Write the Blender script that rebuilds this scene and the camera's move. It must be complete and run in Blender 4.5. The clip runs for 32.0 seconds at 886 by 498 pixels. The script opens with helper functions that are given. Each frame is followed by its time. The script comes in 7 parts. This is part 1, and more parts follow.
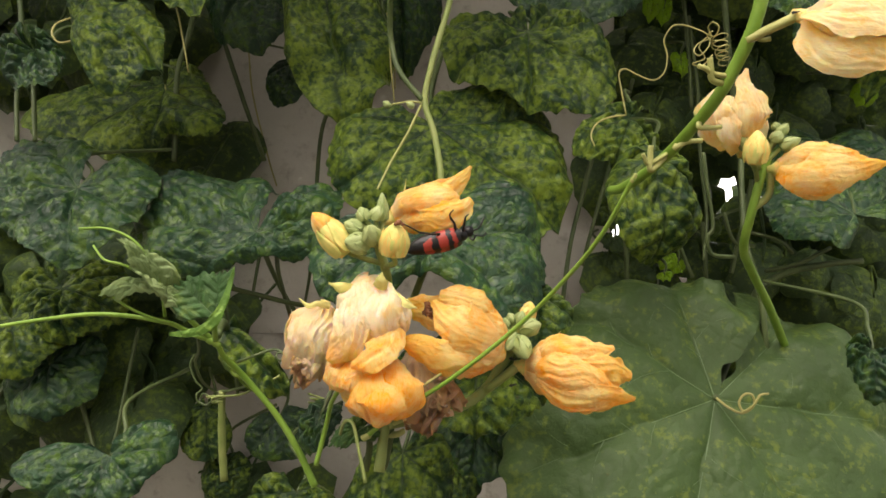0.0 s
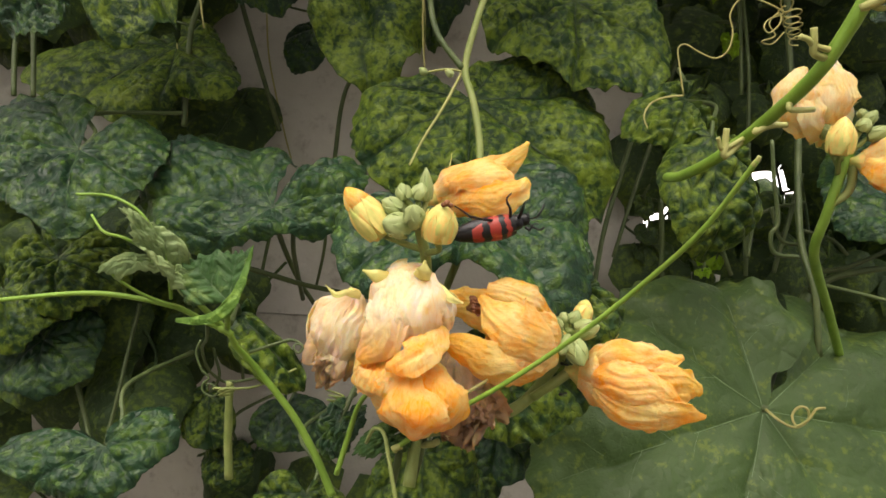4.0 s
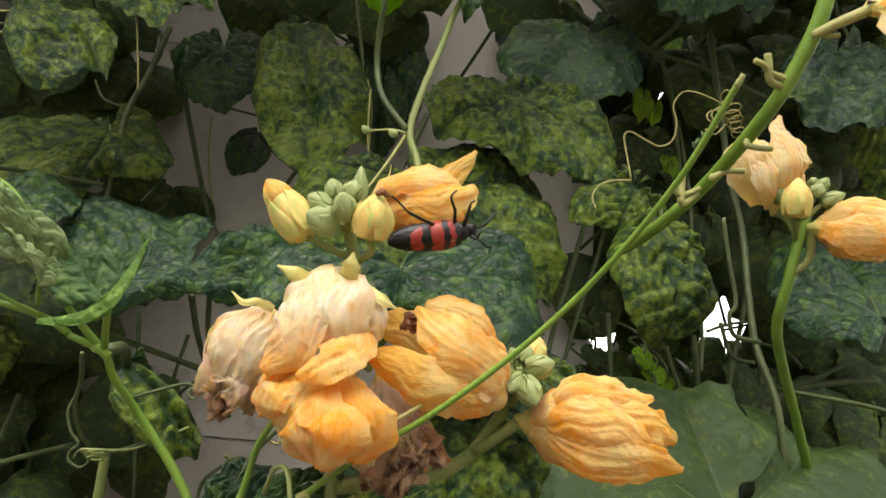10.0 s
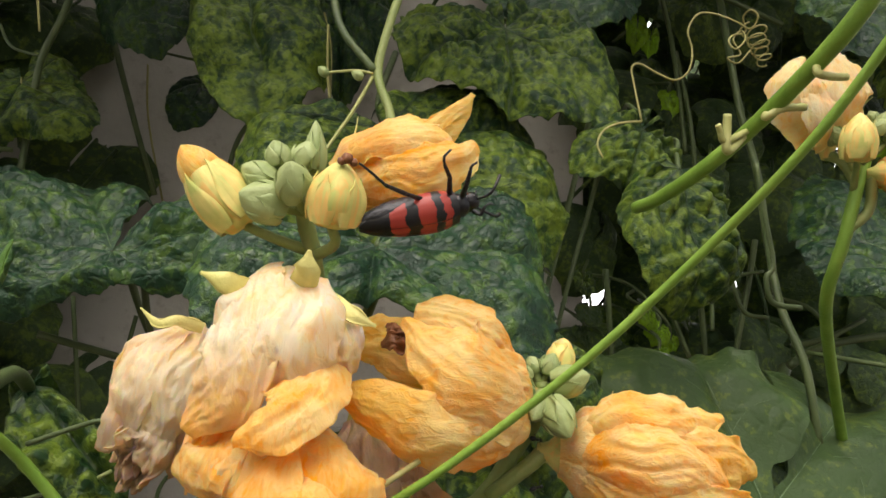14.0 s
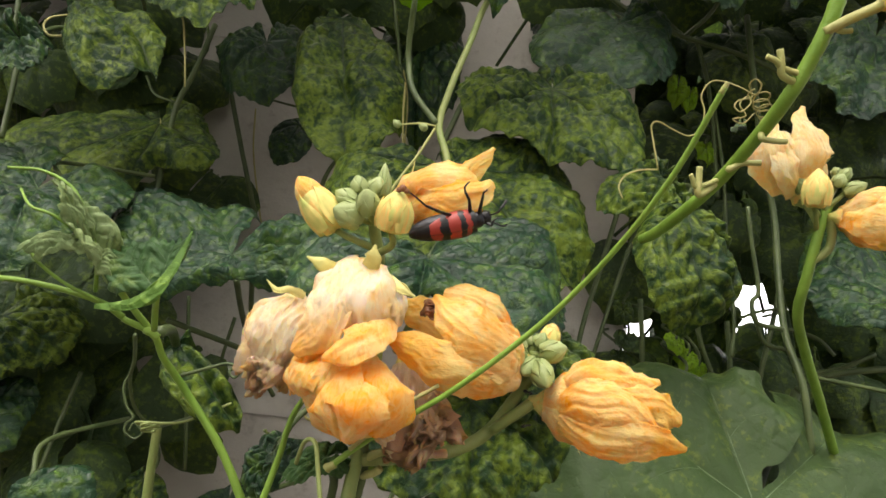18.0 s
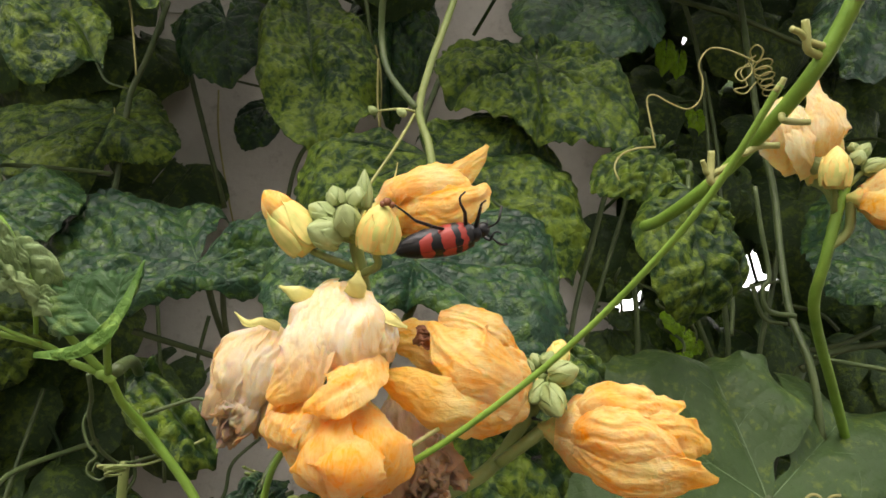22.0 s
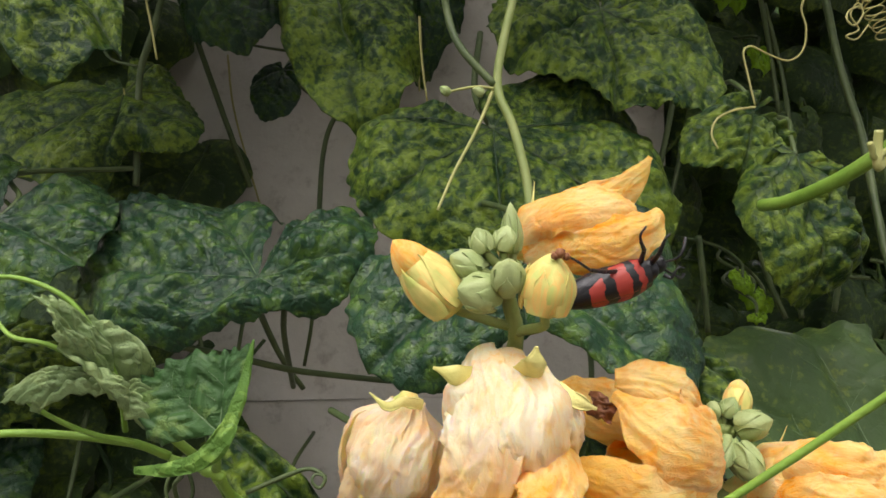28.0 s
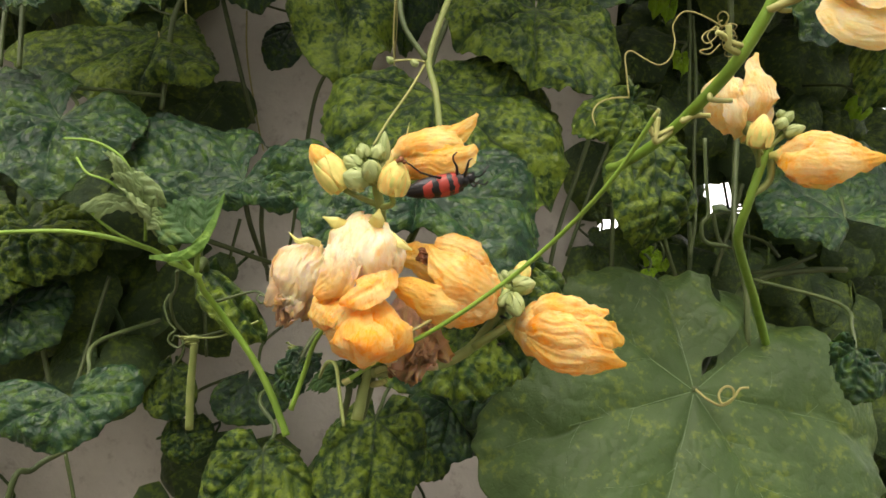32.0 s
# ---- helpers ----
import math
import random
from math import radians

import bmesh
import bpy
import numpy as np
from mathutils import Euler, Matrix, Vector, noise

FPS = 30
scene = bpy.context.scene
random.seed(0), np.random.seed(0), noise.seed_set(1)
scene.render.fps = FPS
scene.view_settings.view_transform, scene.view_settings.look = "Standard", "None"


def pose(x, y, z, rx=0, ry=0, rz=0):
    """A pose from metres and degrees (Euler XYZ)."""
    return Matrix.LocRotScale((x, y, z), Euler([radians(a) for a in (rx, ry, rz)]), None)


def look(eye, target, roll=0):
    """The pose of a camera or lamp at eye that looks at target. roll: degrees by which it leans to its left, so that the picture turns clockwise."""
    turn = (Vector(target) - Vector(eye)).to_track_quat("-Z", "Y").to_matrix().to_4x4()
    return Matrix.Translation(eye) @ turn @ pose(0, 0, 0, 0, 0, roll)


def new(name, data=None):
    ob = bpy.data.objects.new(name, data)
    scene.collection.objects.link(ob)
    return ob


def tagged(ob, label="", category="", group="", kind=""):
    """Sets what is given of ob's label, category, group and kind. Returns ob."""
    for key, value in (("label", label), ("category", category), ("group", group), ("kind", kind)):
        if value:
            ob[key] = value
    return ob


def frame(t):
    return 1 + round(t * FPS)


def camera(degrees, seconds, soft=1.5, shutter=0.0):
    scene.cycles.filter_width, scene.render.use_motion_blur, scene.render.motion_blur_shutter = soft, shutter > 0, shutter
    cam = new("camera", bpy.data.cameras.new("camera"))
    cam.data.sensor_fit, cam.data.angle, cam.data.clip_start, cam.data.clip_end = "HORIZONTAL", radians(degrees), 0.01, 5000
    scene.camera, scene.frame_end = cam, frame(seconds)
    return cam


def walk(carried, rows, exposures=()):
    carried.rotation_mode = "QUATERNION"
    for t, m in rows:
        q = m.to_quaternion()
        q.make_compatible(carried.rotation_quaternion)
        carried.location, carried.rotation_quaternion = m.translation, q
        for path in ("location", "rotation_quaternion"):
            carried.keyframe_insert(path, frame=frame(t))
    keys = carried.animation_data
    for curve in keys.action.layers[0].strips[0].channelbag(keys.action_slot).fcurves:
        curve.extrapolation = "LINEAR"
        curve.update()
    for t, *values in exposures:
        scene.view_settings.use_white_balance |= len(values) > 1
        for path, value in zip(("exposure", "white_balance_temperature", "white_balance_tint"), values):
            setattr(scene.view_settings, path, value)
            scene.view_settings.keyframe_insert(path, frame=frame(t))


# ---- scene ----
cam = camera(64.6, 32.0, 1.6)
PATH = [
    (0, (0.01, 0.012, 1.31), (0.012, 2.012, 1.316), 0.7),
    (0.5, (0.016, 0.026, 1.313), (0.016, 2.026, 1.265), 0.9),
    (1, (0.007, 0.019, 1.312), (0.014, 2.018, 1.226), 2.1),
    (1.5, (0.003, 0.015, 1.313), (-0.001, 2.013, 1.216), 2.7),
    (2, (-0.005, 0.021, 1.317), (0.004, 2.02, 1.246), 3.3),
    (2.5, (0.001, 0.026, 1.321), (0.029, 2.025, 1.263), 3.2),
    (3, (0.007, 0.028, 1.325), (0.031, 2.027, 1.247), 3.0),
    (3.5, (0.0, 0.038, 1.322), (0.001, 2.037, 1.242), 2.8),
    (5.5, (-0.023, 0.105, 1.26), (0.017, 2.088, 1.519), 5.2),
    (6, (-0.012, 0.109, 1.25), (0.063, 2.079, 1.588), 5.1),
    (6.5, (0.003, 0.095, 1.246), (0.062, 2.058, 1.624), 5.2),
    (7, (0.009, 0.071, 1.241), (0.022, 2.032, 1.635), 6.5),
    (7.5, (0.021, 0.053, 1.243), (0.018, 2.01, 1.652), 5.4),
    (8, (0.003, 0.054, 1.229), (0.011, 1.994, 1.713), 7.0),
    (8.5, (-0.007, 0.063, 1.223), (0.032, 1.982, 1.783), 7.5),
    (9, (0.002, 0.08, 1.235), (0.12, 1.998, 1.787), 6.9),
    (9.5, (0.003, 0.113, 1.242), (0.199, 2.04, 1.74), 6.2),
    (10, (-0.002, 0.099, 1.253), (0.123, 2.041, 1.716), 5.1),
    (10.5, (-0.001, 0.103, 1.259), (0.123, 2.062, 1.639), 2.7),
    (11, (0.004, 0.101, 1.26), (0.137, 2.068, 1.599), 1.3),
    (11.5, (0.008, 0.104, 1.258), (0.163, 2.07, 1.595), 1.4),
    (12, (-0.009, 0.103, 1.255), (0.097, 2.068, 1.612), 3.3),
    (12.5, (-0.011, 0.112, 1.256), (0.115, 2.081, 1.583), 3.0),
    (13, (-0.02, 0.115, 1.263), (0.126, 2.079, 1.613), 2.9),
    (13.5, (-0.015, 0.147, 1.273), (0.184, 2.108, 1.607), 2.6),
    (14, (-0.004, 0.163, 1.278), (0.215, 2.126, 1.59), 2.1),
    (14.5, (-0.002, 0.137, 1.269), (0.185, 2.101, 1.6), 4.1),
    (16.5, (0.009, 0.09, 1.263), (0.118, 2.057, 1.606), 5.4),
    (17, (0.015, 0.088, 1.257), (0.083, 2.05, 1.642), 6.4),
    (17.5, (0.007, 0.09, 1.254), (0.037, 2.051, 1.646), 5.6),
    (18, (0.007, 0.081, 1.253), (0.007, 2.039, 1.658), 5.9),
    (18.5, (0.008, 0.08, 1.249), (0.003, 2.043, 1.635), 5.4),
    (19, (0.011, 0.079, 1.252), (0.02, 2.042, 1.635), 5.1),
    (19.5, (0.007, 0.074, 1.252), (0.001, 2.037, 1.635), 5.1),
    (20, (0.005, 0.071, 1.254), (-0.004, 2.037, 1.621), 4.8),
    (20.5, (0.011, 0.066, 1.259), (-0.011, 2.032, 1.627), 4.4),
    (21, (0.007, 0.069, 1.254), (-0.055, 2.039, 1.598), 4.4),
    (21.5, (-0.004, 0.096, 1.264), (-0.011, 2.071, 1.58), 3.6),
    (22, (0.001, 0.11, 1.276), (0.072, 2.084, 1.587), 3.0),
    (22.5, (-0.021, 0.115, 1.268), (0.059, 2.089, 1.582), 3.7),
    (23, (-0.02, 0.11, 1.278), (0.067, 2.083, 1.591), 2.5),
    (23.5, (-0.011, 0.108, 1.276), (0.089, 2.082, 1.581), 2.5),
    (24, (-0.003, 0.106, 1.274), (0.11, 2.082, 1.564), 2.0),
    (24.5, (-0.003, 0.101, 1.276), (0.106, 2.077, 1.562), 1.7),
    (25, (0.0, 0.094, 1.274), (0.113, 2.069, 1.564), 1.7),
    (25.5, (0.006, 0.087, 1.279), (0.076, 2.068, 1.541), 1.2),
    (27.5, (-0.045, 0.151, 1.318), (0.062, 2.146, 1.425), -1.5),
    (28, (-0.046, 0.152, 1.314), (0.057, 2.146, 1.429), -0.8),
    (28.5, (-0.019, 0.154, 1.301), (0.151, 2.145, 1.39), 0.4),
    (29, (-0.015, 0.146, 1.301), (0.149, 2.136, 1.408), 1.6),
    (29.5, (-0.009, 0.144, 1.298), (0.156, 2.135, 1.393), 2.2),
    (30, (-0.008, 0.132, 1.298), (0.108, 2.125, 1.414), 2.4),
    (30.5, (-0.008, 0.12, 1.3), (0.103, 2.114, 1.423), 2.7),
    (31, (-0.014, 0.104, 1.294), (0.086, 2.097, 1.423), 3.9),
    (31.5, (-0.012, 0.067, 1.289), (0.113, 2.062, 1.354), 5.1),
    (32, (0.001, 0.023, 1.282), (0.076, 2.021, 1.312), 5.5),
]
walk(cam, [(t, look(eye, target, roll)) for t, eye, target, roll in PATH], [(0.0, 0.74, 7300, 15), (3.0, 0.74, 7300, 15), (6.0, 0.70, 6850, 15), (8.0, 0.87, 6850, 15), (9.0, 0.90, 6850, 15), (10.0, 0.72, 6850, 15), (12.0, 0.70, 6850, 15), (14.0, 0.62, 6850, 15), (17.0, 0.80, 6850, 15), (19.0, 0.90, 6850, 15), (21.0, 0.84, 6850, 15), (23.0, 0.72, 6850, 15), (25.0, 0.94, 6850, 15), (28.0, 0.64, 6550, 15), (29.0, 0.78, 6550, 15), (31.0, 0.64, 6550, 15), (32.0, 0.84, 7200, 15)])

# ---- light ----
world = bpy.data.worlds.new("sky")
scene.world = world
world.use_nodes = True
nt = world.node_tree
sky = nt.nodes.new("ShaderNodeTexSky")
sky.sky_type, sky.sun_disc = "NISHITA", False
sky.sun_elevation, sky.sun_rotation = radians(66), radians(205)
sky.air_density, sky.dust_density = 1.0, 3.0
cloud = nt.nodes.new("ShaderNodeHueSaturation")
cloud.inputs["Saturation"].default_value = 0.3
nt.links.new(sky.outputs[0], cloud.inputs["Color"])
nt.links.new(cloud.outputs[0], nt.nodes["Background"].inputs[0])
nt.nodes["Background"].inputs[1].default_value = 0.15
sun_data = bpy.data.lights.new("sun", "SUN")
sun_data.energy, sun_data.angle, sun_data.color = 2.8, radians(80), (1.0, 0.95, 0.88)
sun = new("sun", sun_data)
sun.matrix_world = look((-0.7, -1.1, 4.8), (0, 0.4, 1.2))


# ---- materials ----
def material(name, rough=0.5, spec=0.5):
    m = bpy.data.materials.new(name)
    m.use_nodes = True
    bsdf = m.node_tree.nodes["Principled BSDF"]
    bsdf.inputs["Roughness"].default_value = rough
    bsdf.inputs["Specular IOR Level"].default_value = spec
    return m, m.node_tree, bsdf


def node(nt, kind, **values):
    n = nt.nodes.new(kind)
    for key, value in values.items():
        n.inputs[key.replace("_", " ")].default_value = value
    return n


def noise_node(nt, scale, detail=4.0, rough=0.55, distort=0.0):
    """Noise in the thing's own space, shifted by its random number."""
    co = nt.nodes.new("ShaderNodeTexCoord")
    info = nt.nodes.new("ShaderNodeObjectInfo")
    mul = nt.nodes.new("ShaderNodeMath")
    mul.operation = "MULTIPLY"
    mul.inputs[1].default_value = 37.0
    n = nt.nodes.new("ShaderNodeTexNoise")
    n.noise_dimensions = "4D"
    n.inputs["Scale"].default_value, n.inputs["Detail"].default_value = scale, detail
    n.inputs["Roughness"].default_value, n.inputs["Distortion"].default_value = rough, distort
    nt.links.new(co.outputs["Object"], n.inputs["Vector"])
    nt.links.new(info.outputs["Random"], mul.inputs[0])
    nt.links.new(mul.outputs[0], n.inputs["W"])
    return n


def ramp(nt, source, stops, interpolation="LINEAR"):
    r = nt.nodes.new("ShaderNodeValToRGB")
    r.color_ramp.interpolation = interpolation
    while len(r.color_ramp.elements) < len(stops):
        r.color_ramp.elements.new(0.5)
    for e, (at, col) in zip(r.color_ramp.elements, stops):
        e.position, e.color = at, (*col, 1) if len(col) == 3 else col
    nt.links.new(source, r.inputs[0])
    return r


def mix(nt, fac, a, b):
    m = nt.nodes.new("ShaderNodeMix")
    m.data_type = "RGBA"
    for value, socket in ((fac, m.inputs[0]), (a, m.inputs[6]), (b, m.inputs[7])):
        if isinstance(value, (tuple, float)):
            socket.default_value = value if isinstance(value, float) else (*value, 1)
        else:
            nt.links.new(value, socket)
    return m.outputs[2]


def bump(nt, bsdf, height, strength, distance):
    b = nt.nodes.new("ShaderNodeBump")
    b.inputs["Strength"].default_value, b.inputs["Distance"].default_value = strength, distance
    nt.links.new(height, b.inputs["Height"])
    nt.links.new(b.outputs[0], bsdf.inputs["Normal"])


def leaf_material(name, dark, light, spot, low, high, rough=0.42, thin=0.25, scale=150.0, gloss=0.28, ribbed=True, vein=0.5, lace_depth=0.4):
    """Leaf skin: dark green, lighter patches, yellow mosaic spots between low and high of the noise, kept off the veins."""
    m, nt, bsdf = material(name, rough, gloss)
    broad = noise_node(nt, 22.0, 3.0)
    fine = noise_node(nt, scale, 4.0, 0.55, 0.25)
    grain = noise_node(nt, 420.0, 3.0)
    shade = ramp(nt, broad.outputs[0], [(0.35, (0, 0, 0)), (0.65, (1, 1, 1))]).outputs[0]
    add = nt.nodes.new("ShaderNodeMath")
    add.operation = "MULTIPLY_ADD"
    add.inputs[1].default_value = 0.45
    nt.links.new(broad.outputs[0], add.inputs[0])
    nt.links.new(fine.outputs[0], add.inputs[2])
    co = nt.nodes.new("ShaderNodeTexCoord")
    warp = nt.nodes.new("ShaderNodeMix")
    warp.data_type = "VECTOR"
    warp.inputs[0].default_value = 0.006
    cell = nt.nodes.new("ShaderNodeTexVoronoi")
    cell.inputs["Scale"].default_value = 330.0
    nt.links.new(co.outputs["Object"], warp.inputs[4])
    nt.links.new(grain.outputs["Color"], warp.inputs[5])
    nt.links.new(warp.outputs[1], cell.inputs["Vector"])
    tone = nt.nodes.new("ShaderNodeSeparateColor")
    nt.links.new(cell.outputs["Color"], tone.inputs[0])
    patch = nt.nodes.new("ShaderNodeMath")
    patch.operation = "MULTIPLY_ADD"
    patch.inputs[1].default_value = 0.2
    nt.links.new(tone.outputs[0], patch.inputs[0])
    nt.links.new(add.outputs[0], patch.inputs[2])
    spots = ramp(nt, patch.outputs[0], [(low + 0.1, (0, 0, 0)), (high + 0.1, (1, 1, 1))]).outputs[0]
    if ribbed:
        rib = nt.nodes.new("ShaderNodeAttribute")
        rib.attribute_name = "off_vein"
        between = ramp(nt, rib.outputs["Fac"], [(0.1, (vein,) * 3), (0.7, (1, 1, 1))]).outputs[0]
        for k in (0, 1):
            mul = nt.nodes.new("ShaderNodeMath")
            mul.operation = "MULTIPLY"
            nt.links.new((shade, spots)[k], mul.inputs[0])
            nt.links.new(between, mul.inputs[1])
            if k == 0:
                shade = mul.outputs[0]
            else:
                spots = mul.outputs[0]
    base = mix(nt, shade, dark, light)
    col = mix(nt, spots, base, spot)
    nt.links.new(col, bsdf.inputs["Base Color"])
    worn = ramp(nt, fine.outputs[0], [(0.3, (rough + 0.1,) * 3), (0.7, (rough - 0.08,) * 3)])
    nt.links.new(worn.outputs[0], bsdf.inputs["Roughness"])
    height = nt.nodes.new("ShaderNodeMath")
    height.operation = "MULTIPLY_ADD"
    height.inputs[1].default_value = 0.16
    nt.links.new(grain.outputs[0], height.inputs[0])
    calm = nt.nodes.new("ShaderNodeMath")
    calm.operation = "MULTIPLY"
    calm.inputs[1].default_value = 0.35
    nt.links.new(fine.outputs[0], calm.inputs[0])
    nt.links.new(calm.outputs[0], height.inputs[2])
    lace = nt.nodes.new("ShaderNodeTexVoronoi")
    lace.feature = "DISTANCE_TO_EDGE"
    lace.inputs["Scale"].default_value = 160.0
    nt.links.new(warp.outputs[1], lace.inputs["Vector"])
    lines = ramp(nt, lace.outputs["Distance"], [(0.0, (0, 0, 0)), (0.22, (1, 1, 1))]).outputs[0]
    relief = nt.nodes.new("ShaderNodeMath")
    relief.operation = "MULTIPLY_ADD"
    relief.inputs[1].default_value = lace_depth
    nt.links.new(lines, relief.inputs[0])
    nt.links.new(height.outputs[0], relief.inputs[2])
    bump(nt, bsdf, relief.outputs[0], 0.5, 0.003)
    if thin:
        tr = nt.nodes.new("ShaderNodeBsdfTranslucent")
        warm = mix(nt, 0.5, col, (spot[0] * 1.2, spot[1] * 1.3, spot[2] * 0.6))
        nt.links.new(warm, tr.inputs[0])
        ms = nt.nodes.new("ShaderNodeMixShader")
        ms.inputs[0].default_value = thin
        nt.links.new(bsdf.outputs[0], ms.inputs[1])
        nt.links.new(tr.outputs[0], ms.inputs[2])
        nt.links.new(ms.outputs[0], nt.nodes["Material Output"].inputs[0])
    return m


def stem_material(name, a, b, rough=0.5):
    m, nt, bsdf = material(name, rough, 0.4)
    n = noise_node(nt, 60.0, 4.0)
    g = noise_node(nt, 700.0, 2.0)
    col = mix(nt, ramp(nt, n.outputs[0], [(0.35, (0, 0, 0)), (0.68, (1, 1, 1))]).outputs[0], a, b)
    nt.links.new(col, bsdf.inputs["Base Color"])
    bump(nt, bsdf, g.outputs[0], 0.4, 0.0008)
    return m


def bud_material(name, green, yellow, flush):
    """Bud skin: yellow-green, streaked along its length, flushed towards the tip with thin orange lines."""
    m, nt, bsdf = material(name, 0.55, 0.3)
    co = nt.nodes.new("ShaderNodeTexCoord")
    streak = noise_node(nt, 420.0, 3.0, 0.55, 0.4)
    patch = noise_node(nt, 110.0, 3.0)
    stretch = nt.nodes.new("ShaderNodeMapping")
    stretch.inputs["Scale"].default_value = (1.0, 1.0, 0.06)
    nt.links.new(co.outputs["Object"], stretch.inputs["Vector"])
    nt.links.new(stretch.outputs[0], streak.inputs["Vector"])
    col = mix(nt, ramp(nt, patch.outputs[0], [(0.38, (0, 0, 0)), (0.62, (1, 1, 1))]).outputs[0], green, yellow)
    lines = ramp(nt, streak.outputs[0], [(0.50, (0, 0, 0)), (0.62, (0.55, 0.55, 0.55)), (0.72, (0.2, 0.2, 0.2))])
    col = mix(nt, lines.outputs[0], col, flush)
    nt.links.new(col, bsdf.inputs["Base Color"])
    bump(nt, bsdf, streak.outputs[0], 0.45, 0.0012)
    return m


def petal_material(name, deep, pale, tip, from_z, to_z, thin=0.5):
    """Papery petal: pale on the ridges of its wrinkles, deep in the creases, another colour towards its end (local z in metres)."""
    m, nt, bsdf = material(name, 0.6, 0.2)
    bsdf.inputs["Subsurface Weight"].default_value = 0.5
    bsdf.inputs["Subsurface Radius"].default_value = (1.0, 0.4, 0.1)
    bsdf.inputs["Subsurface Scale"].default_value = 0.005
    co = nt.nodes.new("ShaderNodeTexCoord")
    sep = nt.nodes.new("ShaderNodeSeparateXYZ")
    nt.links.new(co.outputs["Object"], sep.inputs[0])
    broad = noise_node(nt, 55.0, 3.0, 0.6, 0.6)
    wrinkle = noise_node(nt, 300.0, 4.0, 0.6, 1.2)
    vein = noise_node(nt, 520.0, 2.0, 0.5, 0.5)
    for n, squeeze in ((wrinkle, 0.36), (vein, 0.12)):
        stretch = nt.nodes.new("ShaderNodeMapping")
        stretch.inputs["Scale"].default_value = (1.0, 1.0, squeeze)
        nt.links.new(co.outputs["Object"], stretch.inputs["Vector"])
        nt.links.new(stretch.outputs[0], n.inputs["Vector"])
    sharp = ramp(nt, wrinkle.outputs[0], [(0.38, (0, 0, 0)), (0.5, (1, 1, 1)), (0.64, (0.25, 0.25, 0.25))])
    at = nt.nodes.new("ShaderNodeMapRange")
    at.inputs["From Min"].default_value, at.inputs["From Max"].default_value = from_z, to_z
    wob = nt.nodes.new("ShaderNodeMath")
    wob.operation = "MULTIPLY_ADD"
    wob.inputs[1].default_value = 0.02
    nt.links.new(broad.outputs[0], wob.inputs[0])
    nt.links.new(sep.outputs[2], wob.inputs[2])
    nt.links.new(wob.outputs[0], at.inputs["Value"])
    amount = nt.nodes.new("ShaderNodeMath")
    amount.operation = "MULTIPLY_ADD"
    amount.inputs[1].default_value = 0.4
    nt.links.new(sharp.outputs[0], amount.inputs[0])
    shade = ramp(nt, broad.outputs[0], [(0.36, (0, 0, 0)), (0.62, (0.75, 0.75, 0.75))])
    nt.links.new(shade.outputs[0], amount.inputs[2])
    col = mix(nt, amount.outputs[0], deep, pale)
    col = mix(nt, at.outputs[0], col, tip)
    nt.links.new(col, bsdf.inputs["Base Color"])
    height = nt.nodes.new("ShaderNodeMath")
    height.operation = "MULTIPLY_ADD"
    height.inputs[1].default_value = 0.5
    net = nt.nodes.new("ShaderNodeTexVoronoi")
    net.feature = "DISTANCE_TO_EDGE"
    net.inputs["Scale"].default_value = 300.0
    warp = nt.nodes.new("ShaderNodeMix")
    warp.data_type = "VECTOR"
    warp.inputs[0].default_value = 0.01
    nt.links.new(co.outputs["Object"], warp.inputs[4])
    nt.links.new(wrinkle.outputs["Color"], warp.inputs[5])
    nt.links.new(warp.outputs[1], net.inputs["Vector"])
    crinkle = nt.nodes.new("ShaderNodeMath")
    crinkle.operation = "MULTIPLY_ADD"
    crinkle.inputs[1].default_value = -1.6
    nt.links.new(net.outputs["Distance"], crinkle.inputs[0])
    nt.links.new(vein.outputs[0], crinkle.inputs[2])
    nt.links.new(crinkle.outputs[0], height.inputs[0])
    nt.links.new(sharp.outputs[0], height.inputs[2])
    bump(nt, bsdf, height.outputs[0], 0.42, 0.0008)
    tr = nt.nodes.new("ShaderNodeBsdfTranslucent")
    nt.links.new(col, tr.inputs[0])
    ms = nt.nodes.new("ShaderNodeMixShader")
    ms.inputs[0].default_value = thin
    nt.links.new(bsdf.outputs[0], ms.inputs[1])
    nt.links.new(tr.outputs[0], ms.inputs[2])
    nt.links.new(ms.outputs[0], nt.nodes["Material Output"].inputs[0])
    return m


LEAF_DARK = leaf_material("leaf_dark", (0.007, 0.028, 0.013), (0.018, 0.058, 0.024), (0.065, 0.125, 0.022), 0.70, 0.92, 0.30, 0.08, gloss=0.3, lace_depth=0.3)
LEAF_BACK = leaf_material("leaf_background", (0.024, 0.050, 0.020), (0.050, 0.090, 0.032), (0.11, 0.17, 0.03), 0.74, 0.92, 0.42, 0.2, ribbed=False, gloss=0.22)
LEAF_MOSAIC = leaf_material("leaf_mosaic", (0.007, 0.028, 0.009), (0.018, 0.052, 0.014), (0.122, 0.182, 0.021), 0.62, 0.86, 0.34, 0.1, 190.0, gloss=0.2, vein=0.2, lace_depth=0.3)
LEAF_PLAIN = leaf_material("leaf_plain", (0.044, 0.084, 0.024), (0.060, 0.110, 0.033), (0.11, 0.16, 0.03), 0.80, 0.95, 0.45, 0.12, lace_depth=0.12)
LEAF_FRESH = leaf_material("leaf_fresh", (0.030, 0.085, 0.022), (0.066, 0.15, 0.044), (0.12, 0.2, 0.05), 0.75, 0.95, 0.45, 0.25)
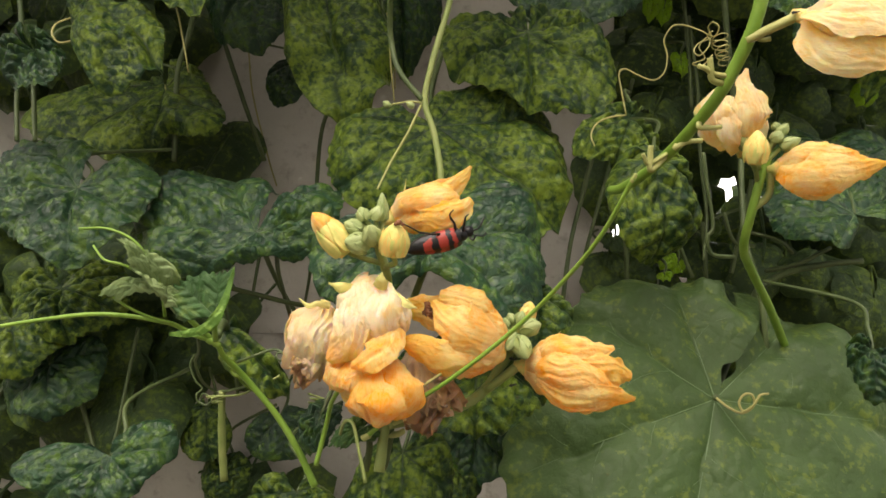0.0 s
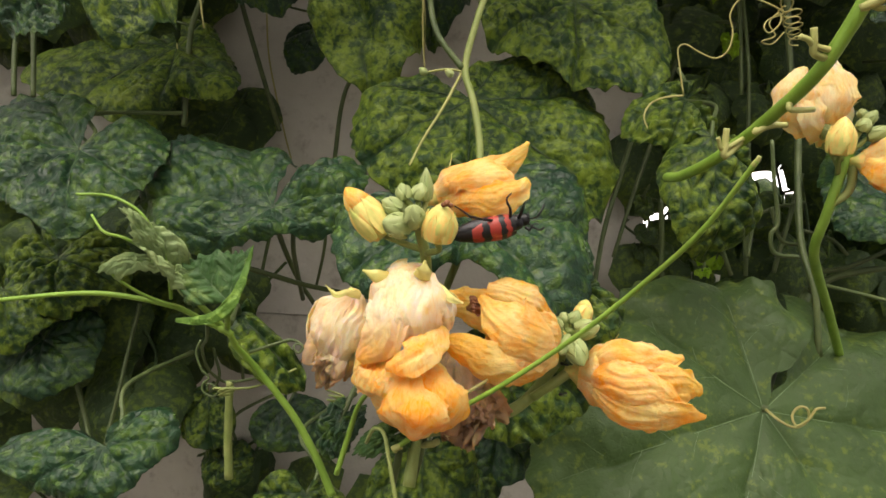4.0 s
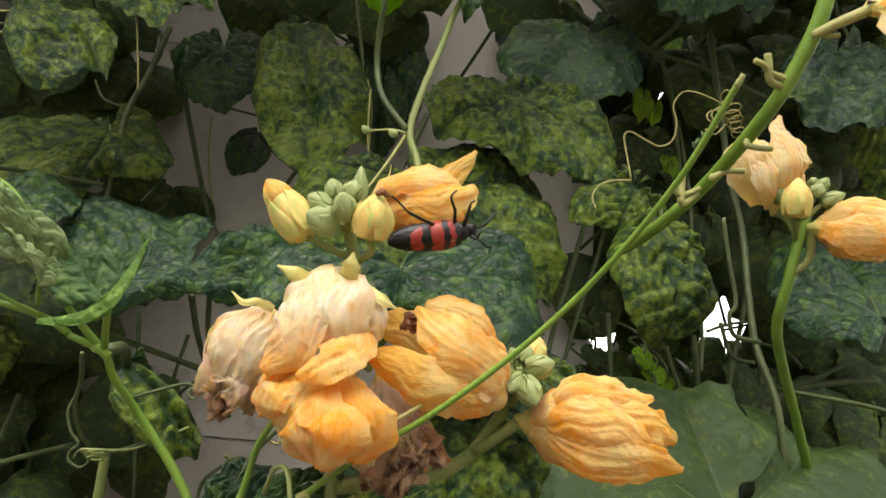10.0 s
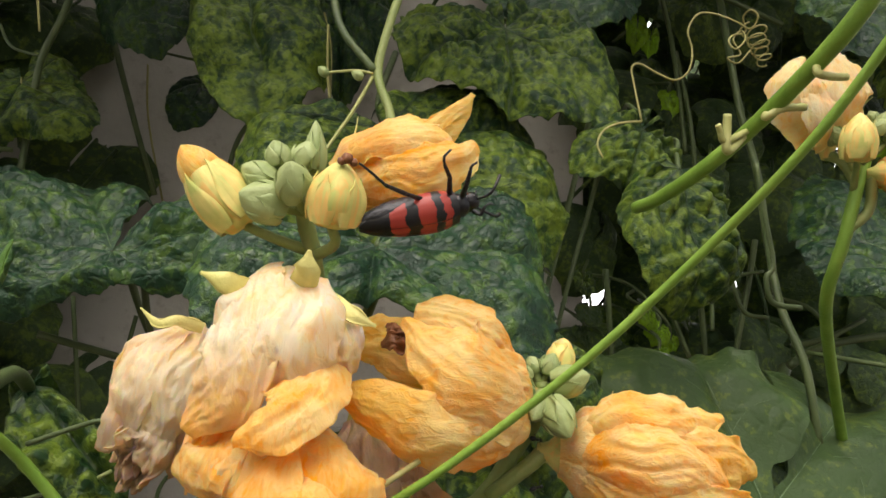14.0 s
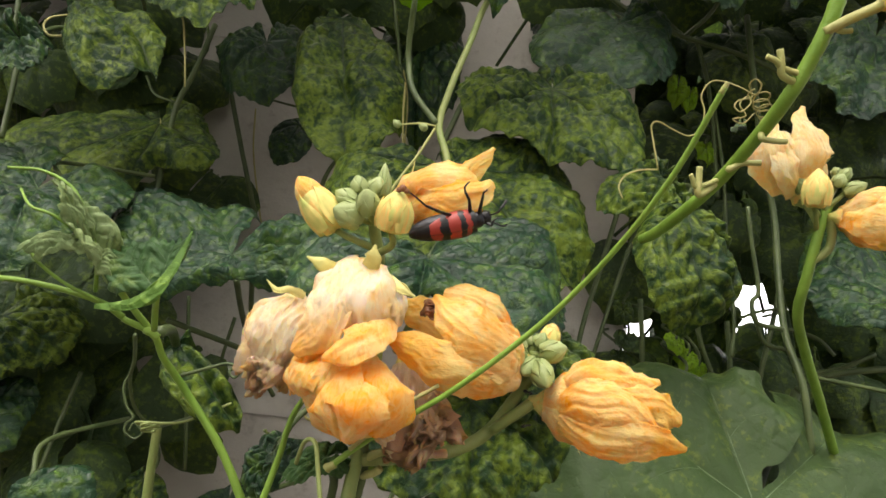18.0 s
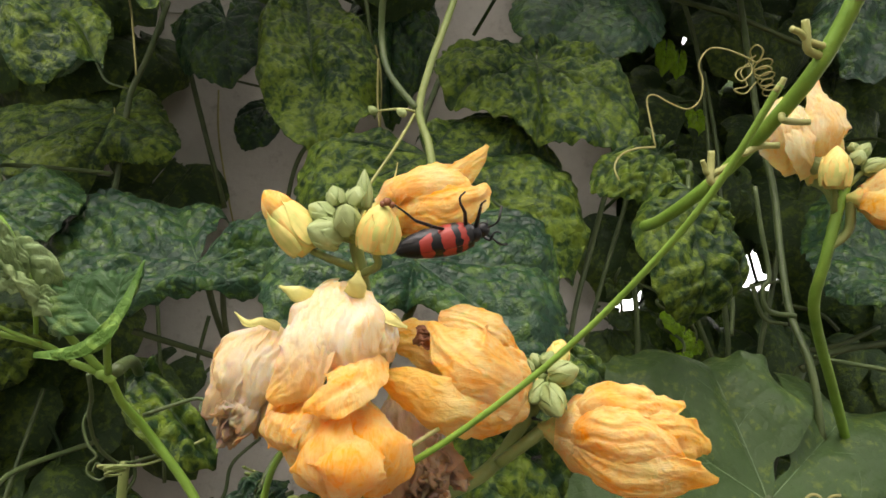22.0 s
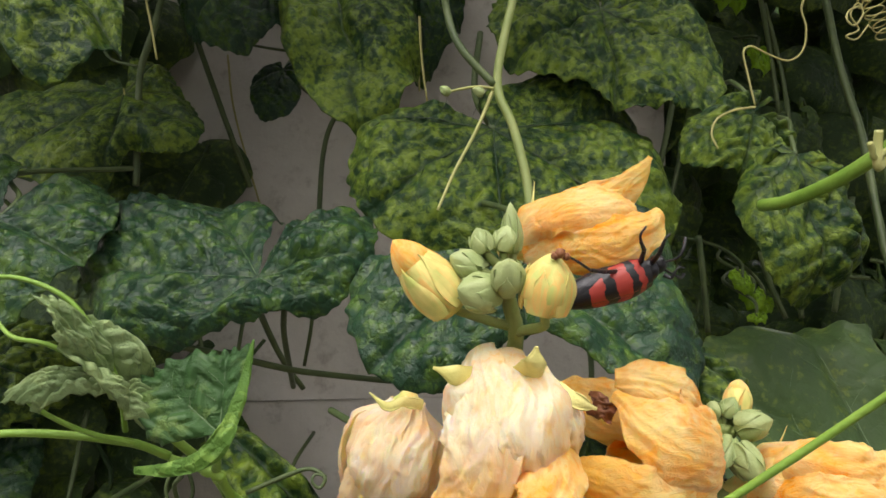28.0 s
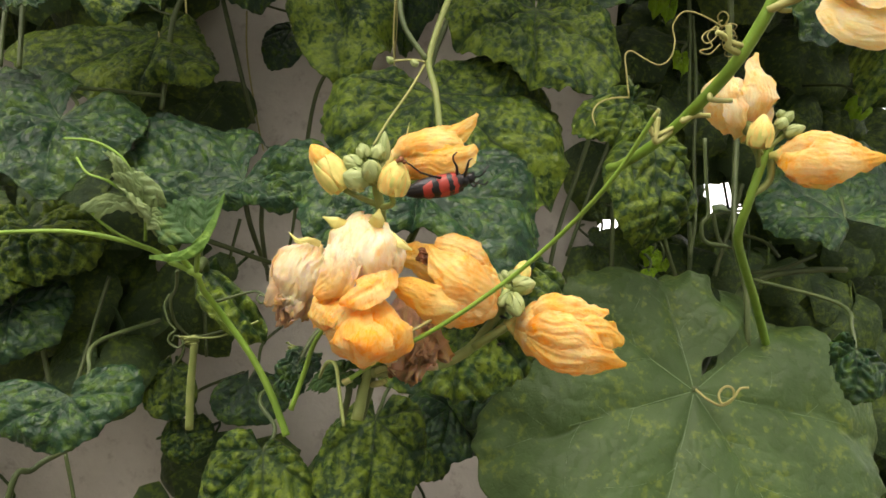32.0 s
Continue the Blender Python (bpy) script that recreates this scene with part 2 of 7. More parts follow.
LEAF_PALE = leaf_material("leaf_unfolding", (0.16, 0.25, 0.1), (0.26, 0.36, 0.16), (0.3, 0.4, 0.16), 0.7, 0.9, 0.5, 0.3, ribbed=False)
LEAF_UNDER = leaf_material("leaf_underside", (0.085, 0.19, 0.03), (0.13, 0.26, 0.045), (0.25, 0.42, 0.08), 0.75, 0.95, 0.5, 0.3, ribbed=False)
# Base colour brightened to stand for light shining through the blade.
LEAF_PAINTED_LIT = leaf_material("leaf_painted_lit", (0.24, 0.46, 0.02), (0.34, 0.56, 0.03), (0.25, 0.42, 0.05), 0.7, 0.9, 0.45, 0.55, ribbed=False)
VEIN = stem_material("vein_skin", (0.1, 0.17, 0.07), (0.15, 0.23, 0.1))
VEIN_DARK = stem_material("vein_skin_dark", (0.03, 0.07, 0.03), (0.05, 0.105, 0.045))
VEIN_DEEP = stem_material("vein_skin_deep", (0.010, 0.030, 0.009), (0.020, 0.050, 0.014))
STEM = stem_material("stem_green", (0.14, 0.27, 0.03), (0.22, 0.37, 0.055))
# Dull stem green, darkened further: shade behind the leaves put into the colour.
STEM_DULL_SHADED = stem_material("stem_dull_shaded", (0.05, 0.08, 0.026), (0.09, 0.125, 0.042))
STEM_MID = stem_material("stem_mid", (0.17, 0.23, 0.06), (0.26, 0.3, 0.1))
STEM_PALE = stem_material("stem_pale", (0.3, 0.33, 0.1), (0.42, 0.42, 0.16))
TENDRIL = stem_material("tendril_skin", (0.28, 0.27, 0.09), (0.4, 0.37, 0.14))
BUD = stem_material("bud_green", (0.2, 0.27, 0.09), (0.34, 0.4, 0.17))
BUD_YELLOW = bud_material("bud_yellow", (0.42, 0.46, 0.12), (0.72, 0.60, 0.20), (0.80, 0.36, 0.09))
SEPAL = stem_material("sepal_yellow", (0.5, 0.48, 0.13), (0.68, 0.62, 0.24))
BROWN = stem_material("scar_brown", (0.10, 0.035, 0.012), (0.26, 0.10, 0.035))
PETAL = petal_material("petal_orange", (1.0, 0.445, 0.009), (1.0, 0.80, 0.35), (1.0, 0.52, 0.025), 0.045, 0.075)
PETAL_PEACH = petal_material("petal_peach", (1.0, 0.67, 0.24), (1.0, 0.92, 0.68), (1.0, 0.52, 0.04), 0.026, 0.05)
PETAL_PALE = petal_material("petal_pale", (1.0, 0.66, 0.22), (1.0, 0.90, 0.58), (1.0, 0.68, 0.27), 0.04, 0.07)
PETAL_WILT = petal_material("petal_wilted", (1.0, 0.73, 0.36), (1.0, 0.91, 0.66), (0.58, 0.34, 0.19), 0.031, 0.044)
PETAL_BROWN = petal_material("petal_brown", (0.72, 0.50, 0.30), (0.88, 0.70, 0.50), (0.55, 0.31, 0.17), 0.018, 0.034)


def band_material():
    """Wing cases: black with wavy red bands across the length (local x in metres)."""
    m, nt, bsdf = material("wing_case", 0.42, 0.4)
    co = nt.nodes.new("ShaderNodeTexCoord")
    sep = nt.nodes.new("ShaderNodeSeparateXYZ")
    nt.links.new(co.outputs["Object"], sep.inputs[0])
    n = node(nt, "ShaderNodeTexNoise", Scale=420.0, Detail=3.0)
    nt.links.new(co.outputs["Object"], n.inputs["Vector"])
    wob = nt.nodes.new("ShaderNodeMath")
    wob.operation = "MULTIPLY_ADD"
    wob.inputs[1].default_value = 0.0034
    nt.links.new(n.outputs[0], wob.inputs[0])
    nt.links.new(sep.outputs[0], wob.inputs[2])
    scale = nt.nodes.new("ShaderNodeMapRange")
    scale.inputs["From Min"].default_value, scale.inputs["From Max"].default_value = 0.0, 0.0255
    nt.links.new(wob.outputs[0], scale.inputs["Value"])
    black, red = (0.007, 0.007, 0.008), (0.30, 0.035, 0.024)
    r = ramp(nt, scale.outputs[0], [(0, black), (0.365, red), (0.525, black), (0.645, red), (0.81, black), (0.90, red), (0.985, black)], "CONSTANT")
    nt.links.new(r.outputs[0], bsdf.inputs["Base Color"])
    bump(nt, bsdf, n.outputs[0], 0.3, 0.0004)
    return m


WING = band_material()
BLACK = stem_material("beetle_black", (0.006, 0.006, 0.007), (0.014, 0.014, 0.018), 0.38)


def plaster_material():
    m, nt, bsdf = material("plaster", 0.85, 0.2)
    a = noise_node(nt, 5.0, 6.0, 0.65)
    b = noise_node(nt, 45.0, 6.0, 0.7)
    col = mix(nt, ramp(nt, a.outputs[0], [(0.35, (0, 0, 0)), (0.7, (1, 1, 1))]).outputs[0], (0.46, 0.45, 0.405), (0.68, 0.66, 0.60))
    col = mix(nt, ramp(nt, b.outputs[0], [(0.55, (0, 0, 0)), (0.75, (0.7, 0.7, 0.7))]).outputs[0], col, (0.21, 0.175, 0.145))
    nt.links.new(col, bsdf.inputs["Base Color"])
    bump(nt, bsdf, b.outputs[0], 0.5, 0.004)
    return m


PLASTER = plaster_material()
SOIL = stem_material("soil", (0.06, 0.045, 0.03), (0.12, 0.09, 0.06), 0.9)


SKYGLOW = bpy.data.materials.new("overcast_sky")
SKYGLOW.use_nodes = True
SKYGLOW.node_tree.nodes["Principled BSDF"].inputs["Base Color"].default_value = (0, 0, 0, 1)
SKYGLOW.node_tree.nodes["Principled BSDF"].inputs["Emission Color"].default_value = (0.95, 0.97, 1.0, 1)
SKYGLOW.node_tree.nodes["Principled BSDF"].inputs["Emission Strength"].default_value = 2.5


# ---- building blocks ----
def part(name, mesh_data, mat, parent=None, label="", smooth=True):
    """One mesh object out of (vertices, faces), under a thing or a part."""
    verts, faces = mesh_data
    me = bpy.data.meshes.new(name)
    me.from_pydata([tuple(v) for v in verts], [], faces)
    me.polygons.foreach_set("use_smooth", [smooth] * len(me.polygons))
    me.materials.append(mat)
    ob = new(name, me)
    if parent:
        ob.parent = parent
    if label:
        tagged(ob, label)
    return ob


def thing(name, m, label, category, group="", kind=""):
    ob = new(name)
    ob.empty_display_size = 0.01
    ob.matrix_world = m
    return tagged(ob, label, category, group, kind)


def joined(*pieces):
    verts, faces = [], []
    for v, f in pieces:
        n = len(verts)
        verts += [tuple(p) for p in v]
        faces += [tuple(i + n for i in q) for q in f]
    return verts, faces


def moved(m, data):
    return [m @ Vector(v) for v in data[0]], data[1]


def spline(points, steps):
    """A smooth line through the points."""
    p = np.array([tuple(q) for q in points], float)
    p = np.vstack([2 * p[0] - p[1], p, 2 * p[-1] - p[-2]])
    out = []
    for i in range(1, len(p) - 2):
        for s in range(steps):
            u = s / steps
            out.append(0.5 * (2 * p[i] + (p[i + 1] - p[i - 1]) * u + (2 * p[i - 1] - 5 * p[i] + 4 * p[i + 1] - p[i + 2]) * u ** 2
                              + (3 * p[i] - p[i - 1] - 3 * p[i + 1] + p[i + 2]) * u ** 3))
    out.append(p[-2])
    return np.array(out)


def tube(points, r0, r1, sides=8, steps=8, rough=0.0, seed=0):
    """A tapered, closed tube along a smooth line, slightly uneven."""
    line = spline(points, steps)
    n = len(line)
    rnd = random.Random(seed)
    verts, faces = [], []
    ahead = np.gradient(line, axis=0)
    side = None
    for i in range(n):
        a = Vector(ahead[i]).normalized()
        ref = side if side is not None else (Vector((0.31, 0.2, 0.93)) if abs(a.z) < 0.9 else Vector((1, 0.1, 0)))
        side = (ref - a * ref.dot(a)).normalized()
        up = a.cross(side)
        r = r0 + (r1 - r0) * i / (n - 1)
        for k in range(sides):
            w = 2 * math.pi * k / sides
            q = r * (1 + rough * rnd.uniform(-1, 1))
            verts.append(Vector(line[i]) + side * (q * math.cos(w)) + up * (q * math.sin(w)))
    for i in range(n - 1):
        for k in range(sides):
            a, b = i * sides + k, i * sides + (k + 1) % sides
            faces.append((a, b, b + sides, a + sides))
    faces.append(tuple(range(sides))[::-1])
    faces.append(tuple(range((n - 1) * sides, n * sides)))
    return verts, faces


def frame_of(base, tip, facing):
    """A pose at base: local x to the tip, local z as near to facing as it goes."""
    base, tip = Vector(base), Vector(tip)
    x = (tip - base).normalized()
    z = Vector(facing)
    z = (z - x * z.dot(x)).normalized()
    y = z.cross(x)
    m = Matrix((x, y, z)).transposed().to_4x4()
    m.translation = base
    return m, (tip - base).length


LOBES = ((0, 1.0), (24, 0.86), (50, 0.93), (78, 0.8), (104, 0.87), (140, 0.78), (166, 0.66), (180, 0.3))


def outline(theta, lobing, notch=0.45):
    d = abs(math.degrees(theta))
    if d > 166:
        return 0.66 + (notch - 0.66) * min(1.0, (d - 166) / 14)
    for (a, ra), (b, rb) in zip(LOBES, LOBES[1:]):
        if d <= b:
            s = (d - a) / (b - a)
            s = s * s * (3 - 2 * s)
            r = ra + (rb - ra) * s
            return 0.86 + (r - 0.86) * lobing if d < 150 else r
    return 0.3


VEIN_ANGLES = (0, 50, -50, 104, -104, 150, -150)


def rim(span, shape):
    """The rim's share of the length as a smooth function of the angle."""
    a0, a1 = radians(span[0]), radians(span[1])
    n = len(shape) - 1

    def at(th):
        u = max(0.0, min(0.9999, (th - a0) / (a1 - a0))) * n
        i = int(u)
        p0, p1, p2, p3 = shape[max(i - 1, 0)], shape[i], shape[i + 1], shape[min(i + 2, n)]
        u -= i
        return 0.5 * (2 * p1 + (p2 - p0) * u + (2 * p0 - 5 * p1 + 4 * p2 - p3) * u * u + (3 * p1 - p0 - 3 * p2 + p3) * u ** 3)
    return at


def swell(d, w):
    d = min(1.0, d / w)
    return d * (2 - d)


def leaf_surface(length, wide, radius, pucker, dome, fold, wave, seed, teeth=0.012, lap=0.0006):
    """A point of the blade and how far it lies off the veins (0 to 1), as a function of (share of the radius, angle).
    The skin swells between the main veins, the side veins that leave them and a net of small ones."""
    off = Vector((seed * 3.7, seed * 1.9, seed * 0.7))
    step = min(0.022, max(0.0045, 0.17 * length))
    ribs = [radians(v) for v in VEIN_ANGLES]

    def at(s, th):
        r = length * s * radius(th)
        r *= 1 + teeth * s ** 6 * math.sin(th * 34 + 2.5 * math.sin(th * 7 + seed)) + 0.03 * s * noise.noise(Vector((th * 2.6, seed * 1.3, 4)))
        x, y = r * math.cos(th), r * math.sin(th) * wide
        q = Vector((x, y, 0)) + off
        bend = noise.noise(q * 30)
        near, along = 9.0, 0.0
        for v in ribs:
            d = th - v + 0.1 * bend
            if math.cos(d) > 0:
                b = abs(r * math.sin(d))
                if b < near:
                    near, along = b, r * math.cos(d)
        if near > 8:
            near, along = r, 0.0
        f = (along - 0.7 * near) / step + 0.55 * bend + 0.25 * noise.noise(q * 75) + 0.13 * seed
        f -= math.floor(f)
        side = min(f, 1 - f) * step * 0.75
        cells = noise.voronoi((q + Vector((bend, noise.noise(q * 45 + Vector((5, 5, 5))), 0)) * 0.006) * 92)[0]
        net = cells[1] - cells[0]
        main = swell(near, min(0.008, 0.4 * step))
        rough_ = noise.noise(q * 26 + Vector((3, 1, 2)))
        skin = 0.4 * swell(side, 0.4 * step) + (0.32 + 0.3 * rough_) * swell(net, 0.6) + 0.55 * noise.noise(q * 44) + 0.9 * rough_ + 0.14 * noise.noise(q * 120)
        h = 2.1 * pucker * skin * (0.3 + 0.7 * main) * min(1, s * 3)
        h += 0.09 * r * swell(near, 0.35 * r + 0.001) - 1.5 * length * max(0.0, s - 0.70) ** 2 * (0.7 + 0.9 * bend)
        h += -dome * (x * x + y * y) / length + fold * abs(y)
        h += wave * length * s ** 2 * (0.7 * math.sin(th * 3 + seed) + 1.1 * noise.noise(q * 18 + Vector((9, 0, 0))))
        h -= lap * th / math.pi * s
        return Vector((x, y, h)), swell(near, 0.004) * (0.45 + 0.55 * swell(side, 0.003)) * (0.75 + 0.25 * swell(net, 0.3))
    return at


def leaf(base, tip, facing, wide, label, mat=None, lobing=1.0, pucker=0.003, dome=0.35, fold=0.0, wave=0.05, sinus=14, seed=1, veins=None, vein_r=1.0,
         petiole=None, petiole_r=0.0022, rings=30, spokes=110, teeth=0.012, name="leaf", petiole_mat=None, group="leaves of the vine", fine=True, notch=0.45, eye=0.0,
         span=None, shape=None, lap=0.0006):
    """A gourd leaf: blade, veins and stalk. shape and span give its rim; without them it has five lobes."""
    mat = mat or LEAF_DARK
    veins = veins or VEIN_DEEP
    m, length = frame_of(base, tip, facing)
    ob = thing(name, m, label, "leaf", group)
    if not shape:
        span = (sinus - 180, 180 - sinus)
    at = leaf_surface(length, wide, rim(span, shape) if shape else (lambda th: outline(th, lobing, notch)), pucker, dome, fold, wave, seed, teeth, lap)
    a0, a1 = radians(span[0]), radians(span[1])
    if fine:
        rings, spokes = min(96, max(26, int(length / 0.0014))), min(420, max(90, int(5.0 * length * max(wide, 0.6) / 0.0016)))
    verts, faces, off_vein = [], [], []
    top = []
    for i in range(rings + 1):
        s = max((i / rings) ** 0.85, 0.01)
        hole = radians(eye) * math.exp(-((s - 0.25) / 0.12) ** 2)
        for k in range(spokes + 1):
            p, o = at(s, a0 + hole + (a1 - a0 - 2 * hole) * k / spokes)
            top.append(p)
            off_vein.append(o)
    for thick in (0.0, -0.0004):
        start = len(verts)
        verts += [p + Vector((0, 0, thick)) for p in top]
        for i in range(rings):
            for k in range(spokes):
                a = start + i * (spokes + 1) + k
                q = (a, a + spokes + 1, a + spokes + 2, a + 1)
                faces.append(q if thick == 0 else q[::-1])
        if thick == 0:
            half = len(verts)
    for k in range(spokes):
        a = rings * (spokes + 1) + k
        faces.append((a, a + half, a + half + 1, a + 1))
    for k in (0, spokes):
        for i in range(rings):
            a = i * (spokes + 1) + k
            faces.append((a, a + spokes + 1, a + spokes + 1 + half, a + half))
    blade = part("blade", (verts, faces), mat, ob)
    blade.data.attributes.new("off_vein", "FLOAT", "POINT").data.foreach_set("value", off_vein * 2)
    pieces = []
    r0 = max(0.00022, 0.005 * length * vein_r)
    for j, v in enumerate(VEIN_ANGLES):
        th = radians(v)
        if not a0 + 0.15 < th < a1 - 0.15:
            continue
        line = [at(s, th)[0] + Vector((0, 0, -0.3 * r0)) for s in (0.02, 0.15, 0.3, 0.45, 0.6, 0.75, 0.9)]
        pieces.append(tube(line, r0, r0 * 0.25, 5, 4))
        for s, way in ((0.3, 1), (0.42, -1), (0.55, 1), (0.68, -1)):
            side = [at(s + d, th + way * d * 0.75 / max(s, 0.3))[0] + Vector((0, 0, -0.15 * r0)) for d in (0.0, 0.08, 0.17, 0.26)]
            pieces.append(tube(side, r0 * 0.4, r0 * 0.15, 4, 3))
    if pieces:
        part("vein_network", joined(*pieces), veins, blade, "branching veins")
    if petiole is None:
        petiole_r = min(petiole_r, 0.0013)
        b = Vector(base)
        petiole = [b + Vector((0.004, 0.012, 0.012)), b + Vector((0.012 * math.sin(seed), 0.035, 0.028)), b + Vector((0.03 * math.sin(seed * 2), 0.09, 0.04))]
    if petiole:
        inv = m.inverted()
        line = [inv @ Vector(p) for p in petiole]
        part("leaf_stalk", tube([Vector((0, 0, -0.0008))] + line, petiole_r, petiole_r * 1.15, 8, 6, 0.03, seed), petiole_mat or STEM_DULL_SHADED, ob)
    return ob


def vine(name, label, points, r0, r1, mat, sides=10, steps=10, category="stem", group="", rough=0.03, seed=0):
    """A stem as a thing of its own, its origin at its first point."""
    o = Vector(points[0])
    ob = part(name, tube([Vector(p) - o for p in points], r0, r1, sides, steps, rough, seed), mat)
    ob.location = o
    return tagged(ob, label, category, group)


def coil(start, axis, radius, turns, pitch, squeeze=1.0, n=14):
    """Points of a tendril's spring that begins at start and runs along axis."""
    a = Vector(axis).normalized()
    s = a.orthogonal().normalized()
    u = a.cross(s)
    out = []
    for i in range(int(turns * n) + 1):
        w = 2 * math.pi * i / n
        r = radius * (1 - 0.45 * i / (turns * n)) * (1 + 0.15 * math.sin(i * 0.7))
        out.append(Vector(start) + a * (pitch * i / n) + s * (r * math.cos(w) - radius) + u * (r * squeeze * math.sin(w)))
    return out


def creased(u, v, seed):
    """Paper-like folds over the petal's own (across, along): soft swells, long creases, fine wrinkles."""
    w = seed * 1.7
    p, q = u * math.cos(w) + 0.8 * v * math.sin(w), v * math.cos(w) - 0.8 * u * math.sin(w)
    a = noise.noise(Vector((p * 0.9 + seed * 3.1, q * 1.0, seed)))
    b = 1 - 2.3 * abs(noise.noise(Vector((u * 1.8 + 0.6 * a + seed, v * 0.9 + 0.3 * a, 2.0 * seed))))
    c = 1 - 2.4 * abs(noise.noise(Vector((p * 3.2 + 0.5 * b, q * 3.4 + 0.5 * a, 3.0 + seed))))
    d = 1 - 2.4 * abs(noise.noise(Vector((p * 7 + 0.4 * c, q * 7.5 + 0.3 * b, seed))))
    return 0.0040 * a + 0.0013 * b + 0.0008 * c + 0.0003 * d


def petal_sheet(length, profile, phi, half, twist, crumple, seed, layer, flare, point, pleat, rows=46, cols=34):
    """One petal lying on a bulging flower: profile is the radius along the length, flare bends the tip outward."""
    k = len(profile) - 1
    top = []
    for i in range(rows + 1):
        s = i / rows
        f = s * k
        j = min(int(f), k - 1)
        w = f - j
        w = w * w * (3 - 2 * w)
        rad = profile[j] * (1 - w) + profile[j + 1] * w
        bend = flare * length * max(0, s - 0.5) ** 2 * 2
        damp = min(1.0, rad / (0.4 * max(profile)))
        wid = half * (1 - point * max(0.0, (s - 0.55) / 0.45) ** 1.6)
        for c in range(cols + 1):
            t = 2 * c / cols - 1
            a = phi + t * wid + twist * s
            d = layer + crumple * creased(t * 1.2, s * 1.3 * length / 0.045, seed) * min(1, s * 4 + 0.1)
            d *= damp
            d += 0.00018 * pleat * math.cos(t * 13 + 1.2 * math.sin(s * 5 + seed)) * min(1, s * 3) + 0.0016 * (1 - t * t) - 0.0012 * abs(t) ** 5
            z = length * s * (1 - 0.10 * max(0, s - 0.6) / 0.4 * (t * t + 0.35 * math.sin(t * 7 + seed)))
            r = max(0.0004, rad + (d + bend) * min(1, s * 5 + 0.2))
            top.append(Vector((r * math.cos(a), r * math.sin(a), z)))
    inner = [p - Vector((p.x, p.y, 0)).normalized() * 0.0004 for p in top]
    n, verts, faces = len(top), top + inner, []
    for i in range(rows):
        for c in range(cols):
            a = i * (cols + 1) + c
            q = (a, a + 1, a + cols + 2, a + cols + 1)
            faces += [q, tuple(x + n for x in q[::-1])]
    for c in range(cols):
        a = rows * (cols + 1) + c
        faces.append((a, a + 1, a + 1 + n, a + n))
    for c in (0, cols):
        for i in range(rows):
            a = i * (cols + 1) + c
            faces.append((a, a + cols + 1, a + cols + 1 + n, a + n))
    return verts, faces


def sepal_sheet(length, width, bend, flare, seed=0):
    """A pointed sepal: starts at the origin, grows along z and bends outward along x."""
    verts, faces = [], []
    n, c = 8, 4
    for thick in (0, 0.0004):
        for i in range(n + 1):
            s = i / n
            w = width * (math.sin(math.pi * min(1, s * 0.8 + 0.2)) ** 0.8) * (1 - s ** 3)
            for k in range(c + 1):
                t = 2 * k / c - 1
                x = flare * length * s + bend * length * s * s - 0.25 * w * t * t + thick
                verts.append((x, t * w, length * s * (1 - 0.25 * abs(bend) * s)))
    m = (n + 1) * (c + 1)
    for i in range(n):
        for k in range(c):
            a = i * (c + 1) + k
            faces.append((a, a + c + 1, a + c + 2, a + 1))
            faces.append((a + m, a + m + 1, a + m + c + 2, a + m + c + 1))
        for k in (0, c):
            a = i * (c + 1) + k
            faces.append((a, a + c + 1, a + c + 1 + m, a + m))
    return verts, faces


def axis_pose(base, tip, spin=0.0):
    """A pose at base whose local z points to the tip."""
    d = Vector(tip) - Vector(base)
    return Matrix.Translation(base) @ d.to_track_quat("Z", "Y").to_matrix().to_4x4() @ Matrix.Rotation(spin, 4, "Z"), d.length


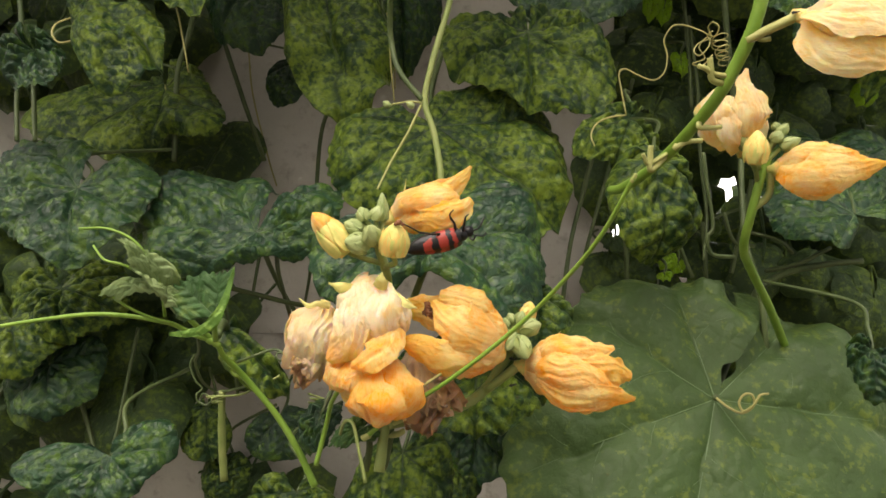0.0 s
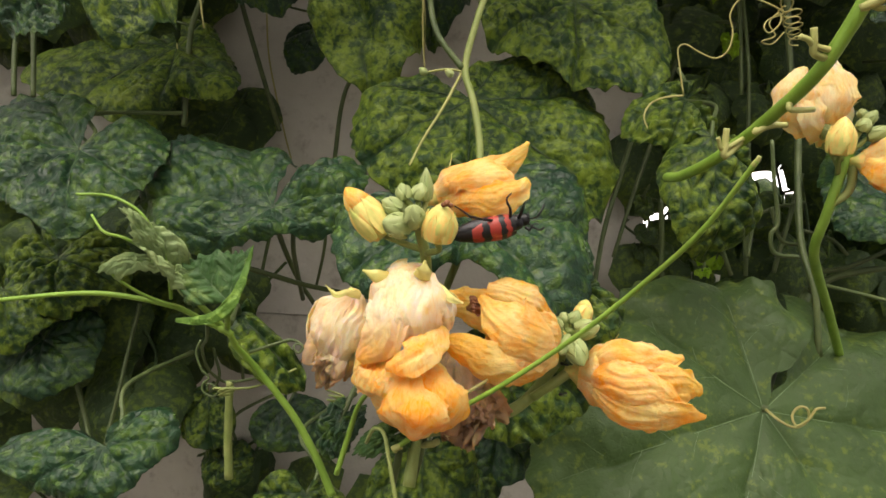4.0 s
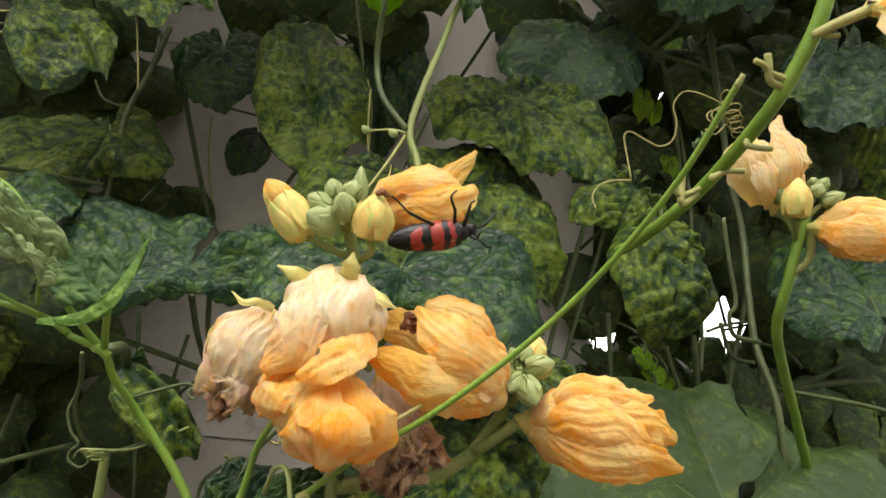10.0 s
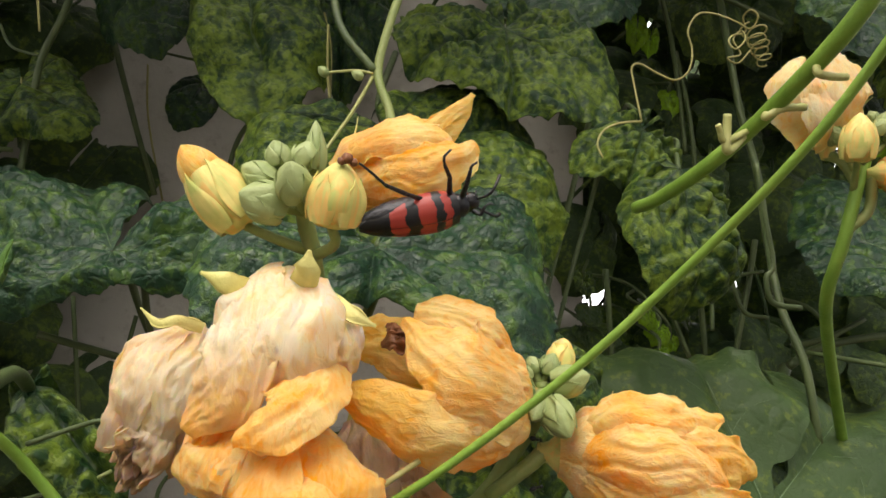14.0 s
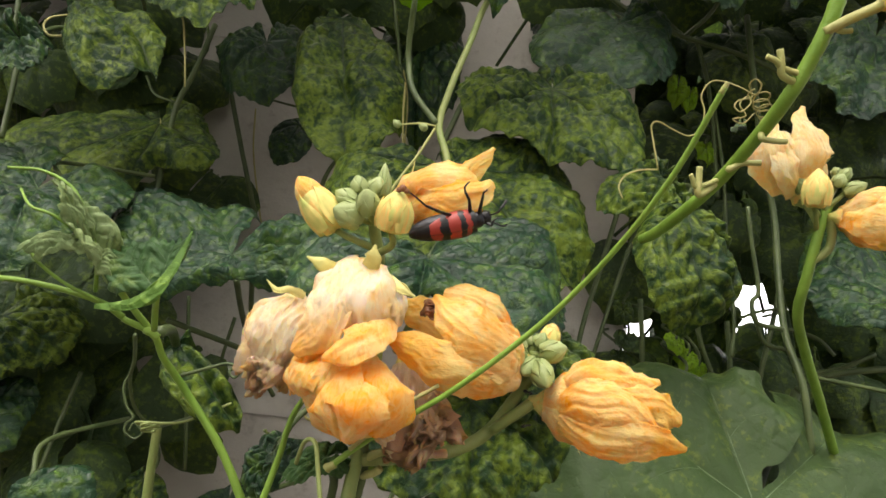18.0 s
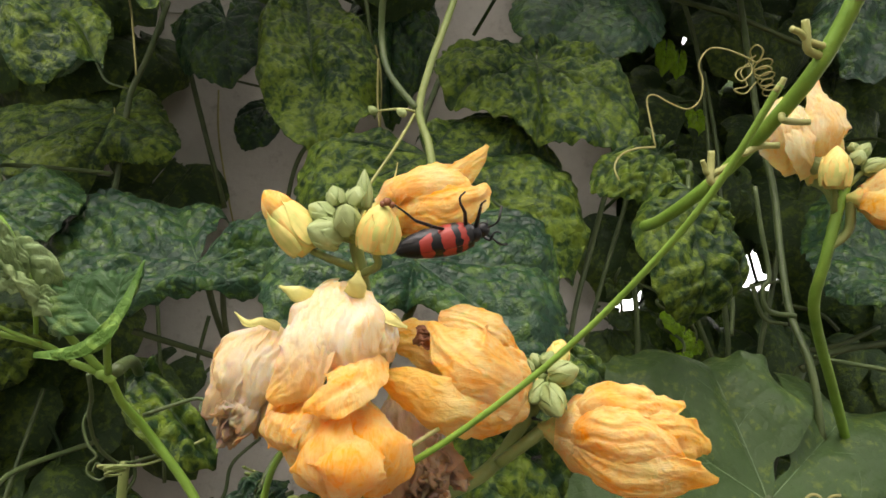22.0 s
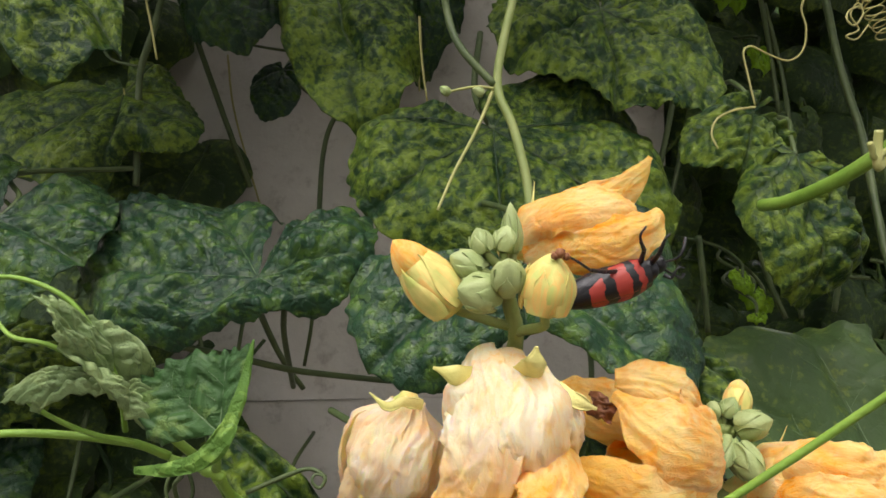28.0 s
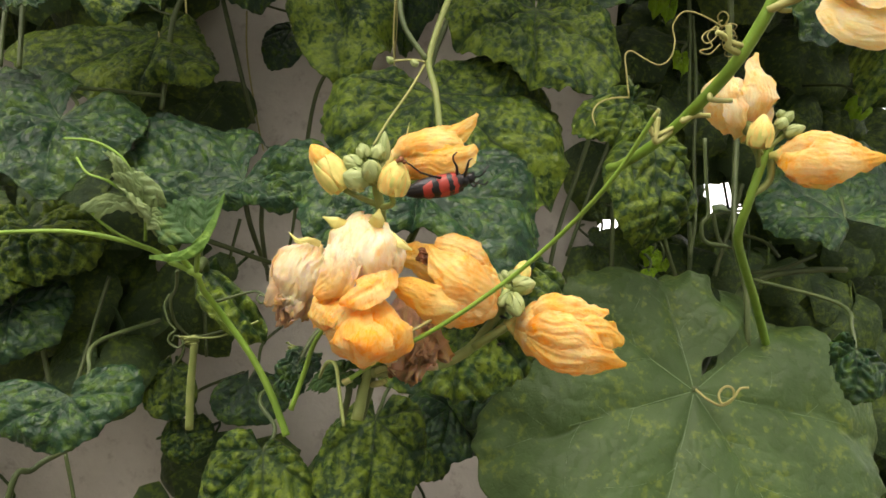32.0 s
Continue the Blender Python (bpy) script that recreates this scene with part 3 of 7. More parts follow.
def loose_petal(parent, spine, widths, unit, mat, facing=(0, -1, 0.1), cup=0.8, seed=1, crumple=1.0, name="petal", label="", ruffle=1.0, frizz=0.0):
    """One soft petal: a cupped sheet along its middle line, with swells, fine creases and a wavy rim."""
    inv = parent.matrix_world.inverted()
    line = [Vector(p) for p in spline([inv @ Vector(p) for p in spine], 16)]
    face = (inv.to_3x3() @ Vector(facing)).normalized()
    n, cols, k = len(line), 48, len(widths) - 1
    run, top = [0.0], []
    for a, b in zip(line, line[1:]):
        run.append(run[-1] + (b - a).length)
    for i, c in enumerate(line):
        s = i / (n - 1)
        j = min(int(s * k), k - 1)
        w = s * k - j
        w = w * w * (3 - 2 * w)
        wide = unit * (widths[j] * (1 - w) + widths[j + 1] * w)
        tan = (line[min(i + 1, n - 1)] - line[max(i - 1, 0)]).normalized()
        out = (face - tan * face.dot(tan)).normalized()
        side = tan.cross(out)
        calm = min(1.0, wide / 0.004) * min(1.0, s * 5 + 0.15)
        for q in range(cols + 1):
            t = 2 * q / cols - 1
            g = t * cup
            x, h = wide * math.sin(g) / math.sin(cup), -wide * (1 - math.cos(g)) / math.sin(cup)
            u, v = x / 0.012, run[i] / 0.012
            o = Vector((seed * 3.3, seed * 1.7, seed))
            soft = noise.noise(Vector((u * 1.0, v * 0.6, 0)) + o)
            bend = noise.noise(Vector((u * 0.8, v * 1.1, 20)) + o)
            fold_ = 1 - 2.6 * abs(noise.noise(Vector((u * 2.0 + 0.9 * bend, v * 0.32, 4)) + o))
            pleat_ = 1 - 2.6 * abs(noise.noise(Vector((u * 4.6 + 1.3 * bend, v * 0.45 + 0.3 * soft, 6)) + o))
            cross = 1 - 2.4 * abs(noise.noise(Vector((u * 2.4 + 0.5 * fold_, v * 2.6 + 0.8 * bend, 8)) + o))
            tiny = 1 - 2.4 * abs(noise.noise(Vector((u * 8 + 0.5 * cross, v * 5 + 0.6 * pleat_, 2)) + o))
            h += calm * crumple * (0.0010 * soft + 0.00045 * fold_ + 0.00040 * pleat_ + 0.00028 * cross + 0.00015 * tiny)
            if frizz:
                wild = noise.noise(Vector((u * 4.6, v * 5.4, 40)) + o), noise.noise(Vector((u * 4.6, v * 5.4, 50)) + o)
                h += frizz * min(1.0, s * 1.6) ** 2 * (0.0030 * wild[0] + 0.0016 * cross + 0.0010 * tiny)
                x += frizz * min(1.0, s * 1.6) ** 2 * 0.0022 * wild[1]
            h += 0.6 * wide * max(0.0, abs(t) - 0.72) ** 1.5 * (0.6 + 0.9 * noise.noise(Vector((t * 0.8, v * 0.9, 31)) + o))
            edge = max(abs(t) ** 6, s ** 14)
            h += ruffle * calm * edge * 0.0024 * noise.noise(Vector((u * 1.6, v * 1.8, 11)) + o)
            ragged = 1 + 0.16 * abs(t) ** 8 * noise.noise(Vector((t, v * 2.2, 15)) + o) + 0.06 * edge * noise.noise(Vector((u * 4, v * 6, 15)) + o)
            top.append(c + side * x * ragged + out * h)
    inner = []
    for i in range(n):
        for q in range(cols + 1):
            a = top[min(i + 1, n - 1) * (cols + 1) + q] - top[max(i - 1, 0) * (cols + 1) + q]
            b = top[i * (cols + 1) + min(q + 1, cols)] - top[i * (cols + 1) + max(q - 1, 0)]
            nrm = b.cross(a)
            inner.append(top[i * (cols + 1) + q] + (nrm.normalized() if nrm.length > 0 else face) * (0.0004 if nrm.dot(face) < 0 else -0.0004))
    m, faces = len(top), []
    for i in range(n - 1):
        for q in range(cols):
            a = i * (cols + 1) + q
            f = (a, a + 1, a + cols + 2, a + cols + 1)
            faces += [f, tuple(x + m for x in f[::-1])]
    for i in (0, n - 1):
        for q in range(cols):
            a = i * (cols + 1) + q
            faces.append((a, a + 1, a + 1 + m, a + m))
    for q in (0, cols):
        for i in range(n - 1):
            a = i * (cols + 1) + q
            faces.append((a, a + cols + 1, a + cols + 1 + m, a + m))
    return part(name, (top + inner, faces), mat, parent, label)


def flower(base, tip, radius, label, mat=None, profile=(0.35, 0.75, 1.0, 0.95, 0.7, 0.35), twist=0.6, crumple=1.0, seed=1, flares=(0,), point=0.75, lengths=(1.0,),
           spin=0.0, pleat=1.0, petals=5, sepals=5, sepal_bend=0.6, sepal_len=0.016, stalk=None, name="gourd_flower", sepal_mat=None, overlap=1.4, sepal_wide=0.0042, sepal_tilt=0, cup_size=1.0, stalk_mat=None):
    """A withering gourd flower: petals wrapped over one another, sepals and a green cup at the base."""
    mat = mat or PETAL
    m, length = axis_pose(base, tip, spin)
    ob = thing(name, m, label, "flower", "flowers of the vine")
    prof = [radius * p for p in profile]
    for i in range(petals):
        lay = 0.0016 * ((i * 2) % petals) / petals - 0.001
        part("petal", petal_sheet(length * lengths[i % len(lengths)], prof, 2 * math.pi * i / petals, math.pi / petals * overlap, twist, crumple,
                                  seed * 7 + i, lay, flares[i % len(flares)], point, pleat), mat, ob)
    cup = [(0.0022, -0.006 * cup_size), (0.0030, -0.003 * cup_size), (prof[0] * 0.9, 0.0), (prof[0] * 1.12, 0.003), (prof[0] * 1.1, 0.005)]
    verts = [Vector((r * math.cos(w), r * math.sin(w), z)) for r, z in cup for w in [2 * math.pi * k / 12 for k in range(12)]]
    faces = [(i * 12 + k, i * 12 + (k + 1) % 12, i * 12 + 12 + (k + 1) % 12, i * 12 + 12 + k) for i in range(4) for k in range(12)]
    faces.append(tuple(range(12))[::-1])
    part("cup", (verts, faces), BUD_YELLOW, ob, "yellow-green cup under the petals")
    for i in range(sepals):
        w = 2 * math.pi * (i + 0.5) / max(1, sepals)
        mm = Matrix.Rotation(w, 4, "Z") @ Matrix.Translation((prof[0] * 1.05, 0, 0.002)) @ Matrix.Rotation(radians(sepal_tilt), 4, "Y")
        part("sepal", moved(mm, sepal_sheet(sepal_len, sepal_wide, sepal_bend, 0.25, i)), sepal_mat or SEPAL, ob)
    if stalk:
        inv = m.inverted()
        part("flower_stalk", tube([Vector((0, 0, -0.004))] + [inv @ Vector(p) for p in stalk], 0.0024, 0.002, 8, 6, 0.03, seed), stalk_mat or STEM_MID, ob)
    return ob


def bud_mesh(length, radius, ridge=0.2, point=1.0, rows=14, cols=20):
    verts, faces = [], []
    for i in range(rows + 1):
        s = i / rows
        r = radius * (math.sin(math.pi * min(1.0, 0.12 + 0.88 * s) ** 1.0) ** 0.72) * (1 - 0.25 * s * point)
        for c in range(cols):
            w = 2 * math.pi * c / cols
            q = r * (1 + ridge * (abs(math.cos(2.5 * w)) - 0.6) * (0.4 + 0.6 * s))
            verts.append(Vector((q * math.cos(w), q * math.sin(w), length * s)))
    for i in range(rows):
        for c in range(cols):
            a, b = i * cols + c, i * cols + (c + 1) % cols
            faces.append((a, b, b + cols, a + cols))
    faces.append(tuple(range(cols))[::-1])
    faces.append(tuple(range(rows * cols, rows * cols + cols)))
    return verts, faces


def bud(parent, base, tip, radius, mat, seed=0, stalk=None, tipped=False, label=""):
    """A closed bud as a part of its cluster: ridged body, sepals pressed to it, sometimes a coloured tip."""
    inv = parent.matrix_world.inverted()
    m, length = axis_pose(inv @ Vector(base), inv @ Vector(tip), seed)
    body = part("bud", bud_mesh(length, radius), mat, parent, label)
    body.matrix_basis = m
    for i in range(5):
        mm = Matrix.Rotation(2 * math.pi * i / 5 + 0.6, 4, "Z") @ Matrix.Translation((radius * 0.75, 0, length * 0.06))
        part("sepal", moved(mm, sepal_sheet(length * 0.78, radius * 0.5, -0.35, 0.28, i)), mat, body)
    if tipped:
        part("petal_tip", moved(Matrix.Translation((0, 0, length * 0.5)), bud_mesh(length * 0.56, radius * 0.72, 0.25)), PETAL, body, "orange petal tip pushing out")
    if stalk:
        part("bud_stalk", tube([inv @ Vector(base)] + [inv @ Vector(p) for p in stalk], 0.0012, 0.0015, 7, 5), STEM_MID, parent)
    return body

# ---- setting ----
def slab(x0, y0, z0, x1, y1, z1, nx=1, nz=1, uneven=0.0):
    """A wall block whose front has a fine uneven grid."""
    verts, faces = [], []
    for i in range(nx + 1):
        for k in range(nz + 1):
            x, z = x0 + (x1 - x0) * i / nx, z0 + (z1 - z0) * k / nz
            verts.append((x, y0 + uneven * noise.noise(Vector((x * 6, z * 6, 1.0))), z))
    for i in range(nx):
        for k in range(nz):
            a = i * (nz + 1) + k
            faces.append((a, a + nz + 1, a + nz + 2, a + 1))
    n = len(verts)
    verts += [(x0, y1, z0), (x1, y1, z0), (x1, y1, z1), (x0, y1, z1)]
    faces.append((n + 1, n, n + 3, n + 2))
    a, b, c, d = 0, nx * (nz + 1), nx * (nz + 1) + nz, nz
    faces += [(a, n, n + 1, b), (b, n + 1, n + 2, c), (c, n + 2, n + 3, d), (d, n + 3, n, a)]
    return verts, faces


ground = tagged(part("ground", slab(-400, -400, -0.3, 400, 400, 0.0), SOIL), "brown soil ground at the foot of the wall", "ground", kind="structure")
WALL_Y, WALL_END, LOW_END, SEAM = 0.80, 0.20, 0.285, 1.215
wall = thing("wall_north", Matrix.Identity(4), "grey weathered plastered block wall with stains", "wall", kind="structure")
for row in range(6):
    z0, z1 = max(0.0, SEAM + 0.4 * (row - 3)), SEAM + 0.4 * (row - 2)
    x = -3.0 + (0.3 if row % 2 else 0.0)
    stop = LOW_END if z1 <= SEAM else WALL_END
    while x < stop - 0.01:
        e = min(x + 0.6, stop)
        near = -1.0 < x < 0.4 and 0.7 < z1 < 2.2
        part("block", slab(x + 0.00005, WALL_Y, z0 + (0.0008 if row == 3 else 0.00005), e - 0.00005, WALL_Y + 0.14, z1 - 0.00005, 40 if near else 2, 28 if near else 2, 0.004), PLASTER, wall)
        x = e
part("block", slab(WALL_END + 0.001, WALL_Y, SEAM + 0.001, LOW_END, WALL_Y + 0.14, SEAM + 0.068, 12, 10, 0.004), PLASTER, wall)
part("mortar", slab(-2.9, WALL_Y + 0.0045, 0.01, WALL_END - 0.003, WALL_Y + 0.136, SEAM + 1.19), PLASTER, wall)

# Unseen wall added behind the camera: blocks low sky, leaving light from above.
wall_south = tagged(part("wall_south", slab(-6, -2.0, 0, 6, -1.8, 3.2), PLASTER), "unseen plain wall added to block low sky light", "wall", kind="structure")
backdrop = tagged(part("backdrop", slab(-60, 30.0, 1.0, 60, 30.2, 40.0), SKYGLOW), "bright white overcast sky behind the vine", "sky", kind="structure")

UP = (0, -0.85, 0.5)

# ---- large leaves ----
# shape: radii of the rim from one side of the notch round to the other, as shares of the longest
leaf((0.2070, 0.5150, 1.2060), (0.1537, 0.4363, 1.0759), (0.05, -0.86, 0.50), 1.0, "very large matt green gourd leaf with pale veins", LEAF_PLAIN, pucker=0.0009, dome=0.06, wave=0.02, seed=1, veins=VEIN, vein_r=0.6, lap=0.009, eye=18, petiole=[(0.2330, 0.5600, 1.2264), (0.2861, 0.6200, 1.2814)], petiole_r=0.0035,
     span=(-197, 176), shape=(0.48, 0.58, 0.63, 0.68, 0.74, 0.75, 0.84, 1.00, 1.00, 0.92, 0.82, 0.77, 0.80, 0.86, 0.94, 0.93, 0.80, 0.71, 0.66))
leaf((0.0040, 0.5450, 1.4050), (0.0952, 0.5050, 1.3370), (0.00, -0.85, 0.50), 1.0, "broad gourd leaf mottled yellow and green by mosaic disease", LEAF_MOSAIC, pucker=0.0026, dome=0.12, wave=0.03, seed=2, petiole=[(-0.0008, 0.6000, 1.4432), (0.0102, 0.6600, 1.5031)],
     span=(-171, 150), shape=(0.40, 0.59, 0.67, 0.72, 0.75, 0.76, 0.74, 0.83, 0.91, 1.00, 0.97, 0.86, 0.78, 0.74, 0.61, 0.48, 0.40, 0.31, 0.23))
leaf((0.0000, 0.4350, 1.3210), (0.0545, 0.3964, 1.2807), (0.00, -0.72, 0.69), 1.0, "dark green puckered gourd leaf below a flower cluster", LEAF_DARK, pucker=0.0024, dome=0.14, wave=0.05, seed=3, veins=VEIN_DARK, vein_r=0.5,
     span=(-165, 117), shape=(0.36, 0.70, 0.87, 0.92, 0.92, 0.86, 0.69, 0.46, 0.46, 0.62, 0.97, 1.00, 0.97, 0.95, 0.94, 0.96, 0.98, 0.80, 0.33))
leaf((-0.2440, 0.5000, 1.3510), (-0.2297, 0.4482, 1.2938), (0.00, -0.74, 0.67), 1.0, "dark green gourd leaf with pale vein lines and a deep notch", LEAF_DARK, pucker=0.003, dome=0.1, wave=0.05, seed=4, veins=VEIN, vein_r=0.5,
     span=(-189, 152), shape=(0.51, 0.79, 0.97, 1.00, 0.91, 0.79, 0.71, 0.69, 0.70, 0.77, 0.83, 0.75, 0.69, 0.68, 0.69, 0.68, 0.67, 0.61, 0.45))
leaf((-0.1170, 0.4900, 1.3210), (-0.1931, 0.4451, 1.2686), (-0.05, -0.72, 0.69), 1.0, "dark crinkled gourd leaf with light mottling", LEAF_DARK, pucker=0.0038, dome=0.12, wave=0.06, seed=5, veins=VEIN, vein_r=0.4, petiole=[(-0.1070, 0.5000, 1.3136), (-0.1151, 0.5500, 1.2901), (-0.1229, 0.6300, 1.2505)], petiole_r=0.0016,
     span=(-137, 212), shape=(0.50, 0.75, 0.98, 1.00, 0.97, 0.79, 0.66, 0.45, 0.27, 0.24, 0.22, 0.22, 0.25, 0.39, 0.44, 0.55, 0.65, 0.67, 0.55))
leaf((-0.2440, 0.6500, 1.4550), (-0.3317, 0.5953, 1.3910), (0.00, -0.76, 0.65), 1.0, "broad mottled gourd leaf behind stems", LEAF_MOSAIC, pucker=0.0022, dome=0.1, seed=9,
     span=(-110, 233), shape=(0.26, 0.25, 0.28, 0.61, 1.00, 0.98, 0.83, 0.75, 0.67, 0.41, 0.57, 0.63, 0.47, 0.37, 0.32, 0.31, 0.34, 0.38, 0.40))
leaf((-0.1040, 0.6600, 1.5740), (-0.0743, 0.5732, 1.4276), (0.00, -0.86, 0.51), 1.0, "heavily mottled gourd leaf hanging before the wall", LEAF_MOSAIC, pucker=0.003, dome=0.1, seed=10,
     span=(-145, 145), shape=(0.10, 0.11, 0.12, 0.15, 0.17, 0.20, 0.28, 0.42, 0.76, 1.00, 0.86, 0.55, 0.31, 0.20, 0.15, 0.12, 0.10, 0.10, 0.10))
leaf((0.0770, 0.5750, 1.4870), (0.0723, 0.5179, 1.4109), (0.00, -0.80, 0.60), 1.0, "yellow-mottled broad notched gourd leaf", LEAF_MOSAIC, pucker=0.0034, dome=0.12, seed=11,
     span=(-169, 176), shape=(0.26, 0.26, 0.25, 0.65, 0.72, 0.78, 0.76, 0.76, 0.75, 0.88, 0.96, 1.00, 0.83, 0.71, 0.64, 0.58, 0.51, 0.43, 0.35))
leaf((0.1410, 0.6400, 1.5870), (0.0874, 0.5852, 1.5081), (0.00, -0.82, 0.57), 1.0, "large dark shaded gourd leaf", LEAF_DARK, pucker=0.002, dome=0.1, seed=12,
     span=(-132, 187), shape=(0.21, 0.23, 0.29, 0.39, 0.55, 0.72, 0.89, 1.00, 0.96, 0.94, 0.81, 0.66, 0.54, 0.49, 0.44, 0.46, 0.51, 0.45, 0.38))
leaf((0.1460, 0.5250, 1.4090), (0.1042, 0.5129, 1.3968), (0.10, -0.85, 0.50), 1.0, "tightly curled blistered gourd leaf", LEAF_MOSAIC, pucker=0.004, dome=0.35, wave=0.06, seed=13,
     span=(-176, 117), shape=(0.40, 0.35, 0.31, 0.30, 0.30, 0.34, 0.42, 0.49, 0.59, 0.70, 0.84, 0.97, 1.00, 0.89, 0.87, 0.88, 0.89, 0.78, 0.70))
leaf((0.1580, 0.5050, 1.3820), (0.1638, 0.4782, 1.3118), (0.20, -0.90, 0.36), 1.0, "rolled blistered gourd leaf with lighter specks", LEAF_MOSAIC, pucker=0.004, dome=0.3, wave=0.05, seed=33,
     span=(-178, 105), shape=(0.19, 0.17, 0.16, 0.18, 0.21, 0.25, 0.30, 0.41, 0.55, 0.73, 0.94, 1.00, 0.93, 0.82, 0.65, 0.49, 0.38, 0.29, 0.25))
leaf((0.3150, 0.5300, 1.3410), (0.3369, 0.6151, 1.4261), (0.00, -0.71, 0.71), 1.0, "dark gourd leaf with pale veins", LEAF_DARK, pucker=0.0025, dome=0.08, seed=14, veins=VEIN, vein_r=0.55,
     span=(-103, 196), shape=(0.27, 0.34, 0.44, 0.62, 0.84, 0.99, 1.00, 0.91, 0.77, 0.62, 0.54, 0.50, 0.46, 0.43, 0.38, 0.32, 0.26, 0.14, 0.09))
leaf((0.2890, 0.4650, 1.2500), (0.2834, 0.4493, 1.2218), (-0.30, -0.81, 0.51), 1.0, "dark crumpled gourd leaf with rolled edge", LEAF_DARK, pucker=0.004, dome=0.35, seed=15,
     span=(-165, 101), shape=(0.26, 0.29, 0.36, 0.39, 0.43, 0.48, 0.50, 0.55, 0.62, 0.73, 0.89, 1.00, 0.99, 0.94, 0.81, 0.68, 0.58, 0.45, 0.40))
leaf((-0.1980, 0.4550, 1.1780), (-0.2029, 0.4181, 1.1288), (0.00, -0.80, 0.60), 1.0, "dark green gourd leaf low on the vine", LEAF_DARK, pucker=0.002, dome=0.1, seed=16, veins=VEIN_DARK, vein_r=0.5,
     span=(-112, 184), shape=(0.36, 0.79, 1.00, 0.83, 0.67, 0.58, 0.55, 0.54, 0.54, 0.50, 0.49, 0.49, 0.54, 0.63, 0.67, 0.64, 0.53, 0.35, 0.18))
leaf((-0.0830, 0.4700, 1.1510), (-0.0697, 0.4395, 1.0996), (0.00, -0.86, 0.51), 1.0, "yellow-green mottled gourd leaf low on the vine", LEAF_MOSAIC, pucker=0.003, dome=0.15, seed=17,
     span=(-156, 151), shape=(0.27, 0.37, 0.43, 0.50, 0.57, 0.68, 0.79, 0.87, 0.93, 1.00, 0.99, 0.95, 0.68, 0.47, 0.35, 0.26, 0.21, 0.19, 0.19))
leaf((-0.0150, 0.4850, 1.1740), (-0.0132, 0.4510, 1.1166), (0.00, -0.86, 0.51), 1.0, "mottled gourd leaf low on the vine", LEAF_MOSAIC, pucker=0.003, dome=0.15, seed=34,
     span=(-166, 151), shape=(0.21, 0.23, 0.28, 0.31, 0.35, 0.44, 0.58, 0.81, 0.95, 1.00, 0.93, 0.80, 0.68, 0.58, 0.51, 0.47, 0.42, 0.33, 0.30))
leaf((-0.1930, 0.6200, 1.1710), (-0.1856, 0.6022, 1.1315), (0.00, -0.91, 0.41), 1.0, "small dark scalloped gourd leaf", LEAF_MOSAIC, pucker=0.002, dome=0.1, seed=18,
     span=(-167, 173), shape=(0.30, 0.29, 0.30, 0.36, 0.43, 0.52, 0.68, 0.88, 0.98, 1.00, 0.97, 0.74, 0.47, 0.35, 0.27, 0.22, 0.20, 0.22, 0.26))
leaf((-0.1290, 0.6200, 1.1640), (-0.1212, 0.6038, 1.1279), (0.00, -0.91, 0.41), 1.0, "small dark round gourd leaf", LEAF_DARK, pucker=0.0015, dome=0.1, seed=19,
     span=(-182, 143), shape=(0.26, 0.25, 0.27, 0.33, 0.46, 0.63, 0.84, 0.92, 0.94, 0.90, 0.89, 0.96, 1.00, 0.98, 0.89, 0.72, 0.49, 0.36, 0.31))
leaf((0.0290, 0.4450, 1.2510), (0.0322, 0.4085, 1.2023), (0.00, -0.80, 0.60), 1.0, "deeply blistered dark gourd leaf behind the flowers", LEAF_MOSAIC, pucker=0.004, dome=0.12, seed=20,
     span=(-154, 153), shape=(0.19, 0.21, 0.28, 0.48, 0.69, 0.90, 1.00, 0.99, 0.94, 0.92, 0.92, 0.89, 0.89, 0.86, 0.74, 0.62, 0.50, 0.35, 0.26))
leaf((0.0680, 0.4350, 1.2850), (0.0659, 0.4101, 1.2518), (0.00, -0.80, 0.60), 1.0, "mottled dark gourd leaf beside a bud cluster", LEAF_MOSAIC, pucker=0.003, dome=0.15, seed=36,
     span=(-192, 146), shape=(0.19, 0.17, 0.16, 0.17, 0.21, 0.31, 0.40, 0.61, 0.78, 0.93, 1.00, 0.87, 0.75, 0.64, 0.44, 0.33, 0.25, 0.23, 0.23))
leaf((-0.1150, 0.4200, 1.2640), (-0.0769, 0.4025, 1.2316), (0.10, -0.80, 0.55), 1.0, "thin shrivelled mottled green leaf", LEAF_MOSAIC, pucker=0.004, dome=0.15, wave=0.22, seed=22, petiole=[(-0.1110, 0.4000, 1.2690), (-0.1040, 0.3680, 1.2660)],
     span=(-194, 105), shape=(0.13, 0.12, 0.10, 0.10, 0.12, 0.14, 0.15, 0.17, 0.25, 0.43, 0.69, 1.00, 0.97, 0.38, 0.23, 0.17, 0.14, 0.14, 0.14))
leaf((-0.2700, 0.4900, 1.4430), (-0.2528, 0.4737, 1.4155), (0.00, -0.86, 0.51), 1.0, "blue-green crumpled gourd leaf", LEAF_DARK, pucker=0.0045, dome=0.15, wave=0.09, seed=7,
     span=(-181, 162), shape=(0.57, 0.55, 0.61, 0.66, 0.60, 0.62, 0.71, 0.79, 0.98, 1.00, 0.97, 0.74, 0.62, 0.53, 0.43, 0.40, 0.41, 0.43, 0.47))
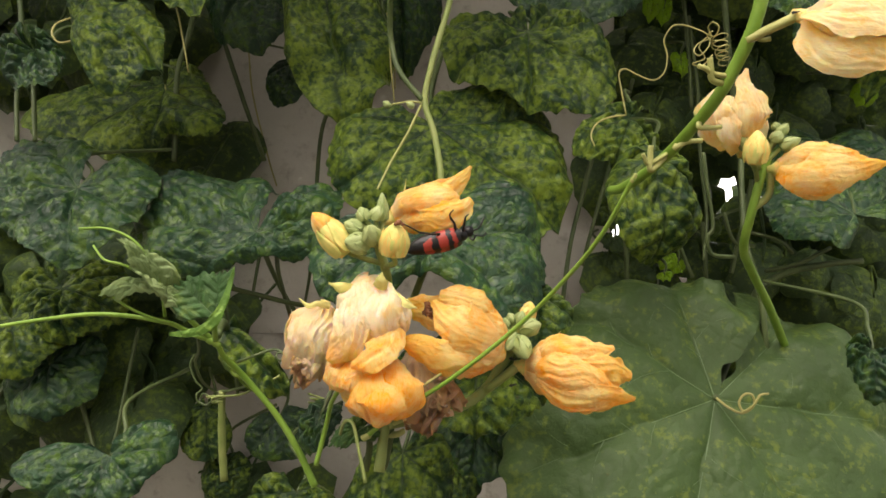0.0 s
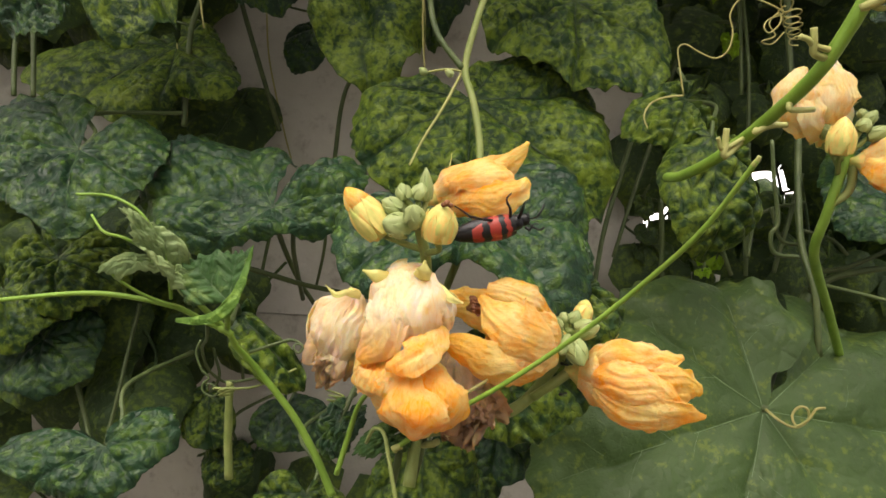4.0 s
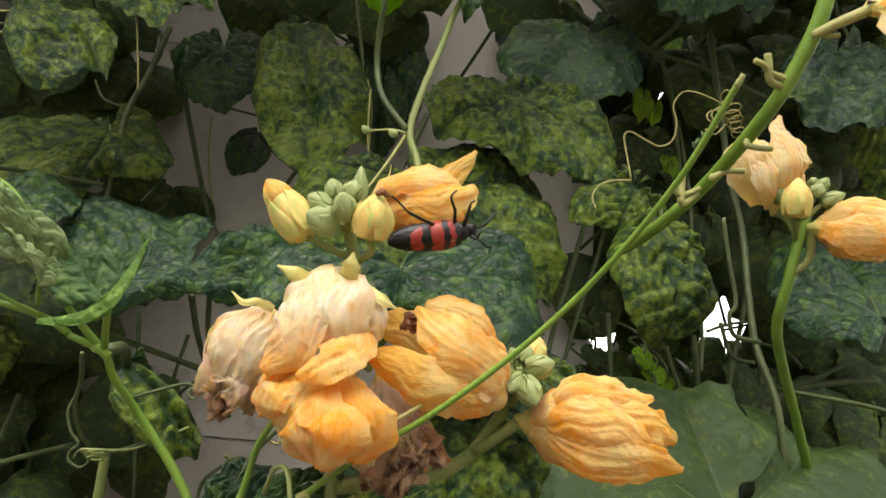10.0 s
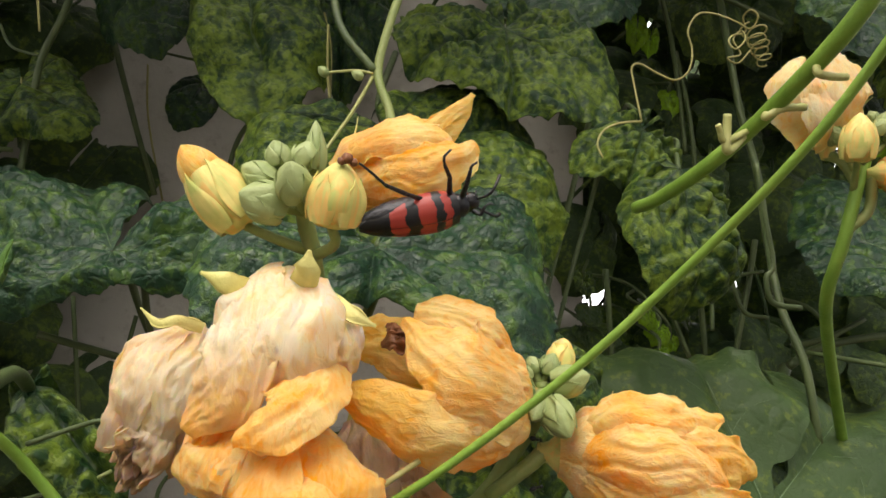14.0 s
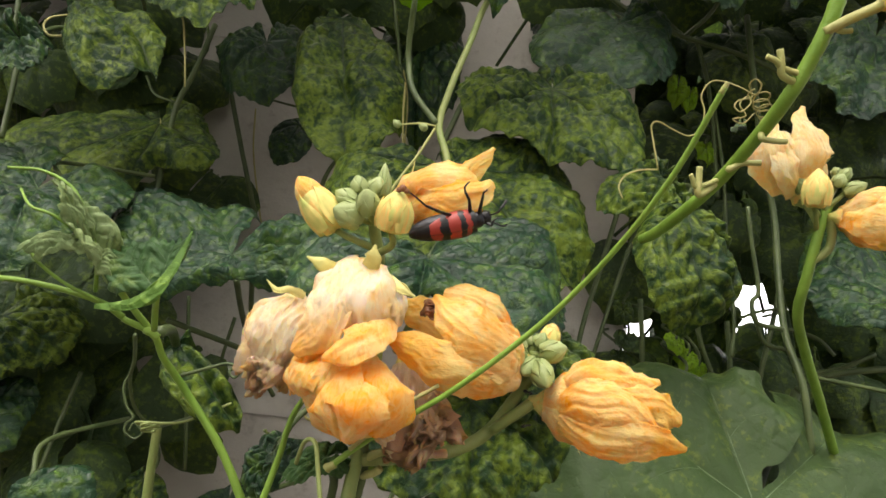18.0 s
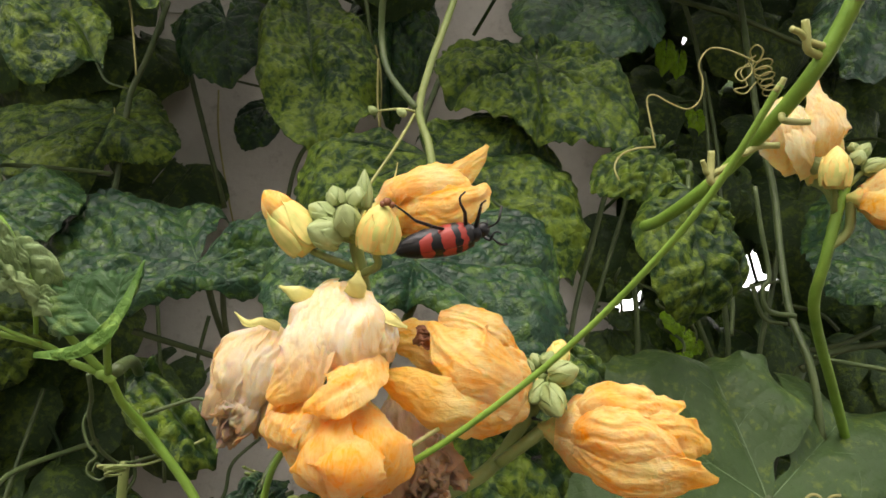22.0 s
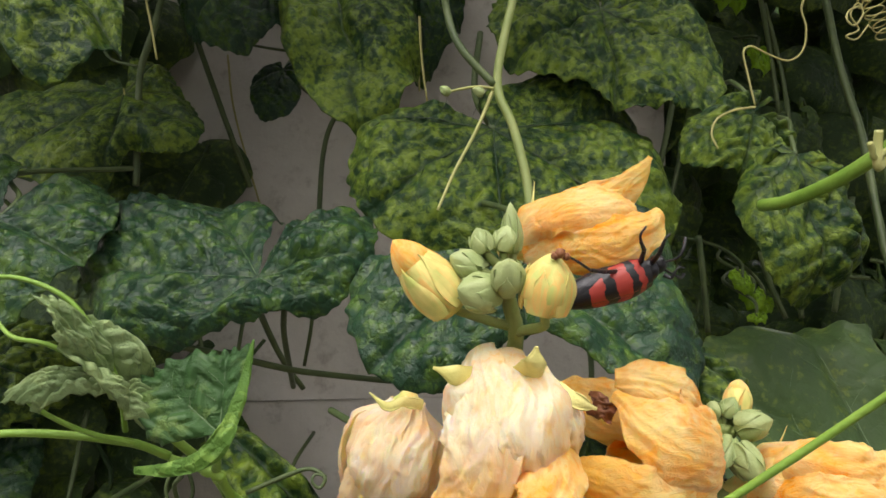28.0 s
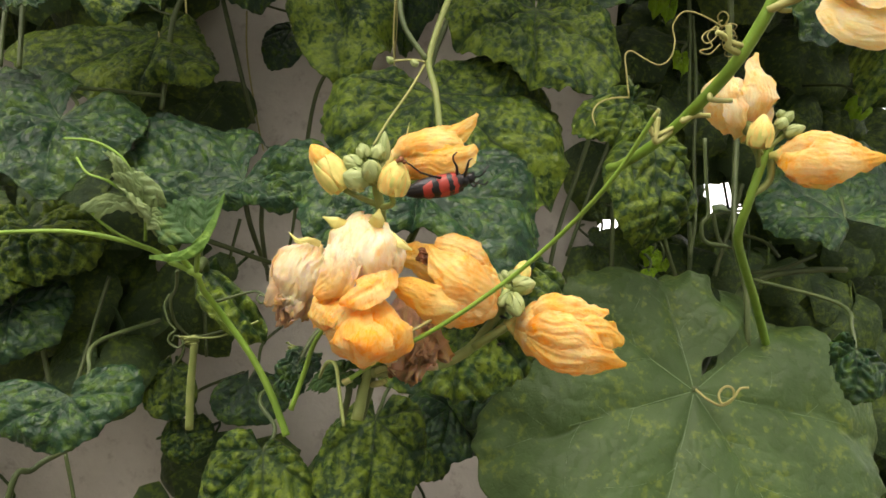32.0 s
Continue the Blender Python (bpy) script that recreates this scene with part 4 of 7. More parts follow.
leaf((-0.2560, 0.5400, 1.4990), (-0.1818, 0.4904, 1.4396), (0.10, -0.70, 0.71), 1.0, "curled gourd leaf with yellow-brown spoiled edge", LEAF_MOSAIC, pucker=0.004, dome=0.15, wave=0.1, seed=8,
     span=(-172, 161), shape=(0.30, 0.25, 0.20, 0.18, 0.18, 0.20, 0.27, 0.46, 1.00, 1.00, 0.71, 0.46, 0.18, 0.15, 0.14, 0.15, 0.19, 0.26, 0.35))
leaf((0.3220, 0.5700, 1.5550), (0.2838, 0.5108, 1.4760), (0.00, -0.80, 0.60), 1.0, "large dark drooping crumpled gourd leaf", LEAF_DARK, pucker=0.0045, dome=0.15, seed=26,
     span=(-175, 167), shape=(0.44, 0.34, 0.26, 0.24, 0.25, 0.30, 0.40, 0.56, 0.88, 1.00, 0.94, 0.67, 0.43, 0.36, 0.35, 0.38, 0.49, 0.54, 0.59))
young = leaf((-0.0930, 0.3310, 1.2790), (-0.0928, 0.3407, 1.3025), (-0.05, -0.92, 0.38), 1.0, "young bright green toothed leaf with an upturned edge", LEAF_FRESH, pucker=0.0014, dome=-0.1, wave=0.03, seed=6, teeth=0.04, veins=VEIN, vein_r=0.8, petiole=[(-0.0960, 0.3400, 1.2735), (-0.0985, 0.3490, 1.2660)], petiole_r=0.0011, petiole_mat=STEM,
     span=(-27, 100), shape=(0.43, 0.83, 0.88, 0.85, 0.84, 0.84, 0.86, 0.89, 0.91, 0.94, 0.97, 0.98, 1.00, 0.99, 0.89, 0.82, 0.76, 0.68, 0.58))
leaf((-0.1530, 0.7650, 1.5090), (-0.1674, 0.7460, 1.4669), (0.00, -0.91, 0.41), 1.0, "small dark round leaf against the wall", LEAF_DARK, pucker=0.0012, dome=0.2, seed=32,
     span=(-148, 163), shape=(0.24, 0.22, 0.23, 0.27, 0.35, 0.48, 0.66, 0.80, 0.94, 1.00, 0.97, 0.74, 0.52, 0.40, 0.33, 0.26, 0.23, 0.23, 0.25))
loose_petal(young, [(-0.1130, 0.3290, 1.2710), (-0.1020, 0.3260, 1.2720), (-0.0930, 0.3250, 1.2760), (-0.0880, 0.3280, 1.2860), (-0.0850, 0.3330, 1.3020)], (4, 9, 12, 8, 1), 0.00021, LEAF_UNDER, facing=(0.1, -1.0, 0.15), cup=0.3, seed=201, crumple=1.0,
            name="rolled_edge", label="bright lime underside of the rolled edge")
leaf((-0.1766, 0.6200, 1.1152), (-0.1731, 0.6094, 1.0914), (0.00, -0.91, 0.41), 0.99, "small shaded gourd leaf by the wall", LEAF_MOSAIC, lobing=0.45, pucker=0.002, seed=35)
leaf((-0.0521, 0.3700, 1.2227), (-0.0574, 0.3622, 1.2070), (-0.30, -0.81, 0.51), 0.67, "small toothed gourd leaf", LEAF_DARK, lobing=0.45, pucker=0.003, seed=21, teeth=0.03)
leaf((-0.2971, 0.5800, 1.2765), (-0.2845, 0.5509, 1.2376), (0.00, -0.80, 0.60), 1.23, "dark mottled gourd leaf in shade", LEAF_MOSAIC, lobing=0.45, pucker=0.004, seed=23)
leaf((-0.1925, 0.5600, 1.5475), (-0.1695, 0.4912, 1.4959), (0.00, -0.60, 0.80), 0.58, "crumpled mottled gourd leaf", LEAF_MOSAIC, lobing=0.45, pucker=0.005, seed=24)
leaf((0.2179, 0.6100, 1.6673), (0.2896, 0.5716, 1.6161), (0.00, -0.80, 0.60), 1.12, "dark crumpled gourd leaf", LEAF_DARK, lobing=0.45, pucker=0.005, seed=25)
leaf((0.4088, 0.6000, 1.5601), (0.3490, 0.5356, 1.4506), (0.00, -0.86, 0.51), 0.30, "dark mottled gourd leaf", LEAF_MOSAIC, lobing=0.45, pucker=0.005, seed=27)
leaf((-0.0305, 0.4550, 1.5432), (-0.0283, 0.4911, 1.4854), (0.00, -0.85, -0.53), 0.63, "translucent bright green leaf, backlight painted in", LEAF_PAINTED_LIT, lobing=0.45, pucker=0.001, seed=28, veins=VEIN)
leaf((0.0273, 0.4900, 1.5590), (0.0234, 0.4514, 1.4933), (0.00, -0.86, 0.51), 0.39, "dark green hanging leaf", LEAF_DARK, lobing=0.45, pucker=0.003, seed=29)
leaf((-0.0371, 0.7550, 1.6055), (-0.0326, 0.7090, 1.5021), (0.00, -0.91, 0.41), 0.48, "dark shaded leaf close to the wall", LEAF_DARK, lobing=0.45, pucker=0.003, seed=37)
leaf((0.1292, 0.7100, 1.6313), (0.1468, 0.6743, 1.5706), (0.00, -0.86, 0.51), 0.91, "dark leaf close to the wall", LEAF_DARK, lobing=0.45, pucker=0.002, seed=30)
leaf((-0.1837, 0.7100, 1.5692), (-0.1682, 0.6739, 1.5078), (0.00, -0.86, 0.51), 0.79, "dark shaded leaf close to the wall", LEAF_DARK, lobing=0.45, pucker=0.003, seed=31)
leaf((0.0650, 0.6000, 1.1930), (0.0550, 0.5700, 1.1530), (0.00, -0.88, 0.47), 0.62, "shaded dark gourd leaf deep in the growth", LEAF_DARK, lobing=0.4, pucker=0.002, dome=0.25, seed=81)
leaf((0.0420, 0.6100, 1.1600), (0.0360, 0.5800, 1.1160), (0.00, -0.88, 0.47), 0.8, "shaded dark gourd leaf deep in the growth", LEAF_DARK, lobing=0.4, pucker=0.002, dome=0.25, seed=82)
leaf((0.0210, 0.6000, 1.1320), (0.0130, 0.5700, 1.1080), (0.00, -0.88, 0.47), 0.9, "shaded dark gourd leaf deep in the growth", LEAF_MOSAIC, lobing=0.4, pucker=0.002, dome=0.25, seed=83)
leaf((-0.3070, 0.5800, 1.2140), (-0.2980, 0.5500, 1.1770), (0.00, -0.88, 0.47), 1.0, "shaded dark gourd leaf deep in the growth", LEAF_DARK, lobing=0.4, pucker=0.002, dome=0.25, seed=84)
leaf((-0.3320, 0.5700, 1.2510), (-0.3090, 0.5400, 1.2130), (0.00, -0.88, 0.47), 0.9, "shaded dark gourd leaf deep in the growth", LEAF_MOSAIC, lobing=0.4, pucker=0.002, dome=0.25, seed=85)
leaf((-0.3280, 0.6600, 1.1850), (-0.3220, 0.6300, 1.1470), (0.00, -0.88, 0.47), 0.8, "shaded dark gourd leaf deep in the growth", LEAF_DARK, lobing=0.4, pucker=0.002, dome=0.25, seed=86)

# ---- foliage further back ----
def foliage(name, label, boxes, seed, mat, openings=(), small=0.028, large=0.06):
    """Many small shaded leaves as one joined mesh; boxes: x0, x1, y0, y1, z0, z1, how many.
    openings: gaps in the growth, each a place and a radius, that widen backwards away from the garden path."""
    rnd = random.Random(seed)
    pieces = []
    for x0, x1, y0, y1, z0, z1, count in boxes:
        for _ in range(count):
            c = Vector((rnd.uniform(x0, x1), rnd.uniform(y0, y1), rnd.uniform(z0, z1)))
            size = rnd.uniform(small, large)
            tip = c + Vector((rnd.uniform(-0.6, 0.6), rnd.uniform(-0.5, 0.1), -1)).normalized() * size
            facing = (rnd.uniform(-0.6, 0.6), -0.9, rnd.uniform(0.0, 0.8))
            wide, kind, stalk = rnd.uniform(0.8, 1.2), rnd.uniform(1, 99), rnd.random() < 0.6
            lean = Vector((rnd.uniform(-0.06, 0.06), 0.05, rnd.uniform(-0.08, 0.1)))
            clear = True
            for place, r in openings:
                d = (Vector(place) - Vector((0, 0.08, 1.27))).normalized()
                rel = c * 0.6 + tip * 0.4 - Vector(place)
                deep = rel.dot(d)
                clear = clear and (rel - d * deep).length > r + 0.09 * max(0.0, deep) + size * 0.6
            if not clear:
                continue
            m, length = frame_of(c, tip, facing)
            at = leaf_surface(length, wide, lambda th: outline(th, 0.6), 0.003, 0.5, 0, 0.1, kind)
            rings, spokes, verts, faces = 6, 26, [], []
            for i in range(rings + 1):
                for k in range(spokes + 1):
                    verts.append(m @ at(max(i / rings, 0.02), (-1 + 2 * k / spokes) * 2.95)[0])
            for i in range(rings):
                for k in range(spokes):
                    a = i * (spokes + 1) + k
                    faces.append((a, a + spokes + 1, a + spokes + 2, a + 1))
            pieces.append((verts, faces))
            if stalk:
                pieces.append(tube([c, c + Vector((0.01, 0.02, 0.03)), c + lean], 0.0014, 0.0018, 5, 4))
    return tagged(part(name, joined(*pieces), mat), label, "foliage", kind="stuff")


OPENINGS = [((0.3200, 0.7316, 1.3720), 0.005), ((0.2404, 0.8711, 1.3447), 0.002), ((0.3870, 0.6451, 1.4417), -0.022)]
foliage("background_foliage", "dense dark gourd leaves in the shade against the wall",
        [(-0.56, -0.24, 0.60, 0.77, 1.16, 1.36, 70), (-0.56, -0.26, 0.64, 0.77, 1.47, 1.70, 60), (-0.30, 0.14, 0.66, 0.77, 1.62, 1.76, 16),
         (-0.62, -0.40, 0.6, 0.76, 0.95, 1.3, 30), (-0.24, 0.1, 0.62, 0.77, 0.90, 1.06, 24),
         (-0.24, -0.18, 0.6, 0.75, 1.19, 1.27, 4), (-0.34, -0.22, 0.66, 0.77, 1.34, 1.46, 10)], 5, LEAF_BACK)
foliage("background_foliage", "dark tangle of gourd leaves with sky showing through",
        [(0.19, 0.75, 0.70, 0.98, 0.85, 1.95, 700), (0.24, 1.0, 1.0, 1.3, 0.8, 2.2, 300), (0.0, 0.3, 0.95, 1.2, 1.5, 2.2, 60)], 6, LEAF_BACK, OPENINGS)
# Added out of view overhead, so the wall and upper leaves fall in shade.
foliage("vine_canopy", "unseen vine leaves added overhead to shade the wall",
        [(-0.9, 0.5, 0.62, 0.78, 1.76, 2.1, 60), (-0.7, 0.6, 0.36, 0.72, 1.73, 1.95, 390), (-0.9, 0.8, 0.48, 0.70, 1.72, 2.05, 70)], 7, LEAF_BACK)
foliage("far_hedge", "dark leafy hedge behind the end of the wall", [(0.25, 1.9, 1.6, 2.2, 0.3, 3.0, 330)], 8, LEAF_BACK, OPENINGS, 0.09, 0.16)
# Leaves by the sky gaps; their backlight is in the material's colour.
leaf((0.2310, 0.7000, 1.3080), (0.2238, 0.6928, 1.2972), UP, 0.9, "yellow-green leaf with light from behind painted in", LEAF_PAINTED_LIT, lobing=0.8, pucker=0.002, seed=61, rings=14, spokes=50, fine=False)
leaf((0.2170, 0.6900, 1.3210), (0.2188, 0.6828, 1.3102), UP, 0.9, "yellow-green leaf with light from behind painted in", LEAF_PAINTED_LIT, lobing=0.8, pucker=0.002, seed=62, rings=14, spokes=50, fine=False)
leaf((0.2450, 0.7100, 1.3010), (0.2396, 0.7028, 1.2926), UP, 0.8, "yellow-green leaf with light from behind painted in", LEAF_PAINTED_LIT, lobing=0.8, pucker=0.002, seed=63, rings=14, spokes=50, fine=False)
leaf((0.2110, 0.6900, 1.5580), (0.2074, 0.6828, 1.5346), UP, 0.45, "yellow-green leaf with light from behind painted in", LEAF_PAINTED_LIT, lobing=0.6, pucker=0.002, seed=43, rings=14, spokes=50, fine=False)
leaf((0.2220, 0.6900, 1.5480), (0.2190, 0.6828, 1.5312), UP, 0.5, "yellow-green leaf with light from behind painted in", LEAF_PAINTED_LIT, lobing=0.6, pucker=0.002, seed=44, rings=14, spokes=50, fine=False)
leaf((0.2390, 0.6900, 1.4980), (0.2390, 0.6828, 1.4806), UP, 0.6, "yellow-green leaf with light from behind painted in", LEAF_PAINTED_LIT, lobing=0.6, pucker=0.002, seed=46, rings=14, spokes=50, fine=False)
leaf((0.4000, 0.6600, 1.4620), (0.3898, 0.6528, 1.4500), UP, 0.8, "yellow-green leaf with light from behind painted in", LEAF_PAINTED_LIT, lobing=0.6, pucker=0.002, seed=47, rings=14, spokes=50, fine=False)
leaf((0.2220, 0.6800, 1.2900), (0.2256, 0.6728, 1.2864), UP, 1.0, "yellow-green leaf with light from behind painted in", LEAF_PAINTED_LIT, lobing=0.6, pucker=0.002, seed=48, rings=14, spokes=50, fine=False)
leaf((0.1850, 0.7500, 1.3490), (0.1860, 0.7400, 1.3340), UP, 0.7, "small dark withered leaf at the wall's end", LEAF_BACK, lobing=0.9, pucker=0.003, seed=71, rings=12, spokes=44, fine=False)
leaf((0.1910, 0.7500, 1.3240), (0.1900, 0.7400, 1.3130), UP, 1.0, "small dark withered leaf at the wall's end", LEAF_BACK, lobing=0.9, pucker=0.003, seed=72, rings=12, spokes=44, fine=False)
leaf((0.1840, 0.7500, 1.3040), (0.1880, 0.7400, 1.2930), UP, 0.6, "small dark withered leaf at the wall's end", LEAF_BACK, lobing=0.9, pucker=0.003, seed=73, rings=12, spokes=44, fine=False)
leaf((0.2050, 0.7500, 1.2910), (0.2060, 0.7400, 1.2830), UP, 0.9, "small dark withered leaf at the wall's end", LEAF_BACK, lobing=0.9, pucker=0.003, seed=74, rings=12, spokes=44, fine=False)

# ---- stems ----
THICK = [(0.1199, 0.4700, 1.3512), (0.1213, 0.4500, 1.3506), (0.1264, 0.4200, 1.3558), (0.1355, 0.3950, 1.3674), (0.1410, 0.3520, 1.3840), (0.1470, 0.3380, 1.4007), (0.1510, 0.3300, 1.4159), (0.1534, 0.3250, 1.4339), (0.1573, 0.3150, 1.4757)]
thick = vine("vine", "thick green vine stem with broken end and cut side stubs", THICK, 0.0029, 0.0032, STEM, 12)
THICK = [Vector(p) - Vector(THICK[0]) for p in THICK]


def stub(parent, points, r, label="pale cut side stub"):
    o = parent.location
    line = [Vector(p) + o for p in spline(THICK, 12)]
    points = [min(line, key=lambda q: (q - Vector(points[0])).length)] + list(points)
    part("stub", joined(tube([Vector(p) - o for p in points], r, r * 0.9, 9, 5, 0.05)), STEM_PALE, parent, label)


stub(thick, [(0.1226, 0.3920, 1.3554), (0.1220, 0.3910, 1.3623), (0.1219, 0.3900, 1.3684)], 0.0017)
stub(thick, [(0.1212, 0.3910, 1.3587), (0.1184, 0.3890, 1.3616), (0.1171, 0.3880, 1.3634)], 0.0012)
stub(thick, [(0.1334, 0.3850, 1.3665), (0.1387, 0.3830, 1.3693), (0.1467, 0.3820, 1.3701)], 0.0015)
stub(thick, [(0.1356, 0.3400, 1.3917), (0.1341, 0.3380, 1.3966), (0.1331, 0.3370, 1.4013)], 0.0016)
stub(thick, [(0.1349, 0.3390, 1.3946), (0.1314, 0.3370, 1.3962), (0.1274, 0.3360, 1.3971)], 0.0013)
stub(thick, [(0.1377, 0.3620, 1.3735), (0.1440, 0.3640, 1.3737), (0.1498, 0.3650, 1.3744)], 0.0014)
stub(thick, [(0.1514, 0.3310, 1.4092), (0.1546, 0.3300, 1.4078), (0.1577, 0.3290, 1.4080)], 0.0012)
long_stalk = vine("bare_stalk", "long bare yellow-green flower stalk with a snapped tip", [(-0.0248, 0.3300, 1.2243), (-0.0102, 0.3260, 1.2367), (0.0152, 0.3180, 1.2549), (0.0386, 0.3040, 1.2762), (0.0555, 0.2860, 1.2966), (0.0663, 0.2620, 1.3158), (0.073, 0.243, 1.335)],
     0.0011, 0.0008, STEM, 9)
o = Vector((0.073, 0.243, 1.335)) - long_stalk.location
part("snapped_tip", tube([o + Vector((-0.0006, 0.001, -0.0012)), o, o + Vector((0.0004, -0.0006, 0.0012))], 0.0008, 0.0006, 9, 4, 0.1), STEM_PALE, long_stalk, "pale snapped tip")
part("stalk_node", tube([Vector((0, 0, 0)), Vector((0.001, -0.0003, 0.001)), Vector((0.003, -0.001, 0.002))], 0.0016, 0.0013, 9, 4, 0.1), STEM_PALE, long_stalk, "pale swollen joint")
vine("bare_stalk", "thin dry yellow flower stalk", [(-0.0172, 0.3240, 1.2320), (-0.0014, 0.3220, 1.2474), (0.0103, 0.3220, 1.2560)], 0.0008, 0.0007, TENDRIL, 7)
vine("vine", "green vine stem with side shoots", [(-0.2105, 0.3300, 1.2696), (-0.1777, 0.3350, 1.2756), (-0.1489, 0.3400, 1.2786), (-0.1218, 0.3450, 1.2748), (-0.1114, 0.3500, 1.2695)], 0.0008, 0.0013, STEM, 9)
vine("vine", "green climbing vine stem with a knotted node", [(-0.1114, 0.3500, 1.2689), (-0.0998, 0.3520, 1.2642), (-0.0973, 0.3600, 1.2560), (-0.0904, 0.3700, 1.2447), (-0.0750, 0.3740, 1.2250), (-0.0635, 0.3740, 1.2069), (-0.0542, 0.3740, 1.1879)], 0.0012, 0.0019, STEM, 10)
node_knot = vine("node_knot", "pale knobbly stem node", [(-0.1027, 0.3510, 1.2657), (-0.0997, 0.3500, 1.2647), (-0.0972, 0.3510, 1.2630)], 0.0015, 0.0015, STEM, 9, 4, "stem", rough=0.25)
vine("vine_shoot", "young green shoot with fine hairs", [(-0.1003, 0.3520, 1.2650), (-0.1111, 0.3450, 1.2776), (-0.1192, 0.3380, 1.2900), (-0.1226, 0.3330, 1.3018)], 0.0014, 0.0009, STEM, 8)
# the stalks that fork above the middle leaf
vine("forked_stalk", "pale green forked leaf stalk", [(-0.0290, 0.4680, 1.5180), (-0.0268, 0.4640, 1.5010), (-0.0252, 0.4640, 1.4834), (-0.0266, 0.4750, 1.4683), (-0.0261, 0.4820, 1.4517), (-0.0203, 0.4780, 1.4299), (-0.0042, 0.4740, 1.4093)], 0.0018, 0.0019, STEM_DULL_SHADED, 9)
vine("forked_stalk", "pale green forked leaf stalk", [(0.0520, 0.5000, 1.5500), (0.0350, 0.4920, 1.5300), (0.0189, 0.4850, 1.4990), (0.0108, 0.4820, 1.4692), (0.0018, 0.4770, 1.4355), (-0.0027, 0.4740, 1.4085), (0.0036, 0.4680, 1.3871), (0.0085, 0.4600, 1.3550), (0.0054, 0.4500, 1.3187), (-0.0107, 0.4300, 1.2709)], 0.0020, 0.0022, STEM_MID, 10)
vine("side_shoot", "thin yellowish side shoot", [(-0.0049, 0.4740, 1.4066), (-0.0134, 0.4700, 1.3872), (-0.0246, 0.4660, 1.3662), (-0.0321, 0.4620, 1.3493)], 0.001, 0.0006, STEM_PALE, 7)
small = vine("bud_twig", "thin twig with two tiny round buds", [(-0.0048, 0.4730, 1.4075), (-0.0126, 0.4720, 1.4080), (-0.0218, 0.4710, 1.4062), (-0.0276, 0.4700, 1.4044)], 0.0007, 0.0006, STEM_PALE, 7)
for p, q in (((-0.0254, 0.4700, 1.4037), (-0.0284, 0.4700, 1.4062)), ((-0.0096, 0.4710, 1.4041), (-0.0137, 0.4710, 1.4063))):
    part("bud", moved(Matrix.Translation(-small.location) @ axis_pose(p, q)[0], bud_mesh(0.006, 0.0026)), BUD, small)
vine("thin_stalk", "thin brown drying stalk", [(-0.0362, 0.6000, 1.4920), (-0.0349, 0.6000, 1.4635), (-0.0317, 0.6000, 1.4351)], 0.0009, 0.0007, TENDRIL, 6)
